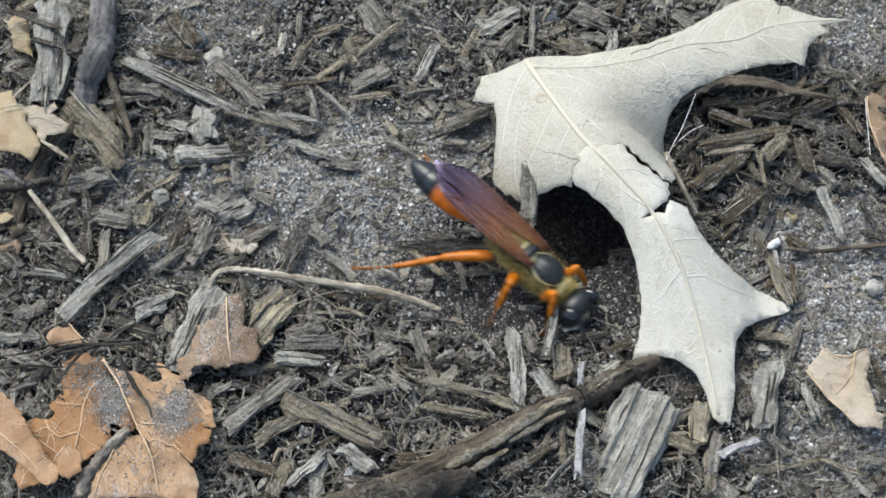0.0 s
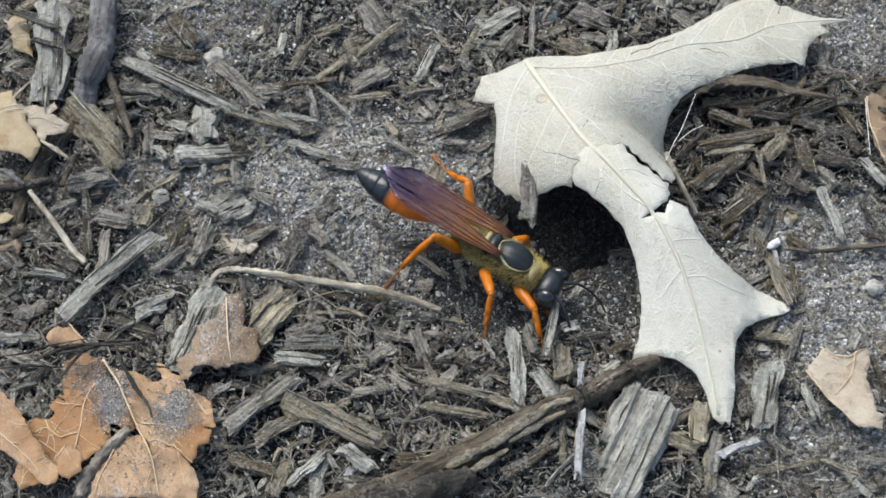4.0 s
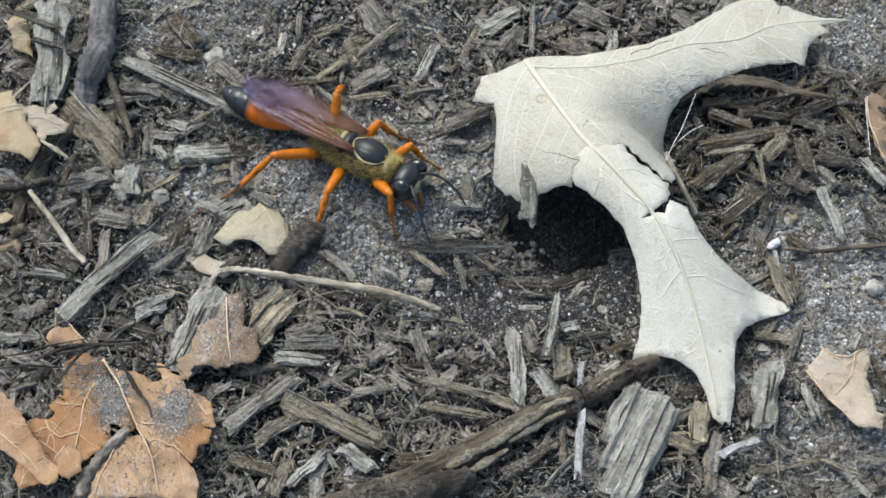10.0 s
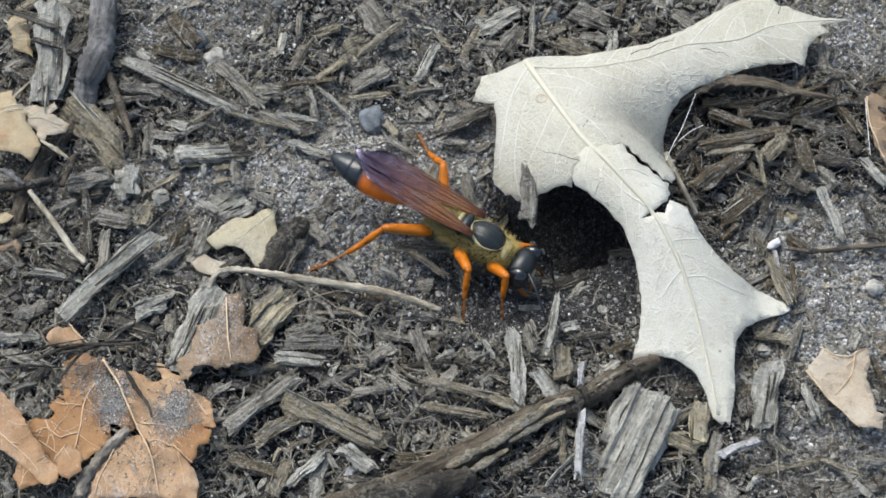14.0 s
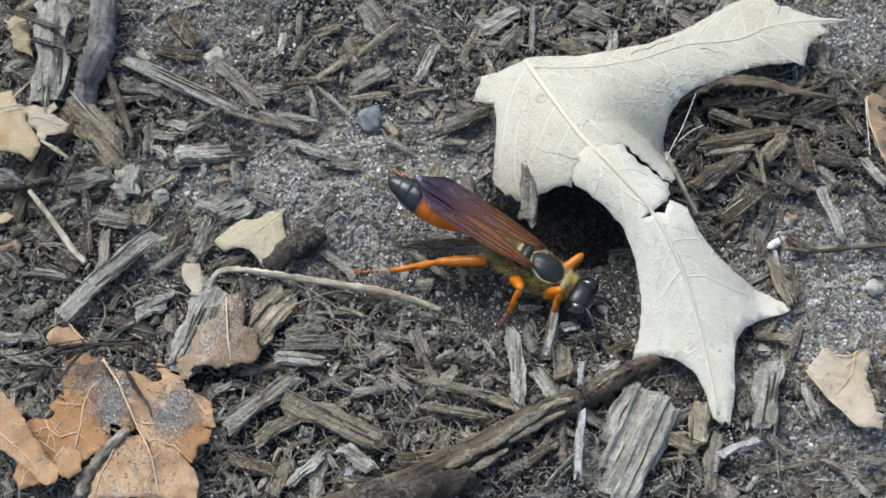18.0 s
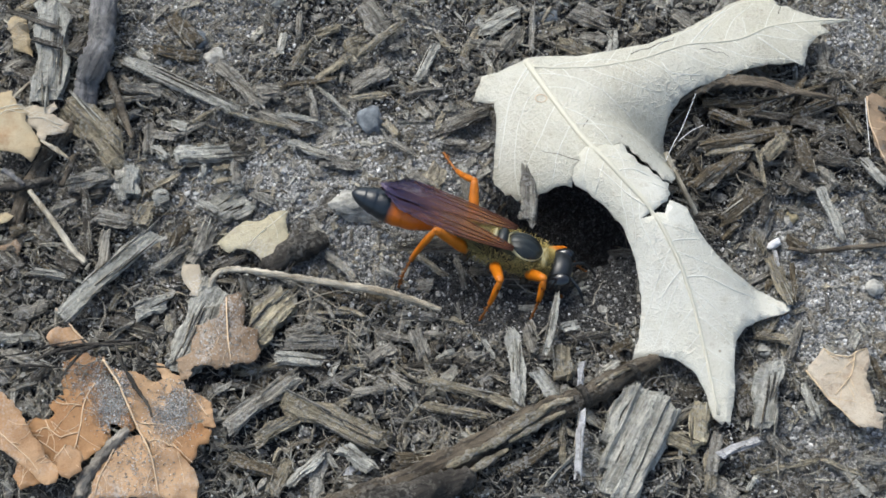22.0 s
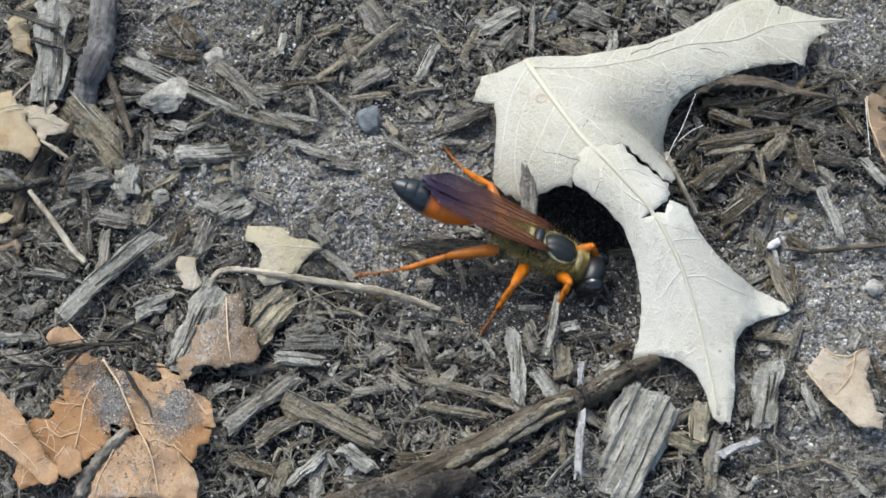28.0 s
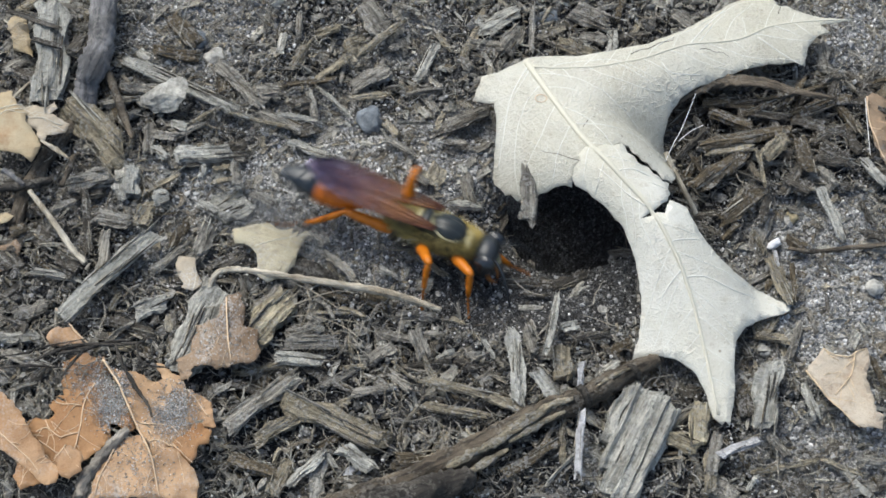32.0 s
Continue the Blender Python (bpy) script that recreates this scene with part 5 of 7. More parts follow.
chip(25.6, -21.5, 5.6, 1.8, -97, 2.4, 't')
chip(26.4, -26.3, 5.2, 1.5, -95, 2.0, 'o')
chip(26.9, -24.6, 5.4, 1.2, -104, 2.4, 'g')
chip(29.6, -23.9, 5.4, 1.1, 24, 3.0, 'w')
chip(37.1, -18.6, 4.5, 0.9, -75, 1.6, 'p')
chip(33.6, -23.1, 4.1, 1.0, -55, 1.6, 'g')
chip(34.1, -25.6, 7.2, 0.6, 11, 1.6, 'o')
chip(39.7, -25.7, 4.8, 0.5, -21, 1.6, 'o')
chip(35.0, -28.0, 3.8, 2.5, -31, 1.6, 'd')
chip(42.5, -24.9, 3.4, 1.0, -15, 1.6, 'g')
chip(30.7, -27.3, 2.5, 0.6, 59, 1.6, 'p')
chip(35.2, -4.5, 6.9, 1.6, -74, 1.6, 'o')
chip(35.1, -1.7, 2.5, 0.5, -83, 1.6, 'w')
chip(36.6, -4.7, 5.7, 0.5, -91, 1.6, 'b')
chip(44.4, -15.2, 4.3, 0.7, -73, 1.6, 'b')
chip(4.1, -1.2, 4.4, 0.7, -40, 1.6, 'o')
chip(3.1, -3.5, 4.7, 0.3, -58, 1.6, 'd')
chip(-5.7, -3.4, 2.6, 0.7, -26, 1.6, 'p')
chip(1.7, -0.2, 2.2, 0.5, 4, 1.6, 'g')
chip(2.0, 2.2, 2.2, 0.7, 4, 1.6, 'g')
chip(0.5, 1.5, 1.1, 0.6, 7, 1.6, 'p')
chip(-1.0, -10.7, 2.5, 0.8, -5, 1.6, 'g')
chip(1.5, -9.0, 2.1, 0.5, -25, 1.6, 'o')
chip(4.7, -12.8, 2.8, 0.4, -64, 1.6, 'p')
chip(0.2, -13.1, 2.4, 0.5, 26, 1.6, 'p')
chip(11.1, -10.7, 9.3, 0.8, -101, 3.2, 'p')
chip(13.9, -16.3, 3.4, 0.7, -96, 3.4, 'w')
chip(13.4, -24.6, 8.3, 0.8, -95, 3.2, 'w')
chip(-17.8, -9.3, 7.2, 3.5, 51, 2.6, 't')
chip(-13.5, -12.0, 6.1, 1.5, 3, 2.2, 'g')
chip(-14.6, -13.8, 5.9, 0.8, -8, 2.4, 'p')


def dug(x, y):
    """The freshly dug trench, kept clear of mulch."""
    return math.hypot((x - HOLE[0] + 2.6) / 12.6, (y - HOLE[1] + 6.0) / 7.4) < 1


def in_burrow(x, y):
    return math.hypot((x - HOLE[0] - 1.9) / 8.6, (y - HOLE[1] - 4.6) / 5.6) < 1


# chips round the pale stem and the torn scrap
chip(-38.0, 8.0, 5.8, 2.2, 11, 2.0, 'g')
chip(-38.6, 6.9, 5.1, 1.6, 4, 1.2, 'd')
chip(-35.0, 2.6, 4.7, 1.9, -12, 2.2, 'g')
chip(-37.8, 3.1, 8.8, 0.8, -80, 2.0, 'd')
chip(-34.5, 18.2, 7.1, 1.6, 9, 1.8, 'g')
chip(-33.2, 19.1, 5.2, 1.4, -8, 2.2, 'g')
chip(-30.1, 5.3, 2.3, 1.7, 26, 2.4, 'p')
chip(-31.9, 3.3, 3.2, 1.9, 70, 2.0, 'o')
chip(-19.9, 14.6, 7.6, 0.7, -11, 2.2, 'o')
chip(-25.7, 10.5, 7.3, 1.9, 3, 2.0, 'p')
chip(-25.7, 8.2, 2.2, 0.8, 84, 2.2, 'p')
chip(-23.6, 8.6, 2.8, 0.9, 3, 2.0, 'o')
chip(-23.5, 7.1, 3.0, 1.0, 7, 2.2, 'o')
chip(-22.0, 7.7, 3.4, 1.2, -83, 2.4, 'g')
chip(-25.0, 3.8, 3.1, 1.1, -32, 2.8, 'p')
chip(-19.1, 5.0, 3.4, 1.0, -33, 2.0, 'g')
chip(-23.2, -2.1, 3.6, 1.1, 28, 1.6, 'd')
chip(-21.9, -2.5, 3.4, 0.9, 29, 1.8, 'd')
chip(-28.6, 14.4, 2.4, 1.1, -23, 2.0, 'p')
chip(-25.9, 15.4, 4.6, 0.7, 32, 2.0, 'o')
chip(-30.3, 13.6, 3.9, 1.3, -19, 1.6, 'g')
chip(-42.3, 0.9, 3.3, 2.9, -39, 1.6, 'd')
chip(-39.5, -2.9, 3.5, 2.2, -27, 2.0, 'd')
chip(-43.0, 4.1, 2.5, 0.9, -47, 2.0, 'b')
chip(-40.5, 4.8, 3.2, 0.9, 26, 2.0, 'g')
chip(-30.5, 11.1, 2.8, 1.1, -41, 2.0, 'p')
chip(-19.3, 19.2, 3.3, 2.4, 13, 1.6, 'g')
chip(-15.4, 18.2, 3.6, 1.9, 32, 1.8, 'd')
chip(-14.3, 17.7, 4.2, 0.8, -76, 2.0, 'g')
chip(-15.0, 14.5, 2.8, 2.0, 31, 1.4, 'd')
chip(-45.5, -1.8, 4.2, 2.8, -55, 1.5, 'd')
chip(-44.9, 1.4, 2.0, 1.3, 32, 2.2, 'b')


chip(9.2, -3.3, 6.5, 1.4, -4, 0.7, 'd')
chip(13.5, -3.4, 4.9, 1.1, 32, 0.9, 'd')
chip(4.5, -1.9, 3.9, 1.1, 8, 0.8, 'g')
chip(9.8, -5.2, 3.0, 0.6, -5, 0.8, 'd')


chip(-25.3, 0.3, 4.7, 1.8, 74, 2.2, 'g')


def more_chips():
    """The rest of the larger chips, strewn wherever mulch lies."""
    rng = random.Random(77)
    done = 0
    while done < 70:
        x, y = rng.uniform(-50, 50), rng.uniform(-29, 34)
        if rng.random() < bare(x, y) * 1.3 or TAKEN[cell(x, y)] or dug(x, y) or in_burrow(x, y):
            continue
        tone = rng.choice("gggoobdp")
        chip(x, y, rng.uniform(2.2, 6.0), rng.uniform(0.7, 2.0), rng.uniform(0, 180), rng.uniform(0.5, 1.3), tone)
        done += 1


more_chips()


def fibre_pile():
    """Brown fibrous bark heaped under the leaf's long lobe; its dark tones also carry shade."""
    rng = random.Random(91)
    for k in range(78):
        x, y = rng.uniform(25.1, 50.0), rng.uniform(7.2, 21.2)
        chip(x, y, rng.uniform(2.5, 6.5), rng.uniform(0.3, 1.3), rng.gauss(15, 55), rng.uniform(0.8, 2.3), rng.choice("ddbbdd"))


fibre_pile()
stick("bark_strip", [(24.8, 15.8, 4.2), (26.4, 17.0, 4.2), (27.9, 17.9, 4.2), (31.0, 18.7, 4.2), (34.9, 18.4, 4.2), (38.7, 17.2, 4.2), (42.8, 17.2, 3.0)], [(0, 0.4), (0.3, 0.85), (0.6, 0.7), (1, 0.25)], MAT["bark"], "long curved strip of brown fibrous bark beside the leaf", "bark", knobs=0.6, seed=51, flat=0.45, steps=10, sides=14)
# a splinter resting on the bleached leaf's torn edge
def edge_splinter():
    rng = random.Random(8)
    x, y = 9.0, 3.5
    me = splinter_mesh("splinter", rng, 7.4, 2.0, 0.6, MAT["g"], fray=0.25, bend=0.01)
    ob = new("splinter", me)
    ob.matrix_world = pose(x * MM, y * MM, (oak_leaf_z(x, y) + 1.0) * MM, 0, -14, 88)
    tagged(ob, "pale wood splinter resting on the leaf edge", "wood splinter")


edge_splinter()

# ---------------------------------------------------------------- loose mulch and sand
def join_pieces(name, chunks, material, label, category, kind="stuff"):
    verts, faces, grain, base = [], [], [], 0
    for v, f, g in chunks:
        verts.append(v)
        grain.append(g)
        faces.extend(tuple(i + base for i in q) for q in f)
        base += len(v)
    me = bpy.data.meshes.new(name)
    me.from_pydata(np.concatenate(verts).tolist(), [], faces)
    set_grain(me, np.concatenate(grain))
    me.materials.append(material)
    me.update()
    return tagged(new(name, me), label, category, kind=kind)


def loose_mulch():
    rng = random.Random(21)
    shapes = []
    for k in range(26):
        v, f = splinter(rng, 1.0, rng.uniform(0.10, 0.38), rng.uniform(0.06, 0.2), n=4, m=6, fray=0.2, bend=0.14, blunt=0.6)
        shapes.append((np.array(v), f))
    chunks = list(FIBRES)
    while len(chunks) < 18500:
        x, y = rng.uniform(-60, 60), rng.uniform(-36, 44)
        b = bare(x, y)
        small = rng.random() < 0.62
        if in_burrow(x, y) or rng.random() < min(0.93, b * 1.5) * (0.35 if small else 0.86) or (TAKEN[cell(x, y)] and rng.random() < 0.9) or (dug(x, y) and rng.random() < (0.93 if small else 0.985)):
            continue
        length = min(6.5, rng.lognormvariate(-0.35 if small else 0.6, 0.5)) * (1 - 0.55 * b)
        v, f = rng.choice(shapes)
        thin = rng.uniform(1.0, 1.8) if small else rng.uniform(0.5, 1.0)
        size = np.array([length, length * thin, length * thin])
        g = v * MM * size
        m = pose(0, 0, 0, rng.uniform(-60, 60), rng.gauss(0, 17), rng.uniform(0, 360))
        k = np.array(m.to_3x3())
        q = (v * size) @ k.T + np.array([x, y, ground_z(x, y) + rng.uniform(-0.1, 1.3) * (1 - b)])
        chunks.append((q * MM, f, g + np.array([rng.random(), rng.random(), rng.random()])))
    # flat bits of bark and straw strewn over the bare sand
    bits = 0
    while bits < 3600:
        x, y = rng.uniform(-52, 52), rng.uniform(-30, 36)
        b = bare(x, y)
        if in_burrow(x, y) or (rng.random() < 0.93 if dug(x, y) else b < 0.25):
            continue
        v, f = rng.choice(shapes)
        length = min(4.2, rng.lognormvariate(0.05, 0.55))
        size = np.array([length, length * rng.uniform(.8, 1.5), length * rng.uniform(.6, 1.0)])
        k = np.array(pose(0, 0, 0, rng.uniform(-25, 25), rng.gauss(0, 9), rng.uniform(0, 360)).to_3x3())
        q = (v * size) @ k.T + np.array([x, y, ground_z(x, y) + 0.06 + rng.uniform(0, 0.2)])
        chunks.append((q * MM, f, v * MM * size + np.array([rng.random(), rng.random(), rng.random()])))
        bits += 1
    # thin curled fibres matted over the shreds
    threads = 0
    while threads < 3000:
        x, y = rng.uniform(-52, 52), rng.uniform(-30, 36)
        if in_burrow(x, y) or dug(x, y) or rng.random() < bare(x, y) * 1.4:
            continue
        way, turn, n = rng.uniform(0, 6.283), rng.gauss(0, 0.45), rng.randint(4, 7)
        step, r = rng.uniform(0.3, 0.85), rng.uniform(0.035, 0.085)
        z, tip = ground_z(x, y) + rng.uniform(0.5, 1.7), rng.gauss(0, 0.12)
        v = []
        for k in range(n):
            q = r * (0.45 if k in (0, n - 1) else 1.0)
            sx, sy = -math.sin(way) * q, math.cos(way) * q
            v += [(x - sx, y - sy, z), (x, y, z + q), (x + sx, y + sy, z)]
            x, y, z, way = x + step * math.cos(way), y + step * math.sin(way), z + tip * step, way + turn + rng.gauss(0, 0.15)
        f = [(3 * k + j, 3 * k + (j + 1) % 3, 3 * k + 3 + (j + 1) % 3, 3 * k + 3 + j) for k in range(n - 1) for j in range(3)]
        v = np.array(v) * MM
        chunks.append((v, f, v + np.array([rng.random(), rng.random(), rng.random()])))
        threads += 1
    join_pieces("mulch_shreds", chunks, MAT["shred"], "loose shredded grey-brown wood mulch on the soil", "mulch")


def soil_crumbs():
    """Clods of dark earth and bits of bark between the chips."""
    rng = random.Random(55)
    shapes = []
    for k in range(14):
        bm = bmesh.new()
        bmesh.ops.create_icosphere(bm, subdivisions=1, radius=1.0)
        v = np.array([p.co * (1 + 0.55 * noise.noise(p.co * 1.3 + Vector((k * 5, 0, 0)))) for p in bm.verts]) * np.array([rng.uniform(.8, 1.5), 1, rng.uniform(.5, .9)])
        shapes.append((v, [tuple(q.index for q in f.verts) for f in bm.faces]))
        bm.free()
    chunks = []
    while len(chunks) < 7000:
        x, y = rng.uniform(-56, 56), rng.uniform(-33, 40)
        if in_burrow(x, y) or (TAKEN[cell(x, y)] and rng.random() < 0.8) or rng.random() < bare(x, y) * 1.1 or (dug(x, y) and rng.random() < 0.92):
            continue
        r = min(0.75, rng.lognormvariate(-1.45, 0.5)) * (1 - 0.4 * bare(x, y))
        v, f = rng.choice(shapes)
        k = np.array(pose(0, 0, 0, rng.uniform(0, 360), rng.uniform(0, 40), rng.uniform(0, 360)).to_3x3())
        q = (v * r) @ k.T + np.array([x, y, ground_z(x, y) + rng.uniform(0, 0.9) * (1 - bare(x, y)) + r * 0.2])
        chunks.append((q * MM, f, v * r * MM + rng.random()))
    join_pieces("soil_crumbs", chunks, MAT["crumb"], "dark crumbs of soil and bark between chips", "soil")


def sand_grains():
    rng = random.Random(33)
    octa = np.array([(1, 0, 0), (-1, 0, 0), (0, 1, 0), (0, -1, 0), (0, 0, 1), (0, 0, -1)], dtype=float)
    tri = [(0, 2, 4), (2, 1, 4), (1, 3, 4), (3, 0, 4), (2, 0, 5), (1, 2, 5), (3, 1, 5), (0, 3, 5)]
    chunks = []
    for x, y, z in DUST:
        r = min(0.12, rng.lognormvariate(-3.15, 0.4))
        v = octa * np.array([r * rng.uniform(.7, 1.3), r * rng.uniform(.7, 1.3), r])
        k = np.array(pose(0, 0, 0, rng.uniform(0, 360), rng.uniform(0, 360), 0).to_3x3())
        chunks.append(((v @ k.T + np.array([x, y, z + r * .5])) * MM, tri, v * MM))
    while len(chunks) < 70000:
        x, y = rng.uniform(-52, 52), rng.uniform(-30, 36)
        b = bare(x, y)
        if in_burrow(x, y) or rng.random() > (0.09 + b if not dug(x, y) else 0.04 + 0.09 * b):
            continue
        r = min(0.30, rng.lognormvariate(-2.1, 0.42)) * (1.9 if rng.random() < 0.02 else 1.0)
        v = octa * np.array([r * rng.uniform(.7, 1.3), r * rng.uniform(.7, 1.3), r * rng.uniform(.6, 1.1)])
        k = np.array(pose(0, 0, 0, rng.uniform(0, 360), rng.uniform(0, 360), rng.uniform(0, 360)).to_3x3())
        q = v @ k.T + np.array([x, y, ground_z(x, y) + r * 0.35 + (rng.uniform(0.3, 1.2) if b < 0.3 and rng.random() < 0.45 and not dug(x, y) else 0.0)])
        chunks.append((q * MM, tri, v * MM))
    damp = []
    while len(damp) < 14000:
        x, y = HOLE[0] - 2.6 + 12.6 * rng.uniform(-1, 1), HOLE[1] - 6.0 + 7.4 * rng.uniform(-1, 1)
        if not dug(x, y) or in_burrow(x, y):
            continue
        r = min(0.26, rng.lognormvariate(-2.35, 0.4))
        v = octa * np.array([r * rng.uniform(.7, 1.3), r * rng.uniform(.7, 1.3), r * rng.uniform(.6, 1.1)])
        k = np.array(pose(0, 0, 0, rng.uniform(0, 360), rng.uniform(0, 360), rng.uniform(0, 360)).to_3x3())
        damp.append(((v @ k.T + np.array([x, y, ground_z(x, y) + r * 0.35])) * MM, tri, v * MM))
    join_pieces("damp_sand", damp, MAT["damp_sand"], "dark damp sand dug up before the burrow", "sand")
    join_pieces("sand_grains", chunks, MAT["sand"], "loose grey and white quartz sand grains", "sand")


loose_mulch()
soil_crumbs()
sand_grains()


# ---------------------------------------------------------------- the digger wasp
def chitin(name, color, rough=0.35, spec=0.5, spread=0.25):
    n = Nodes(name)
    c = n.coords()
    f = n.noise(c, 900, 4, 0.6)
    col = n.mix(f, tuple(v * (1 - spread) for v in color), tuple(v * (1 + spread) for v in color))
    return n.finish(col, rough, f, 0.00006, 0.5, spec)


def pile_material():
    """Black body shining through patchy olive-gold pile."""
    n = Nodes("olive-gold pile")
    c = n.coords()
    patch = n.ramp(n.noise(c, 420, 4, 0.65), (0.44, (0, 0, 0)), (0.58, (1, 1, 1)))
    f = n.noise(c, 1600, 4, 0.7)
    gold = n.mix(f, (0.034, 0.031, 0.013), (0.19, 0.162, 0.070))
    return n.finish(n.mix(patch, (0.022, 0.020, 0.014), gold), 0.7, f, 0.00015, 0.8, 0.3)


MAT["orange"] = chitin("orange chitin", (0.48, 0.140, 0.004), 0.38, 0.45, 0.5)
MAT["amber"] = chitin("dusty amber chitin", (0.34, 0.125, 0.03), 0.55, 0.3, 0.5)
MAT["black"] = chitin("blue-black chitin", (0.018, 0.022, 0.026), 0.4, 0.6)
MAT["coxa"] = chitin("black-brown chitin", (0.030, 0.022, 0.012), 0.5, 0.4, 0.6)
MAT["eye"] = chitin("dark eye", (0.010, 0.012, 0.015), 0.14, 0.8)
MAT["shield"] = chitin("blue-black shield", (0.018, 0.023, 0.024), 0.40, 0.45, 0.8)
MAT["olive"] = pile_material()
MAT["gold"] = chitin("golden hairs", (0.36, 0.285, 0.10), 0.6, 0.3)
MAT["collar"] = chitin("pale gold pile", (0.44, 0.40, 0.24), 0.7, 0.25, 0.4)


def gaster_material():
    n = Nodes("orange and black gaster")
    c = n.coords()
    x = n.add("SeparateXYZ")
    n.link(c, x.inputs[0])
    edge = n.math("ADD", n.math("MULTIPLY", x.outputs[0], 1000.0), n.math("MULTIPLY", n.noise(c, 500, 3), 0.9))
    fac = n.ramp(n.math("ADD", n.math("MULTIPLY", edge, 0.1), 1.9), (0.55, (0, 0, 0)), (0.63, (1, 1, 1)))
    col = n.mix(fac, (0.014, 0.020, 0.027), (0.54, 0.130, 0.005))
    return n.finish(col, 0.3, n.noise(c, 1300, 3), 0.00008, 0.6, 0.55)


def wing_material():
    """Thin smoky membrane, amber near its root, with a faint violet sheen."""
    n = Nodes("smoky amber wing")
    c = n.coords()
    f = n.noise(c, 260, 4)
    streak = n.noise(n.coords((60, 1500, 300)), 1.0, 4, 0.6)
    x = n.add("SeparateXYZ")
    n.link(c, x.inputs[0])
    far = n.ramp(n.math("ADD", n.math("MULTIPLY", x.outputs[0], -72.0), n.math("MULTIPLY", n.math("SUBTRACT", streak, 0.5), 0.7)), (0.34, (0, 0, 0)), (0.92, (1, 1, 1)))
    col = n.mix(far, (0.36, 0.145, 0.035), (0.036, 0.014, 0.014))
    mat = n.finish(n.mix(n.math("MULTIPLY", f, 0.45), col, (0.050, 0.018, 0.013)), 0.26, streak, 0.0003, 0.8, 0.5)
    b = n.bsdf
    b.inputs["IOR"].default_value = 1.75
    b.inputs["Specular IOR Level"].default_value = 0.6
    b.inputs["Specular Tint"].default_value = (0.86, 0.80, 1.0, 1)
    b.inputs["Coat Weight"].default_value = 0.2
    b.inputs["Coat Roughness"].default_value = 0.08
    sheen = n.add("BsdfGlossy", Roughness=0.2)
    sheen.inputs["Color"].default_value = (0.50, 0.48, 0.95, 1)
    blend = n.add("MixShader")
    n.link(n.math("MULTIPLY", n.math("MULTIPLY", far, f), 0.21), blend.inputs[0])
    n.link(b.outputs[0], blend.inputs[1])
    n.link(sheen.outputs[0], blend.inputs[2])
    n.link(blend.outputs[0], n.tree.nodes["Material Output"].inputs["Surface"])
    n.link(n.ramp(far, (0.0, (0.45, 0.45, 0.45)), (1.0, (0.86, 0.86, 0.86))), b.inputs["Alpha"])
    return mat


MAT["vein"] = chitin("wing vein", (0.085, 0.028, 0.012), 0.45)
MAT["gaster"], MAT["wing"] = gaster_material(), wing_material()


def lathe(bm, stops, sides=20, wide=1.0, tall=1.0, steps=5, rings_at=()):
    """A rounded body along x from (x, radius, z) stops, in mm, pinched at rings_at."""
    pts = spline([(x, r, z) for x, r, z in stops], steps)
    rings = []
    for p in pts:
        for at in rings_at:
            if 0 <= p.x - at < 0.7:
                p.y *= 1 - 0.05 * (1 - (p.x - at) / 0.7)
        rings.append([bm.verts.new(Vector((p.x, wide * max(p.y, .02) * math.cos(2 * math.pi * k / sides), p.z + tall * max(p.y, .02) * math.sin(2 * math.pi * k / sides))) * MM) for k in range(sides)])
    for a, b in zip(rings, rings[1:]):
        for k in range(sides):
            bm.faces.new((a[k], a[(k + 1) % sides], b[(k + 1) % sides], b[k]))
    bm.faces.new(rings[0][::-1])
    bm.faces.new(rings[-1])
    bmesh.ops.recalc_face_normals(bm, faces=bm.faces[:])


def ball(bm, at, radii, turn=(0, 0, 0), sub=3):
    m = pose(at[0] * MM, at[1] * MM, at[2] * MM, *turn) @ Matrix.Diagonal((*[r * MM for r in radii], 1))
    bmesh.ops.create_icosphere(bm, subdivisions=sub, radius=1.0, matrix=m)


wasp = tagged(new("digger_wasp"), "golden digger wasp with orange legs and smoky wings digging in soil", "wasp")
W = {}


def wasp_part(name, make, material, label="", parent=None):
    bm = bmesh.new()
    make(bm)
    return part(name, bm, material, parent or wasp, label)


wasp_part("thorax", lambda bm: (ball(bm, (0.2, 0, -0.35), (3.1, 2.1, 2.1)), ball(bm, (3.1, 0, -0.35), (1.3, 1.5, 1.4)), ball(bm, (1.0, 0, -1.2), (2.2, 1.6, 1.5))), MAT["olive"], "olive-gold hairy thorax")
wasp_part("propodeum", lambda bm: (ball(bm, (-3.5, 0, -0.15), (2.5, 1.8, 1.75)), ball(bm, (-5.0, 0, -0.3), (1.4, 1.2, 1.2))), MAT["olive"], "olive-gold hairy hind thorax")


def scutum_dome(bm):
    """The shield, with two shallow grooves along it."""
    ball(bm, (0.85, 0, 0.92), (2.0, 1.62, 1.18), (0, 6, 0), 4)
    for v in bm.verts:
        for y in (-0.62, 0.62):
            v.co.z -= 0.2 * MM * math.exp(-((v.co.y / MM - y) / 0.13) ** 2)


wasp_part("scutum", scutum_dome, MAT["shield"], "blue-black shield edged with pale gold")
wasp_part("scutellum", lambda bm: ball(bm, (-1.75, 0, 1.3), (0.62, 1.3, 0.78)), MAT["shield"], "black back plate")
wasp_part("metanotum", lambda bm: ball(bm, (-2.6, 0, 1.15), (0.38, 1.15, 0.62)), MAT["collar"], "pale gold band behind the plate")
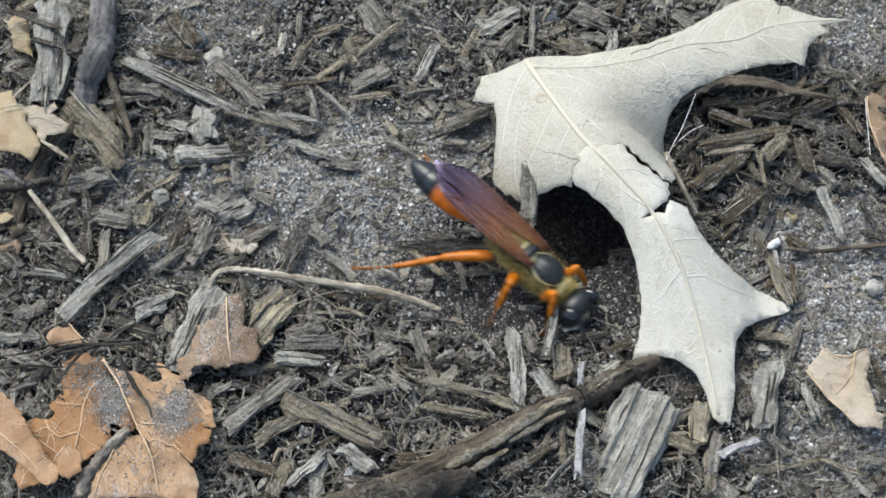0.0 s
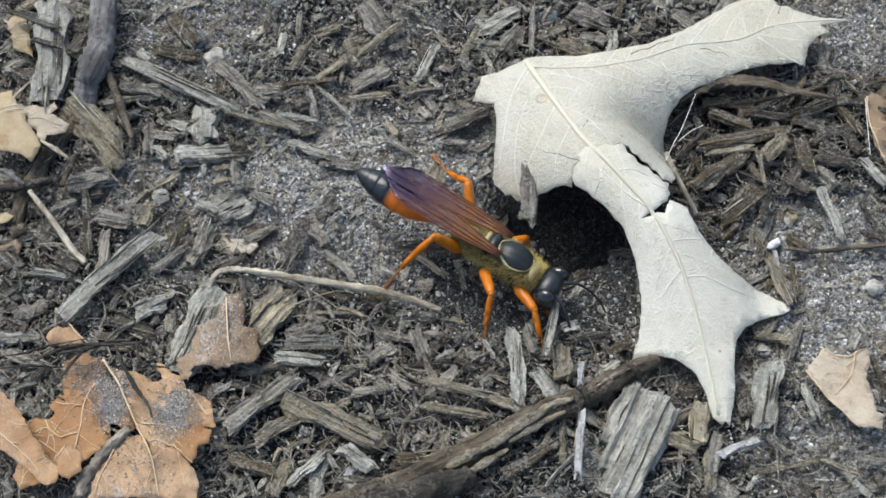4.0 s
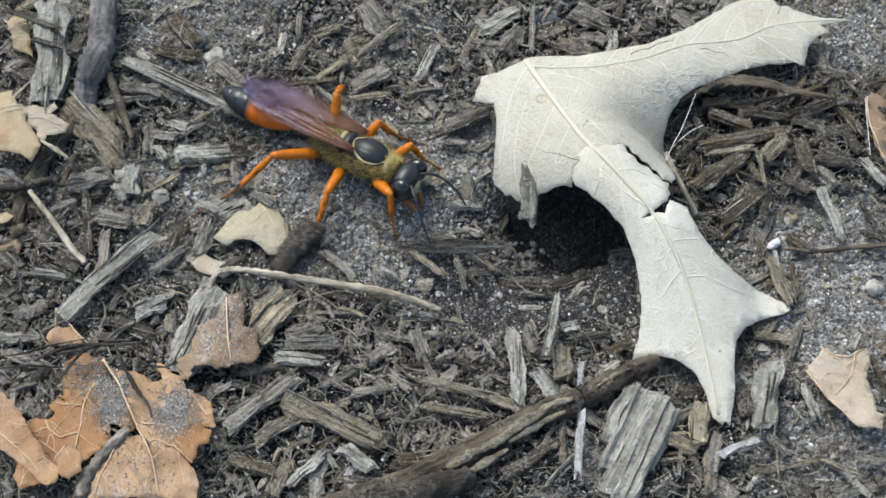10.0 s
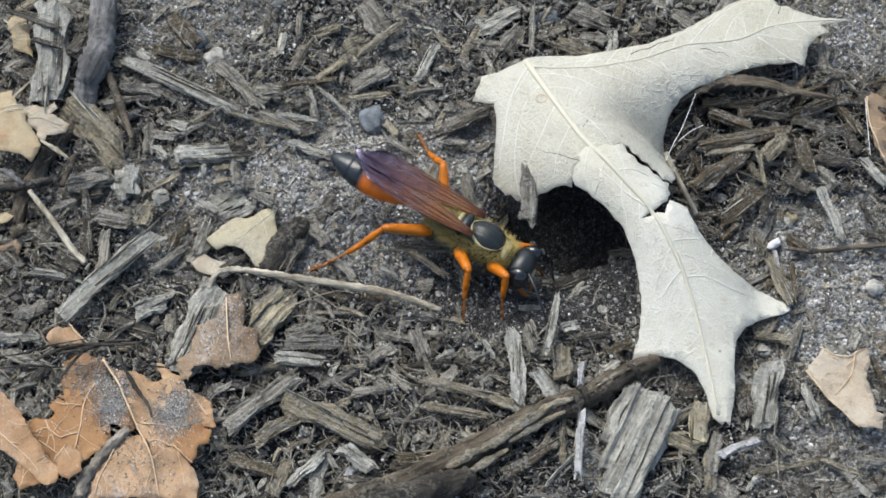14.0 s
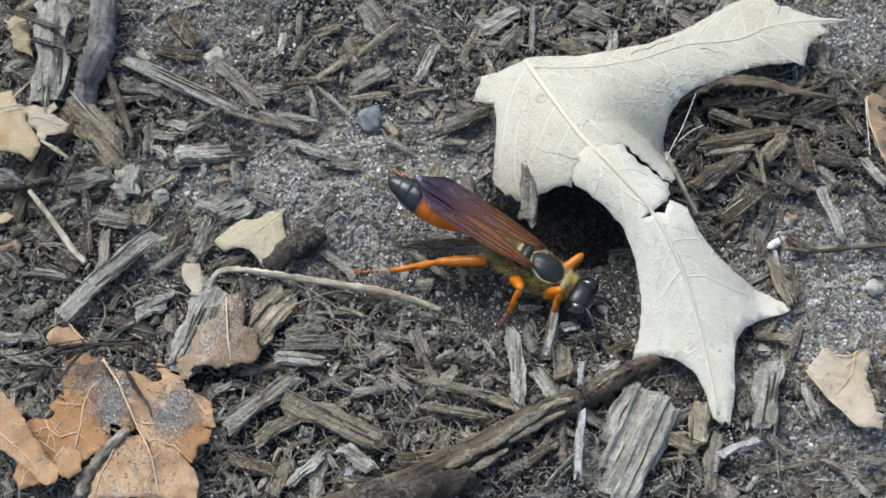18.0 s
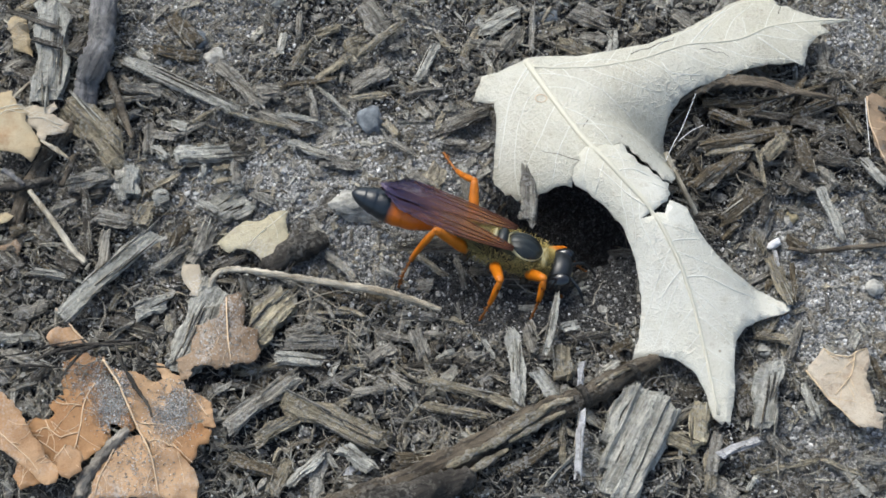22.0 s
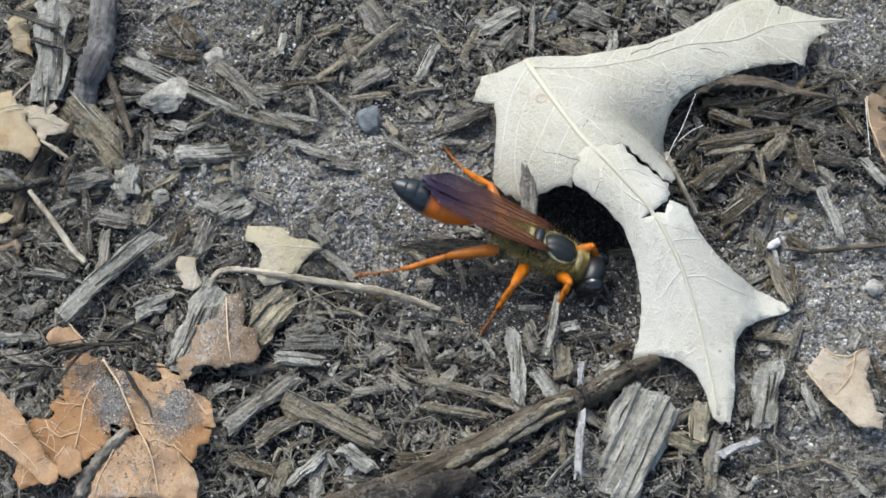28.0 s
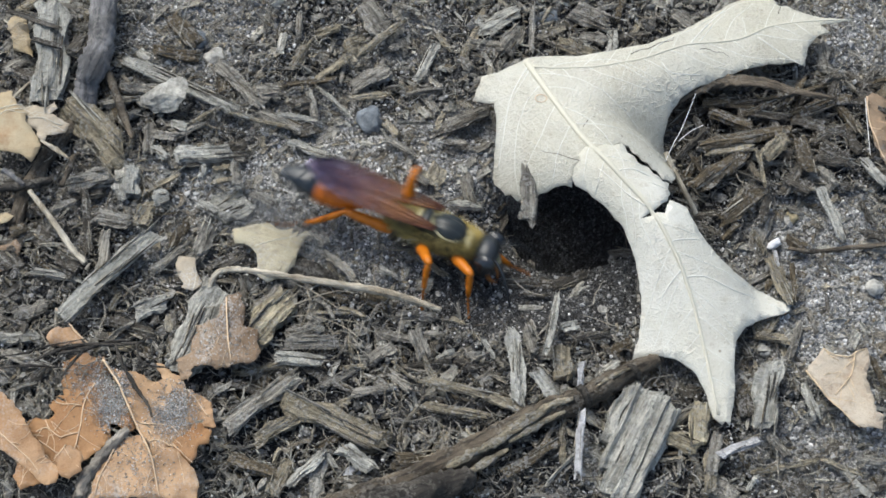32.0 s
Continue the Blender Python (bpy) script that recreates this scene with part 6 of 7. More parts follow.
wasp_part("collar", lambda bm: ball(bm, (3.25, 0, 0.35), (0.5, 1.35, 0.95), (0, -14, 0)), MAT["collar"], "pale gold collar")


def edge_band(bm):
    run = []
    for k in range(29):
        a = 2 * math.pi * k / 28
        run.append(Vector((0.80 + 2.0 * math.cos(a), 1.60 * math.sin(a), 1.42 - 0.42 * abs(math.sin(a)) - 0.28 * math.cos(a))))
    tube(bm, run, [0.05 + 0.13 * abs(math.sin(2 * math.pi * k / 28)) * (0.65 - 0.35 * math.cos(2 * math.pi * k / 28)) for k in range(29)], 6, knobs=1.0, seed=2)


wasp_part("shield_edge", edge_band, MAT["collar"], "pale gold band round the shield")
wasp_part("waist", lambda bm: tube(bm, spline([(-5.7, 0, -0.2), (-7.0, 0, 0.15), (-8.4, 0, 0.3)], 5), [0.34], 8), MAT["black"], "thin black waist")
wasp_part("gaster", lambda bm: lathe(bm, [(-7.9, 0.35, 0.2), (-9.0, 1.0, 0.12), (-10.8, 1.58, 0.0), (-12.8, 1.78, -0.05), (-14.8, 1.64, 0.0), (-16.4, 1.2, 0.08), (-17.5, 0.62, 0.15), (-17.95, 0.1, 0.2)], 24, 1.0, 0.95, 12, (-10.6, -12.4, -14.0, -15.4, -16.6)), MAT["gaster"], "orange abdomen with a blue-black tip")


def hairs(bm):
    rng = random.Random(4)
    for _ in range(4200):
        a, x = rng.uniform(-0.5, math.pi + 0.5), rng.uniform(-6.0, 4.2)
        r = 2.0 * math.sqrt(max(0.05, 1 - ((x + 0.6) / 6.0) ** 2))
        p = Vector((x, r * math.cos(a), r * math.sin(a) * 0.95 - 0.25))
        if -2.4 < x < 2.9 and abs(math.cos(a)) < 0.80 and math.sin(a) > 0:
            continue
        d = (Vector((rng.gauss(-0.5, 0.4), math.cos(a), math.sin(a))) + Vector((0, rng.gauss(0, .3), rng.gauss(0, .3)))).normalized()
        q = d.cross(Vector((1, 0.2, 0))).normalized() * 0.022
        n = rng.uniform(0.4, 1.05)
        v = [bm.verts.new(w * MM) for w in (p - q - d * .1, p + q - d * .1, p + d.cross(q).normalized() * 0.04 - d * .1, p + d * n)]
        for t in ((0, 1, 3), (1, 2, 3), (2, 0, 3)):
            bm.faces.new([v[i] for i in t])


tagged(wasp_part("fuzz", hairs, MAT["gold"]), "short golden body fuzz", kind="stuff")
head = wasp_part("head", lambda bm: (ball(bm, (0.6, 0, -0.4), (1.25, 2.0, 1.75)), ball(bm, (1.2, 0, -1.1), (0.85, 1.25, 1.25))), MAT["black"], "black head")
for s in (-1, 1):
    wasp_part("eye", lambda bm: ball(bm, (0.75, s * 1.5, -0.3), (1.05, 0.8, 1.55), (0, 14, s * 10)), MAT["eye"], "large glossy dark eye", head)
    wasp_part("mandible", lambda bm: tube(bm, spline([(1.4, s * 0.85, -1.8), (2.3, s * 0.75, -2.4), (2.7, s * 0.15, -2.8)], 4), radii_along(9, (0, .3), (1, .08)), 7), MAT["amber"], "amber jaw", head)
wasp_part("face", lambda bm: (ball(bm, (1.45, 0, -0.65), (0.62, 0.85, 1.1)), [ball(bm, (1.35, s * 0.75, -0.5), (0.4, 0.25, 0.8)) for s in (-1, 1)]), MAT["collar"], "pale golden face", head)
head.location = (4.5 * MM, 0, -0.35 * MM)
head.rotation_euler = (0, radians(10), 0)
head.scale = (1.18, 1.15, 1.15)
for s in (-1, 1):
    W["antenna", s] = wasp_part("antenna", lambda bm: tube(bm, spline([(0, 0, 0), (1.3, s * 0.6, 0.4), (2.6, s * 1.0, 0.2), (4.6, s * 1.3, -0.9), (6.4, s * 1.2, -2.4)], 6), radii_along(25, (0, .2), (.3, .17), (1, .09)), 7), MAT["black"], "thin black antenna")


WING_ROOT = (-0.5, 1.45, 1.75)


def wing_point(s, t, u, length, width, rise, lean):
    """A point of a folded wing: t from root to tip, u across it from -0.5 (inner) to 0.5 (outer)."""
    half = width * float(np.interp(t, (0, .12, .35, .65, .86, .95, 1), (.18, .46, .78, .98, 1, .80, .40)))
    x = WING_ROOT[0] - length * t + 0.55 * width * (u + 0.1) * t * t
    y = s * (WING_ROOT[1] - lean * t + u * half)
    z = WING_ROOT[2] + rise * t - 0.03 * y * y * min(1, 2 * t)
    return Vector((x, y, z))


def wing_sheet(bm, s, *shape):
    n, m = 18, 56
    rows = []
    for i in range(n + 1):
        t = i / n
        row = []
        for j in range(m + 1):
            p = wing_point(s, t, j / m - 0.5, *shape)
            p.z += (0.10 + 0.16 * noise.noise(Vector((j * 0.21, t * 1.5, s)))) * math.sin(2 * math.pi * 4.2 * j / m + 1.8 * math.sin(4 * t) + 2.5 * noise.noise(Vector((j * 0.08, t * 2.0, s + 5)))) * max(0.0, min(1, 2.2 * t - 0.55))
            row.append(bm.verts.new(p * MM))
        rows.append(row)
    for a, b in zip(rows, rows[1:]):
        for j in range(m):
            f = (a[j], b[j], b[j + 1], a[j + 1])
            bm.faces.new(f if s > 0 else f[::-1])
    bmesh.ops.solidify(bm, geom=bm.faces[:], thickness=0.03 * MM)


def wing_veins(bm, s, *shape):
    for u0, u1, end in ((0.47, 0.48, 0.82), (0.32, 0.40, 0.80), (0.12, 0.20, 0.72), (-0.14, 0.0, 0.66), (-0.42, -0.40, 0.55)):
        run = [wing_point(s, end * i / 11, u0 + (u1 - u0) * i / 11, *shape) + Vector((0, 0, 0.05)) for i in range(12)]
        tube(bm, run, radii_along(12, (0, .085), (1, .025)), 5)
    for t, a, b in ((0.42, -0.1, 0.18), (0.55, 0.15, 0.38), (0.66, 0.0, 0.2), (0.74, 0.2, 0.42)):
        tube(bm, [wing_point(s, t + 0.03 * k, a + (b - a) * k / 4, *shape) + Vector((0, 0, 0.05)) for k in range(5)], [0.035], 4)


for s in (-1, 1):
    shape = (14.4, 3.1, 0.55 + 0.12 * s, 1.05)
    W["wing", s] = wasp_part("forewing", lambda bm: wing_sheet(bm, s, *shape), MAT["wing"], "folded smoky amber forewing with a violet sheen")
    wasp_part("wing_vein", lambda bm: wing_veins(bm, s, *shape), MAT["vein"], "", W["wing", s])
    small = (10.4, 2.6, 0.1, 0.8)
    W["hindwing", s] = wasp_part("hindwing", lambda bm: wing_sheet(bm, s, *small), MAT["wing"], "smoky amber hind wing under the forewing")

# legs: hip, upper length, lower length
LEGS = (("hind", -1, (-4.5, -1.25, -1.2), 5.6, 10.2), ("mid", -1, (-1.6, -1.5, -1.5), 4.1, 6.6), ("fore", -1, (2.1, -1.3, -1.5), 3.7, 5.6),
        ("hind", 1, (-4.5, 1.25, -1.2), 5.6, 10.2), ("mid", 1, (-1.6, 1.5, -1.5), 4.1, 6.6), ("fore", 1, (2.1, 1.3, -1.5), 3.7, 5.6))


def lower_leg(bm, n):
    """Shin and jointed foot in one piece, with spines drawn out of its sides."""
    run, radii = [], []
    sag = lambda t: -0.055 * n * math.sin(math.pi * t)
    for k in range(8):
        t = k / 7
        run.append(Vector((n * 0.52 * t, 0, sag(0.52 * t))))
        radii.append(float(np.interp(t, (0, .3, 1), (.26, .40, .26))))
    for k in range(5):
        a = 0.52 + 0.096 * k
        for t, r in ((0.15, 0.09), (0.55, 0.11), (0.95, 0.15)):
            run.append(Vector((n * (a + 0.096 * t), 0, sag(a + 0.096 * t))))
            radii.append(r)
    tube(bm, run, radii, 8)
    rng = random.Random(int(n * 10))
    for f in bm.faces:
        f.material_index = 1 if f.calc_center_median().x > 0.52 * n * MM else 0
    sides = [f for f in bm.faces if len(f.verts) == 4 and f.calc_center_median().x > 0.12 * n * MM]
    for f in rng.sample(sides, 34):
        way = (f.normal + Vector((0.6, 0, 0))).normalized() if f.normal.length else Vector((1, 0, 0))
        top = bmesh.ops.poke(bm, faces=[f])["verts"][0]
        top.co += way * rng.uniform(.4, .75) * MM


for name, s, hip, up, low in LEGS:
    wasp_part("coxa", lambda bm: (ball(bm, hip, (.62, .62, .8), sub=2), ball(bm, (hip[0] - .1, hip[1] + s * .45, hip[2] - .45), (.42, .5, .42), sub=2)), MAT["coxa"], "black hip joint")
    leg = wasp_part(name + "_leg", lambda bm: (tube(bm, spline([(0, 0, 0), (up * .35, 0, 0.1), (up, 0, 0)], 6), radii_along(13, (0, .34), (.14, .42), (.4, .66), (.8, .52), (1, .38)), 10), ball(bm, (up, 0, 0), (.34, .34, .34), sub=2)), MAT["orange"], "orange leg")
    shin = wasp_part("lower_leg", lambda bm: lower_leg(bm, low), [MAT["orange"], MAT["amber"]], "orange shin with a dusty spiny foot", leg)
    W[name, s] = (leg, shin)

WASP_WAY = []
WASP_WAY += [(0.0, 10.0, -4.7, 3.7, -41, 8), (0.2, 4.0, -3.4, 4.5, -44, 5), (0.4, -2.0, 0.5, 4.5, -38, 5), (0.5, -6.2, 4.2, 4.5, -42, 6), (0.6, -10.6, 9.4, 4.5, -41, 6), (0.8, -9.5, 9.2, 4.5, -41, 6), (1.0, -5.1, 6.2, 4.5, -36, 7), (1.2, -0.4, 3.2, 4.5, -28, 7), (1.4, 5.5, -2.6, 4.5, -29, 8), (1.5, 6.9, -4.2, 4.3, -27, 11), (1.6, 7.6, -5.0, 4.1, -26, 14), (1.8, 4.8, -4.3, 5.0, -35, 11), (2.0, 5.3, -0.9, 4.5, -28, 8), (2.2, 5.7, -2.9, 5.0, -33, 10)]
WASP_WAY += [(2.4, 8.8, -5.3, 4.1, -41, 11), (2.5, 9.2, -5.9, 4.1, -38, 11), (2.6, 8.9, -6.3, 4.1, -36, 12), (2.8, 5.6, -4.9, 5.0, -39, 8), (3.0, 0.9, 0.5, 4.5, -30, 6), (3.2, 4.0, -1.8, 4.5, -24, 6), (3.4, 6.7, -4.4, 5.0, -30, 10), (5.5, 6.1, -2.9, 5.0, -26, 10), (5.7, 7.3, -4.1, 3.7, -33, 8), (5.9, 7.8, -3.7, 4.1, -21, 14), (6.0, 9.6, -0.6, 3.7, -9, 10), (6.1, 10.2, -1.7, 3.7, -11, 10), (6.3, 7.1, -3.5, 4.1, -24, 14), (6.5, 3.9, -4.5, 5.0, -33, 10)]
WASP_WAY += [(6.6, 1.7, -1.1, 4.5, -36, 5), (6.7, -3.9, 0.8, 4.5, -30, 4), (6.8, -6.4, 4.4, 4.5, -23, 5), (6.9, -11.1, 6.7, 5.0, 4, 12), (7.0, -15.3, 8.6, 4.5, -8, 6), (7.1, -19.3, 13.4, 5.0, 8, 11), (7.2, -17.9, 11.4, 4.5, -12, 7), (7.4, -13.8, 10.2, 4.5, -16, 6), (7.5, -11.7, 10.4, 4.5, -14, 7), (7.6, -14.8, 9.9, 4.5, -17, 7), (7.8, -10.7, 7.6, 4.5, -11, 6), (8.0, -5.5, 5.4, 4.5, -12, 6), (8.2, -9.1, 7.5, 4.5, -17, 8), (8.4, -5.6, 3.0, 4.5, -23, 0)]
WASP_WAY += [(8.5, -4.4, 3.3, 4.5, -28, 13), (8.6, -1.2, 0.6, 4.5, -27, 10), (8.8, 4.9, -1.7, 4.5, -25, 8), (9.0, 7.7, -4.4, 3.7, -33, 9), (9.2, 9.4, -4.7, 3.7, -34, 9), (9.4, 6.9, -4.1, 4.5, -42, 6), (9.5, 5.7, -3.6, 4.5, -39, 7), (9.6, 3.7, -2.0, 4.5, -40, 5), (9.8, -4.2, 4.8, 4.5, -41, 2), (10.0, -8.4, 8.9, 4.5, -29, -2), (10.2, -5.8, 7.2, 4.5, -29, 2), (10.4, -4.8, 4.2, 4.5, -39, 4), (10.5, -0.6, 1.3, 4.5, -40, 5), (10.6, 1.3, 0.3, 4.5, -40, 5)]
WASP_WAY += [(10.8, 2.2, 0.5, 4.5, -31, 6), (11.0, 3.0, -0.4, 4.5, -32, 7), (11.2, 3.4, -0.0, 4.5, -37, 5), (11.4, 6.5, -4.1, 4.5, -29, 5), (11.5, 9.0, -5.0, 4.1, -27, 6), (11.6, 10.2, -4.9, 3.7, -31, 8), (11.8, 9.8, -5.0, 4.1, -34, 13), (12.0, 5.5, -4.3, 4.5, -47, 6), (12.2, 1.0, -0.5, 4.5, -44, 5), (12.4, -5.4, 9.4, 5.0, -47, 8), (12.5, -4.4, 8.0, 4.8, -45, 5), (12.6, -3.1, 5.2, 4.5, -45, 3), (12.8, -0.2, 2.4, 4.5, -44, 3), (13.0, 6.6, -2.0, 3.7, -25, 9)]
WASP_WAY += [(13.3, 10.6, -3.3, 3.7, -20, 10), (13.5, 10.0, -3.6, 4.0, -17, 16), (13.6, 8.2, -3.9, 4.1, -21, 16), (14.0, 3.8, -1.3, 4.5, -29, 7), (14.4, 6.7, -5.8, 5.0, -47, 9), (16.5, -3.1, 0.6, 4.5, -31, 6), (16.6, -5.0, 2.5, 4.5, -29, 6), (16.8, -9.3, 7.9, 5.0, -22, 11), (17.0, -9.8, 9.6, 4.5, -27, 8), (17.2, -1.5, 2.5, 4.5, -28, 7), (17.4, 5.2, -2.9, 3.7, -25, 10), (17.5, 5.2, -4.0, 4.1, -32, 9), (17.6, 5.4, -4.3, 4.5, -36, 6), (17.8, 7.8, -4.9, 3.7, -30, 9)]
WASP_WAY += [(18.0, 9.7, -4.8, 4.1, -28, 14), (18.2, 7.3, -5.0, 4.1, -36, 13), (18.4, 3.4, -4.7, 4.5, -44, 6), (18.5, 0.8, -3.1, 4.5, -42, 7), (18.6, -2.7, -0.2, 4.5, -38, 6), (18.8, -6.7, 8.1, 4.5, -34, 6), (19.0, -5.3, 6.6, 4.5, -30, 7), (19.2, -1.4, 0.8, 4.5, -36, 5), (19.4, 2.6, -3.3, 4.5, -35, 4), (19.5, 5.6, -6.2, 4.3, -40, 7), (19.6, 8.3, -7.3, 4.1, -38, 12), (19.8, 9.5, -6.8, 4.1, -42, 12), (20.0, 7.0, -4.9, 5.0, -47, 9), (20.2, 6.0, -2.6, 5.0, -32, 9)]
WASP_WAY += [(20.4, 8.7, -5.5, 4.1, -30, 13), (20.5, 9.3, -6.2, 4.0, -29, 11), (20.7, 9.9, -6.2, 3.7, -25, 9), (21.0, 9.2, -4.9, 3.7, -28, 9), (21.3, 10.6, -5.6, 4.1, -21, 15), (21.5, 9.6, -5.0, 4.1, -16, 16), (21.6, 8.5, -4.3, 4.1, -14, 16), (22.0, 7.4, -2.5, 4.1, -13, 16), (22.4, 9.2, -3.7, 4.1, -17, 16), (22.5, 10.1, -4.0, 4.1, -17, 16), (22.8, 10.3, -2.5, 4.1, -10, 18), (23.0, 8.5, -1.9, 4.1, -11, 20), (23.2, 5.1, -3.9, 5.0, -34, 8), (23.3, 3.2, -3.5, 5.0, -42, 10)]
WASP_WAY += [(23.4, 1.1, -2.1, 5.0, -40, 11), (23.5, -2.4, 0.1, 5.0, -38, 12), (23.6, -7.3, 3.7, 5.0, -28, 11), (23.8, -11.4, 8.1, 5.0, -23, 11), (24.0, -11.1, 8.3, 4.5, -20, 8), (24.2, -3.1, 2.8, 4.5, -23, 7), (24.4, -4.2, 3.9, 4.5, -29, 8), (24.5, -4.3, 4.1, 4.5, -32, 9), (24.6, -5.9, 6.1, 4.5, -31, 8), (24.8, -5.4, 5.8, 4.5, -29, 9), (25.0, -4.0, 6.3, 4.5, -33, 10), (25.2, 2.8, -1.2, 4.5, -36, 7), (25.4, 5.4, -5.0, 4.5, -33, 5), (25.5, 6.1, -4.8, 4.5, -33, 4)]
WASP_WAY += [(27.5, 5.8, -1.8, 3.7, -25, 10), (27.7, 8.2, -3.1, 4.1, -21, 15), (27.9, 10.5, -1.9, 4.1, -9, 18), (28.0, 11.0, -2.6, 4.1, -16, 19), (28.2, 9.5, -3.5, 4.1, -9, 19), (28.5, 9.8, -2.2, 4.1, -8, 19), (28.8, 11.6, -2.0, 4.1, -11, 19), (29.0, 11.1, -2.7, 4.1, -8, 20), (29.2, 11.3, -3.8, 4.1, -16, 18), (29.4, 6.0, -5.6, 5.0, -31, 9), (29.5, 4.0, -5.1, 4.8, -35, 7), (29.6, 1.3, -3.7, 4.5, -34, 5), (29.8, -4.5, 1.4, 4.5, -32, 6), (30.0, -6.4, 4.5, 4.5, -28, 7)]
WASP_WAY += [(30.2, -2.5, 2.6, 4.5, -18, 6), (30.4, 6.9, -3.0, 4.1, -21, 15), (30.5, 7.9, -3.8, 4.1, -18, 16), (30.6, 8.7, -4.9, 4.1, -18, 16), (30.8, 7.8, -4.9, 4.1, -18, 16), (31.0, 8.7, -2.7, 4.1, -14, 18), (31.3, 10.0, -2.3, 4.1, -3, 20), (31.5, 9.8, -2.4, 4.1, -10, 21), (31.6, 9.8, -2.8, 4.1, -15, 17), (31.8, 5.5, -3.8, 5.0, -29, 10), (31.9, 2.8, -2.4, 5.0, -33, 10), (32.0, -0.2, -0.5, 4.5, -20, 7)]
FEET = []
FEET += [(0, (-12.7, -3.0), (4.7, -9.1), (10.3, -10.5), (-3.9, 14.0), (11.5, 2.5), (15.1, -5.7)),
         (1, (-27.5, 6.0), (-11.6, 0.4), (-0.8, -3.7), (-8.4, 19.9), (0.1, 13.1), (3.4, 7.4)),
         (2, (-15.0, -3.2), (1.8, -8.4), (6.2, -8.4), (-4.9, 13.2), (8.0, 5.3), (10.5, -2.3)),
         (3, (-10.9, -3.7), (0.1, -9.1), (5.6, -10.1), (-5.8, 14.0), (5.2, 5.2), (9.9, 1.1)),
         (6, (-7.6, -4.4), (5.0, -9.1), (13.3, -8.4), (-4.4, 14.1), (10.1, 6.0), (18.3, 0.4)),
         (7, (-26.8, 3.9), (-18.2, -0.3), (-10.4, 1.1), (-21.4, 18.4), (-12.0, 14.0), (-6.4, 9.6))]
FEET += [(8, (-25.2, 1.7), (-12.9, -3.0), (-1.8, -2.3), (-11.9, 18.0), (-4.0, 12.4), (1.0, 9.9)),
         (9, (-16.1, 0.4), (2.1, -9.2), (8.2, -9.9), (-5.8, 12.1), (8.4, 0.4), (12.8, -4.4)),
         (10, (-25.9, 4.6), (-14.3, -0.6), (-5.0, 1.1), (-10.9, 20.7), (-3.3, 13.6), (-0.2, 9.6)),
         (11, (-13.8, 2.1), (-1.4, -5.3), (5.3, -7.7), (-0.9, 14.0), (4.1, 7.4), (8.9, 0.1)),
         (12, (-13.4, 1.4), (2.0, -8.4), (6.3, -9.1), (-1.9, 14.3), (10.6, 2.2), (11.2, -3.3)),
         (13, (-13.9, -1.7), (3.3, -9.1), (7.1, -9.4), (-3.0, 14.3), (6.4, 5.7), (11.7, -1.3))]
FEET += [(14, (-14.2, -3.0), (2.1, -9.2), (6.2, -8.4), (-2.7, 14.3), (7.6, 4.6), (10.8, -1.0)),
         (17, (-26.9, 6.6), (-14.9, 2.8), (-6.7, 1.7), (-14.1, 20.3), (-2.6, 13.2), (0.4, 9.6)),
         (18, (-10.9, -3.0), (5.8, -9.5), (10.6, -9.7), (-9.4, 13.2), (10.9, 1.4), (12.8, -3.0)),
         (19, (-22.0, 5.7), (-11.9, 0.4), (-2.6, -0.3), (-10.8, 18.8), (-1.5, 11.8), (2.8, 7.4)),
         (20, (-9.5, -0.6), (2.0, -8.4), (7.4, -9.4), (-5.0, 12.9), (8.9, 1.7), (10.9, -3.0)),
         (21, (-12.1, -4.1), (6.8, -9.5), (12.7, -8.4), (1.0, 11.0), (13.0, 1.4), (15.8, -3.0))]
FEET += [(22, (-4.7, -4.5), (3.8, -8.4), (9.1, -8.4), (0.1, 11.8), (10.0, 2.7), (15.3, -1.0)),
         (23, (-5.3, -5.1), (6.5, -10.4), (12.1, -7.1), (1.0, 12.1), (7.6, 5.3), (15.9, -1.0)),
         (24, (-33.1, 3.6), (-14.9, 1.7), (-7.7, -0.6), (-15.3, 20.7), (-5.8, 14.0), (-1.5, 8.9)),
         (25, (-21.2, 4.6), (-8.6, -1.3), (-1.1, -2.0), (-10.5, 21.4), (-4.0, 13.7), (3.7, 7.9)),
         (28, (-13.3, -4.4), (3.9, -10.2), (10.9, -8.4), (0.1, 12.6), (9.7, 3.2), (16.4, -3.0)),
         (29, (-5.3, -4.7), (8.4, -9.4), (14.5, -7.1), (1.0, 11.8), (10.1, 3.3), (16.4, -2.3))]
FEET += [(30, (-24.4, -0.2), (-8.9, -3.7), (-0.7, -2.0), (-8.6, 16.6), (-2.1, 7.9), (4.0, 3.9)),
         (31, (-13.0, -3.6), (4.9, -10.1), (10.0, -7.7), (-2.1, 11.4), (8.8, 2.7), (14.0, -2.3)),
         (32, (-18.9, 2.5), (-2.3, -7.7), (2.7, -8.1), (-2.7, 9.6), (6.4, 2.5), (9.9, -1.7))]


def aim(d, up=Vector((0, 0, 1))):
    """A turn that lays x along d and keeps z near up."""
    x = d.normalized()
    y = up.cross(x).normalized()
    return Matrix((x, y, x.cross(y))).transposed()


def glide(times, values, t):
    return [float(np.interp(t, times, [v[k] for v in values])) for k in range(len(values[0]))]


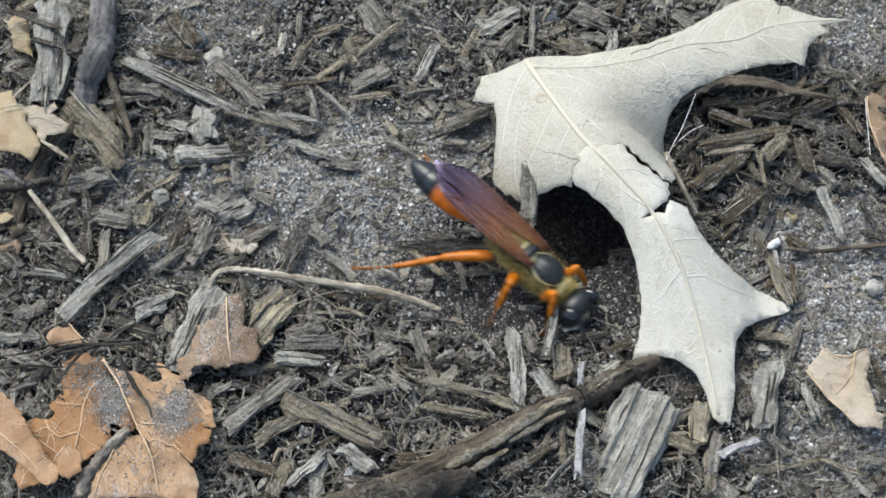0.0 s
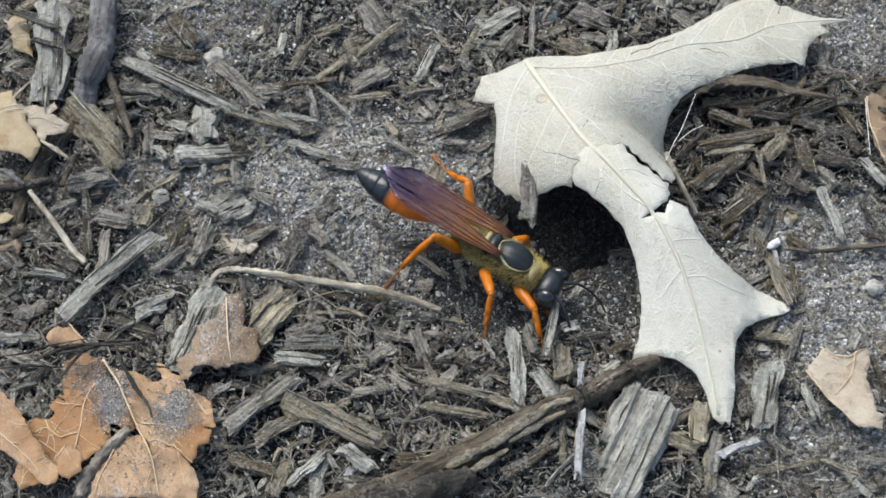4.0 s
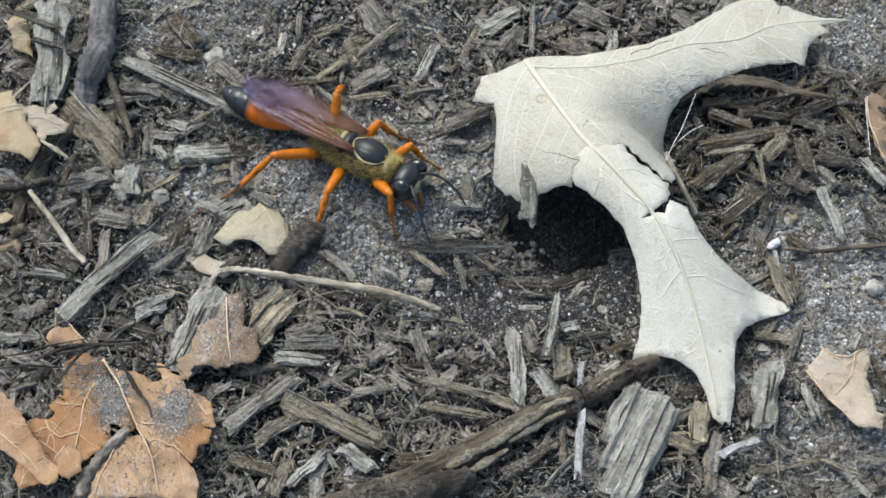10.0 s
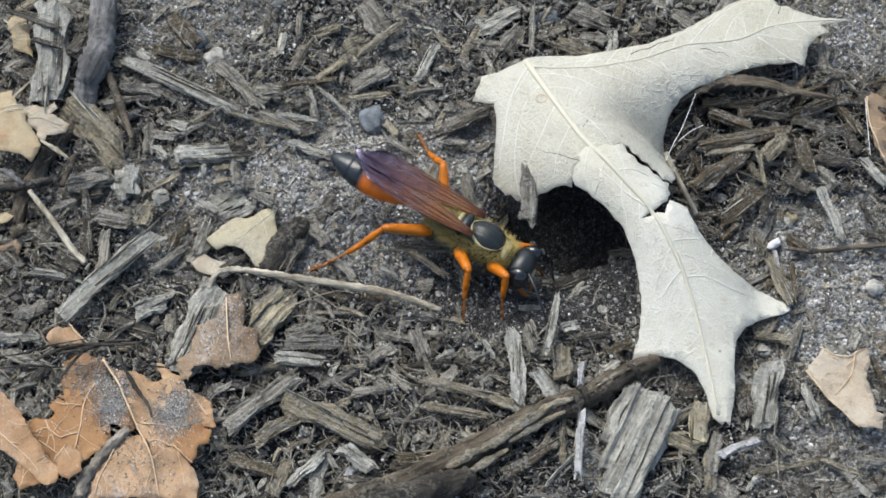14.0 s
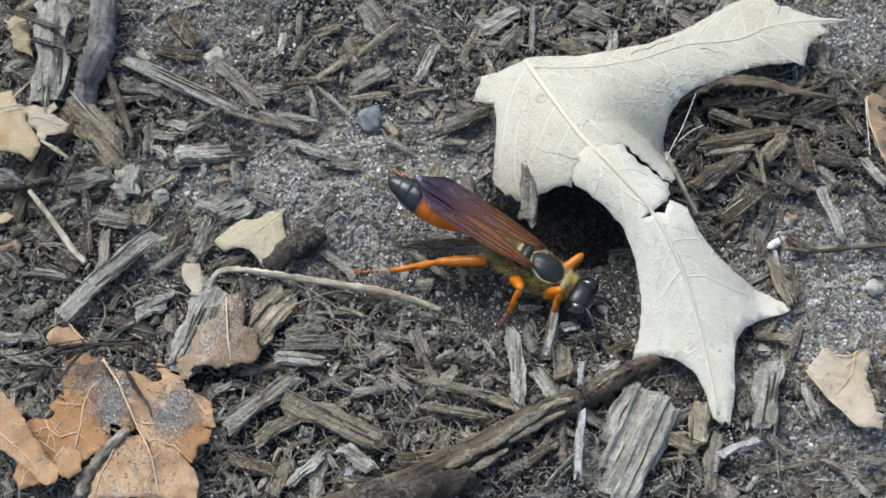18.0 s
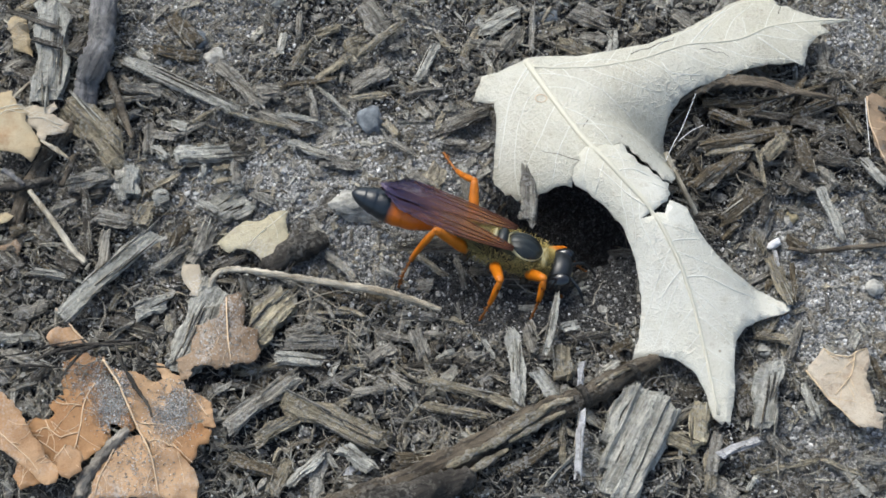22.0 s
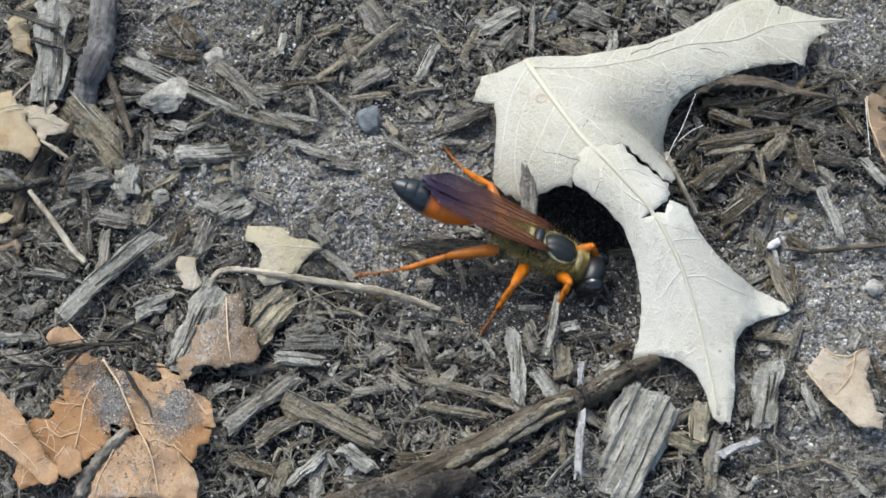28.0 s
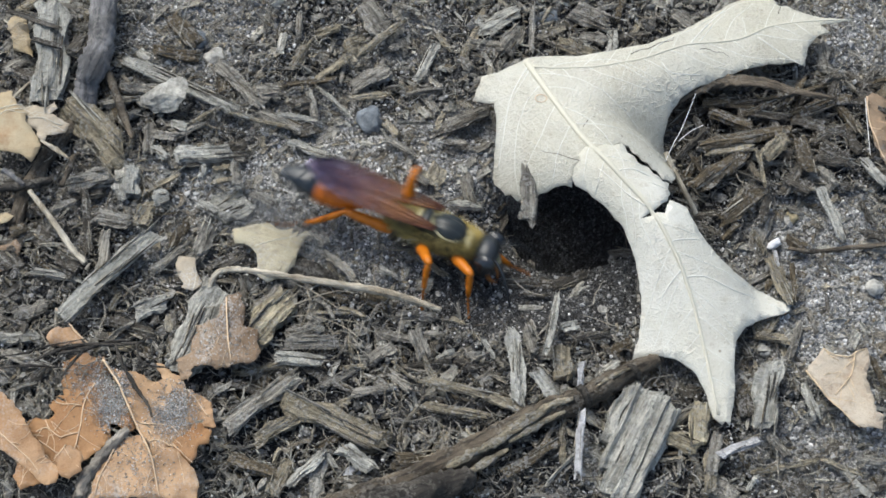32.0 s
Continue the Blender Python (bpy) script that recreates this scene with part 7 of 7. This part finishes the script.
def motions():
    body = {}
    ts = [r[0] for r in WASP_WAY]
    yaws = np.degrees(np.unwrap(np.radians([r[4] for r in WASP_WAY])))
    way = [(r[1], r[2], r[3], y, r[5]) for r, y in zip(WASP_WAY, yaws)]
    steps = sorted(set(ts) | {float(r[0]) for r in FEET} | {4.0, 4.5, 5.0, 15.0, 15.5, 16.0, 26.0, 26.5, 27.0})
    rng = random.Random(2)
    rows = []
    for t in steps:
        x, y, z, yaw, pitch = glide(ts, way, t)
        body[t] = pose(x, y, z, -12, pitch, yaw)
        m = body[t].copy()
        m.translation = m.translation * MM
        rows.append((t, m))
    walk(wasp, rows)
    near = [float(r[0]) for r in FEET]
    local = []
    for r in FEET:
        inv = body[float(r[0])].inverted()
        local.append([c for fx, fy in r[1:] for c in (inv @ Vector((fx, fy, ground_z(fx, fy) + 0.3)))])
    for k, (name, s, hip, up, low) in enumerate(LEGS):
        leg, shin = W[name, s]
        legs, shins = [], []
        for t in steps:
            foot = Vector(glide(near, local, t)[3 * k:3 * k + 3])
            if t not in near:
                foot += Vector((rng.uniform(-.9, .9), rng.uniform(-.5, .5), rng.uniform(0, .6)))
            h = Vector(hip)
            d = foot - h
            n = max(abs(up - low) + 0.6, min(up + low - 0.05, d.length))
            d = d.normalized() * n
            bend = math.acos(max(-1, min(1, (up * up + n * n - low * low) / (2 * up * n))))
            side = d.cross(Vector((0, 0, 1))).normalized()
            thigh = Matrix.Rotation(bend, 3, side) @ d.normalized()
            knee = thigh * up
            turn = aim(thigh)
            inner = turn.inverted() @ (d - knee)
            m = turn.to_4x4()
            m.translation = h * MM
            legs.append((t, m))
            q = aim(inner, Vector((0, 0, 1)) if abs(inner.normalized().z) < 0.95 else Vector((1, 0, 0))).to_4x4()
            q.translation = Vector((up, 0, 0)) * MM
            shins.append((t, q))
        walk(leg, legs)
        walk(shin, shins)
    for s in (-1, 1):
        walk(W["antenna", s], [(t, pose(5.9 * MM, s * 0.6 * MM, -0.2 * MM, 0, rng.uniform(5, 40), s * rng.uniform(-5, 30))) for t in steps])
    # wings flick open now and then
    flicks = {0.4: 6, 0.6: 4, 5.9: 10, 6.9: 6, 9.9: 4, 9.97: 16, 10.03: 58, 10.1: 6, 12.4: 9, 12.6: 6, 16.8: 9, 17.2: 8, 23.9: 4, 23.97: 12, 24.03: 48, 24.1: 6, 25.2: 6, 25.37: 3, 25.43: 15, 27.57: 3, 27.63: 14, 27.7: 3}
    for s in (-1, 1):
        base = Matrix.Translation((WING_ROOT[0] * MM, s * WING_ROOT[1] * MM, WING_ROOT[2] * MM))
        for wing, share in (("wing", 1.0), ("hindwing", 0.8)):
            rows = []
            for t in sorted(set(steps) | set(flicks)):
                a = share * flicks.get(t, 0)
                rows.append((t, base @ pose(0, 0, 0, 0, 0.75 * a, -(2.5 + 0.55 * a if s > 0 else -0.3 * a)) @ base.inverted()))
            walk(W[wing, s], rows)
    for thing, way in DEBRIS:
        walk(thing, way)


DEBRIS = []


def loose_leaf(name, label, outline, material, seed, curl):
    """A leaf scrap about its own middle, free to be moved."""
    root = tagged(new(name), label, "leaf scrap", "dug-out debris")
    blade("blade", outline, lambda x, y: curl * (x * x + y * y) + 0.25 * noise.noise(Vector((x * .4, y * .4, seed))), material, root, step=0.9, seed=seed, jag=0.25)
    a = max(outline, key=lambda p: math.hypot(*p))
    b = max(outline, key=lambda p: math.dist(p, a))
    for k, (p, q, r) in enumerate(((a, (-a[0] * .6, -a[1] * .6), 0.07), ((a[0] * .5 + b[0] * .5, a[1] * .5 + b[1] * .5), (-a[1] * .45, a[0] * .45), 0.035), ((a[0] * .75 + b[0] * .25, a[1] * .75 + b[1] * .25), (a[1] * .4 + a[0] * .3, -a[0] * .4 + a[1] * .3), 0.035))):
        run = [(p[0] * .95 + (q[0] - p[0]) * i / 12 + 0.25 * math.sin(i * .26), p[1] * .95 + (q[1] - p[1]) * i / 12) for i in range(12)]
        run = [v for v in run if inside(outline, *v)]
        if len(run) < 4:
            continue
        vein(run, r, r * .5, lambda x, y: curl * (x * x + y * y) + 0.25 * noise.noise(Vector((x * .4, y * .4, seed))) + 0.02, MAT["rib"], root)
    return root


def pellet(size, seed, rows):
    """A clod of damp soil kicked out of the burrow once."""
    ob = stone("soil_pellet", 0, 0, size, MAT["crumb_solid"], "small dark clod of damp soil kicked from the burrow", "soil clod", seed=seed, facets=8)
    tagged(ob, group="dug-out debris")
    DEBRIS.append((ob, path_of(rows)))


def path_of(rows, tilt=(0, 0)):
    """Rows of seconds, x, y, height over the soil and turn, from start to end."""
    out = []
    for t, x, y, h, turn, *tip in rows:
        out.append((t, pose(x * MM, y * MM, (max(ground_z(x, y), -3.0 if h >= 0 else -30) + h) * MM, tilt[0], tip[0] if tip else tilt[1], turn)))
    return out


def kicked_soil():
    rng = random.Random(14)
    k = 0
    for burst in (0.5, 1.3, 3.0, 7.0, 8.3, 12.4, 13.0, 16.7, 19.2, 23.5, 24.4, 24.6, 28.0, 29.8, 30.0, 31.9):
        for _ in range(5):
            x0, y0 = HOLE[0] + rng.uniform(-9, -3), HOLE[1] + rng.uniform(-5, 0)
            x1, y1 = x0 + rng.uniform(-26, -12), y0 + rng.uniform(2, 11)
            rows = [(0.0, x0, y0, 0.1, 0), (burst - 0.2, x0, y0, 0.1, 0), (burst, x0 * .6 + x1 * .4, y0 * .6 + y1 * .4, rng.uniform(3, 6), 40),
                    (burst + 0.1, x0 * .3 + x1 * .7, y0 * .3 + y1 * .7, rng.uniform(2, 5), 70), (min(31.98, burst + 0.3), x1, y1, 0.2, 80), (32.0, x1, y1, 0.2, 80)]
            pellet(rng.uniform(0.3, 0.9), 20 + k, rows)
            k += 1


def sand_spray(t, x, y, count, seed):
    """Loose sand that the wasp throws back between its legs, once."""
    rng = random.Random(seed)
    octa = [(1, 0, 0), (-1, 0, 0), (0, 1, 0), (0, -1, 0), (0, 0, 1), (0, 0, -1)]
    tri = [(0, 2, 4), (2, 1, 4), (1, 3, 4), (3, 0, 4), (2, 0, 5), (1, 2, 5), (3, 1, 5), (0, 3, 5)]
    verts, faces = [], []
    for k in range(count):
        a, b, c, r = rng.gauss(0, 3.2), rng.gauss(0, 2.2), rng.gauss(0, 0.5), min(0.4, rng.lognormvariate(-2.0, 0.5))
        verts += [((a + r * p) * MM, (b + r * q) * MM, (c + r * w) * MM) for p, q, w in octa]
        faces += [tuple(6 * k + i for i in f) for f in tri]
    me = bpy.data.meshes.new("sand_spray")
    me.from_pydata(verts, [], faces)
    me.materials.append(MAT["sand"])
    ob = tagged(new("sand_spray", me), "spray of loose grey sand thrown back by the wasp", "sand", "dug-out debris")
    rows = [(0.0, 9.0, -2.0, -4.0, 150), (t - 0.13, 9.0, -2.0, -4.0, 150), (t, x, y, 2.6, 155)]
    if t < 31.8:
        x2, y2 = x + 0.7 * (x - 9.0) * 0.5, y + 0.7 * (y + 2.0) * 0.5
        rows += [(t + 0.13, x2, y2, -0.25, 160), (32.0, x2, y2, -0.25, 160)]
    DEBRIS.append((ob, path_of(rows)))


kicked_soil()
for k, (t, x, y, count) in enumerate(((0.5, 4.0, -1.5, 300), (3.0, -5.5, -1.0, 900), (7.0, -15.0, 1.5, 400), (8.5, -26.0, 9.5, 500), (19.0, -31.0, 19.0, 200), (24.5, -36.0, 15.0, 400), (30.0, -10.5, 3.0, 800), (32.0, -17.0, 1.5, 400))):
    sand_spray(t, x, y, count, 70 + k)
scrap = loose_leaf("leaf_scrap", "tan torn leaf scrap pulled out of the burrow", [(-3.9, -0.6), (-2.7, 0.6), (-1.9, 1.4), (-1.1, 2.1), (0.2, 1.9), (0.9, 2.4), (1.6, 3.3), (2.4, 3.8), (3.2, 3.9), (3.0, 2.8), (3.4, 1.0), (4.0, -0.3), (3.9, -1.7), (3.4, -2.7), (2.9, -3.6), (1.6, -3.6), (1.0, -2.7), (0.1, -1.7), (-0.8, -1.4), (-1.7, -1.4), (-2.6, -1.9), (-3.1, -1.5)], MAT["scrap_leaf"], 3, -0.03)
DEBRIS.append((scrap, path_of([(0.0, 10.8, 3.0, -5.0, 60), (5.3, 7.0, -1.4, -1.0, 60), (5.5, 0.9, -7.9, 0.6, 40, 45), (6.5, 0.9, -7.9, 0.6, 40, 45), (6.6, 2.4, -9.2, 2.0, 30), (6.7, 0.1, -7.5, 2.0, 10), (6.9, -1.9, -4.1, 1.6, -20, 10), (7.0, -3.3, -1.8, 1.8, -40, 20), (7.6, -2.9, -2.4, 1.6, -60, 15), (7.8, 1.2, -7.2, 2.0, -20), (8.0, 4.4, -8.9, -0.3, 10, 48), (9.0, 5.0, -9.2, -0.3, 10, 48), (9.4, 3.9, -7.9, 1.6, 20), (9.6, 2.1, -6.8, 2.5, 20), (9.8, -9.7, -1.0, 3.0, 10), (10.0, -20.4, 1.6, 2.6, 8), (10.3, -20.8, 1.4, 2.6, -5), (10.9, -20.9, 0.8, 2.6, -28), (11.3, -21.2, 0.9, 2.6, -4), (14.4, -21.0, 0.5, 2.6, -4), (16.5, -21.0, 0.9, 2.6, 0), (18.5, -20.0, 0.2, 2.6, -4), (23.4, -19.8, 0.1, 2.6, -3), (23.6, -20.1, 0.7, 2.6, -20), (23.9, -20.4, 0.3, 2.6, -32), (24.4, -19.2, -0.6, 2.6, -45), (27.8, -17.7, -1.0, 2.6, -50), (29.4, -17.4, -1.1, 2.6, -52), (29.8, -18.0, -1.0, 2.6, -45), (31.9, -18.0, -1.0, 2.6, -47), (32.0, -18.6, -0.6, 2.6, -35)
])))
flake = loose_leaf("leaf_flake", "small pale leaf flake on the mulch", [(-1.7, 0.9), (0.0, 1.0), (0.3, -0.3), (1.3, -2.0), (0.5, -3.2), (-0.8, -2.9), (-0.6, -2.4), (-1.4, -1.3), (-1.9, -0.1)], MAT["dusty_tan"], 7, 0.06)
DEBRIS.append((flake, path_of([(0.0, -22.5, 0.9, 0.7, 60), (8.3, -22.5, 0.9, 0.7, 60), (8.6, -21.6, -0.9, 1.8, 75), (9.7, -21.6, -0.9, 1.8, 75), (10.0, -24.5, -2.0, 1.8, 45), (16.3, -24.5, -2.0, 1.8, 45), (16.6, -25.2, -2.9, 1.8, 8), (19.0, -25.5, -3.7, 1.8, 0), (27.0, -25.6, -3.6, 1.8, 0), (28.0, -26.1, -2.9, 1.8, -6), (32.0, -26.1, -2.9, 1.8, -6)
])))
crumb = tagged(new("wood_crumb", splinter_mesh("wood_crumb", random.Random(31), 5.2, 2.6, 1.6, MAT["p"], fray=0.25, blunt=0.5)), "pale knobby crumb of weathered wood thrown by the wasp", "wood crumb", "dug-out debris")
DEBRIS.append((crumb, path_of([(0.0, -25.6, 14.3, 1.2, 95), (8.4, -25.6, 14.3, 1.2, 95), (8.5, -29.7, 11.1, 5.0, 70), (8.6, -33.7, 7.9, 1.4, 94), (32.0, -33.7, 7.9, 1.4, 94)])))
stub = stick("twig_stub", [(-3.7, 0, 0), (-1.5, 0.2, 0.1), (1.2, 0.1, 0.1), (3.6, -0.2, 0)], [(0, 0.9), (0.4, 1.3), (0.8, 1.2), (1, 0.7)], MAT["dark_bark"], "short dark stub of barked twig thrown on the mulch", "twig", knobs=0.45, seed=33, sides=14)
tagged(stub, group="dug-out debris")
DEBRIS.append((stub, path_of([(0.0, 13.5, 5.5, -6.0, 20), (8.2, 11.0, 3.0, -4.0, 30), (8.35, -2.0, 0.5, 4.0, 60), (8.5, -13.2, -1.5, 1.7, 41), (9.85, -13.2, -1.5, 1.7, 41), (10.1, -16.5, -0.8, 1.7, 61), (13.0, -16.6, -0.6, 1.7, 61), (16.4, -16.6, -0.6, 1.7, 61), (16.8, -16.3, -0.7, 1.7, 60), (18.5, -15.4, -1.4, 1.7, 34), (23.5, -15.4, -1.7, 1.7, 31), (23.8, -13.3, -3.1, 1.7, -29), (24.6, -14.8, -3.4, 0.7, -17), (32.0, -14.8, -3.4, 0.7, -17)])))
MAT["slab"] = stone_material("damp crusted stone", (0.08, 0.079, 0.07), (0.54, 0.53, 0.48))
slab = stone("flat_stone", 0, 0, 4.3, MAT["slab"], "pale crusted flat stone dragged from the burrow", "stone", seed=12, squash=0.5, stretch=1.85, facets=16)
DEBRIS.append((slab, path_of([(0.0, 13.4, 5.0, -8.0, 90), (16.3, 10.8, 2.4, -4.0, 90), (16.6, 3.4, -0.4, 2.3, 100), (17.0, 3.9, -0.6, 2.3, 102), (17.2, 5.0, -2.9, 2.2, 105), (17.4, 8.8, -0.9, -2.0, 95), (18.6, 8.8, -0.9, -2.0, 85), (18.8, 1.9, -1.0, 2.3, 75), (19.1, 1.9, -0.6, 2.3, 75), (19.3, 4.5, -2.3, 0.5, 60), (20.0, -1.4, 0.6, 1.4, 30), (20.2, -10.1, 6.6, 2.0, 10), (20.4, -8.7, 4.6, 0.8, 0), (23.3, -8.7, 4.6, 0.8, 0), (23.5, -13.5, 6.7, 3.0, -30), (23.8, -30.1, 17.5, 3.0, -20, -35), (32.0, -30.3, 17.6, 3.0, -20, -35)
], (20, 8))))
pebble = stone("pebble", 0, 0, 3.1, MAT["blue_stone"], "blue-grey pebble dug out of the burrow", "stone", seed=9)
DEBRIS.append((pebble, path_of([(0.0, 14.0, 5.0, -9.0, 0), (12.6, 10.2, 3.0, -5.0, 0), (12.9, -3.9, 13.4, 1.5, 20), (13.0, -4.9, 14.3, 1.2, 40), (13.3, -7.7, 16.4, 0.9, 70), (32.0, -8.0, 16.4, 0.9, 70)
])))
motions()
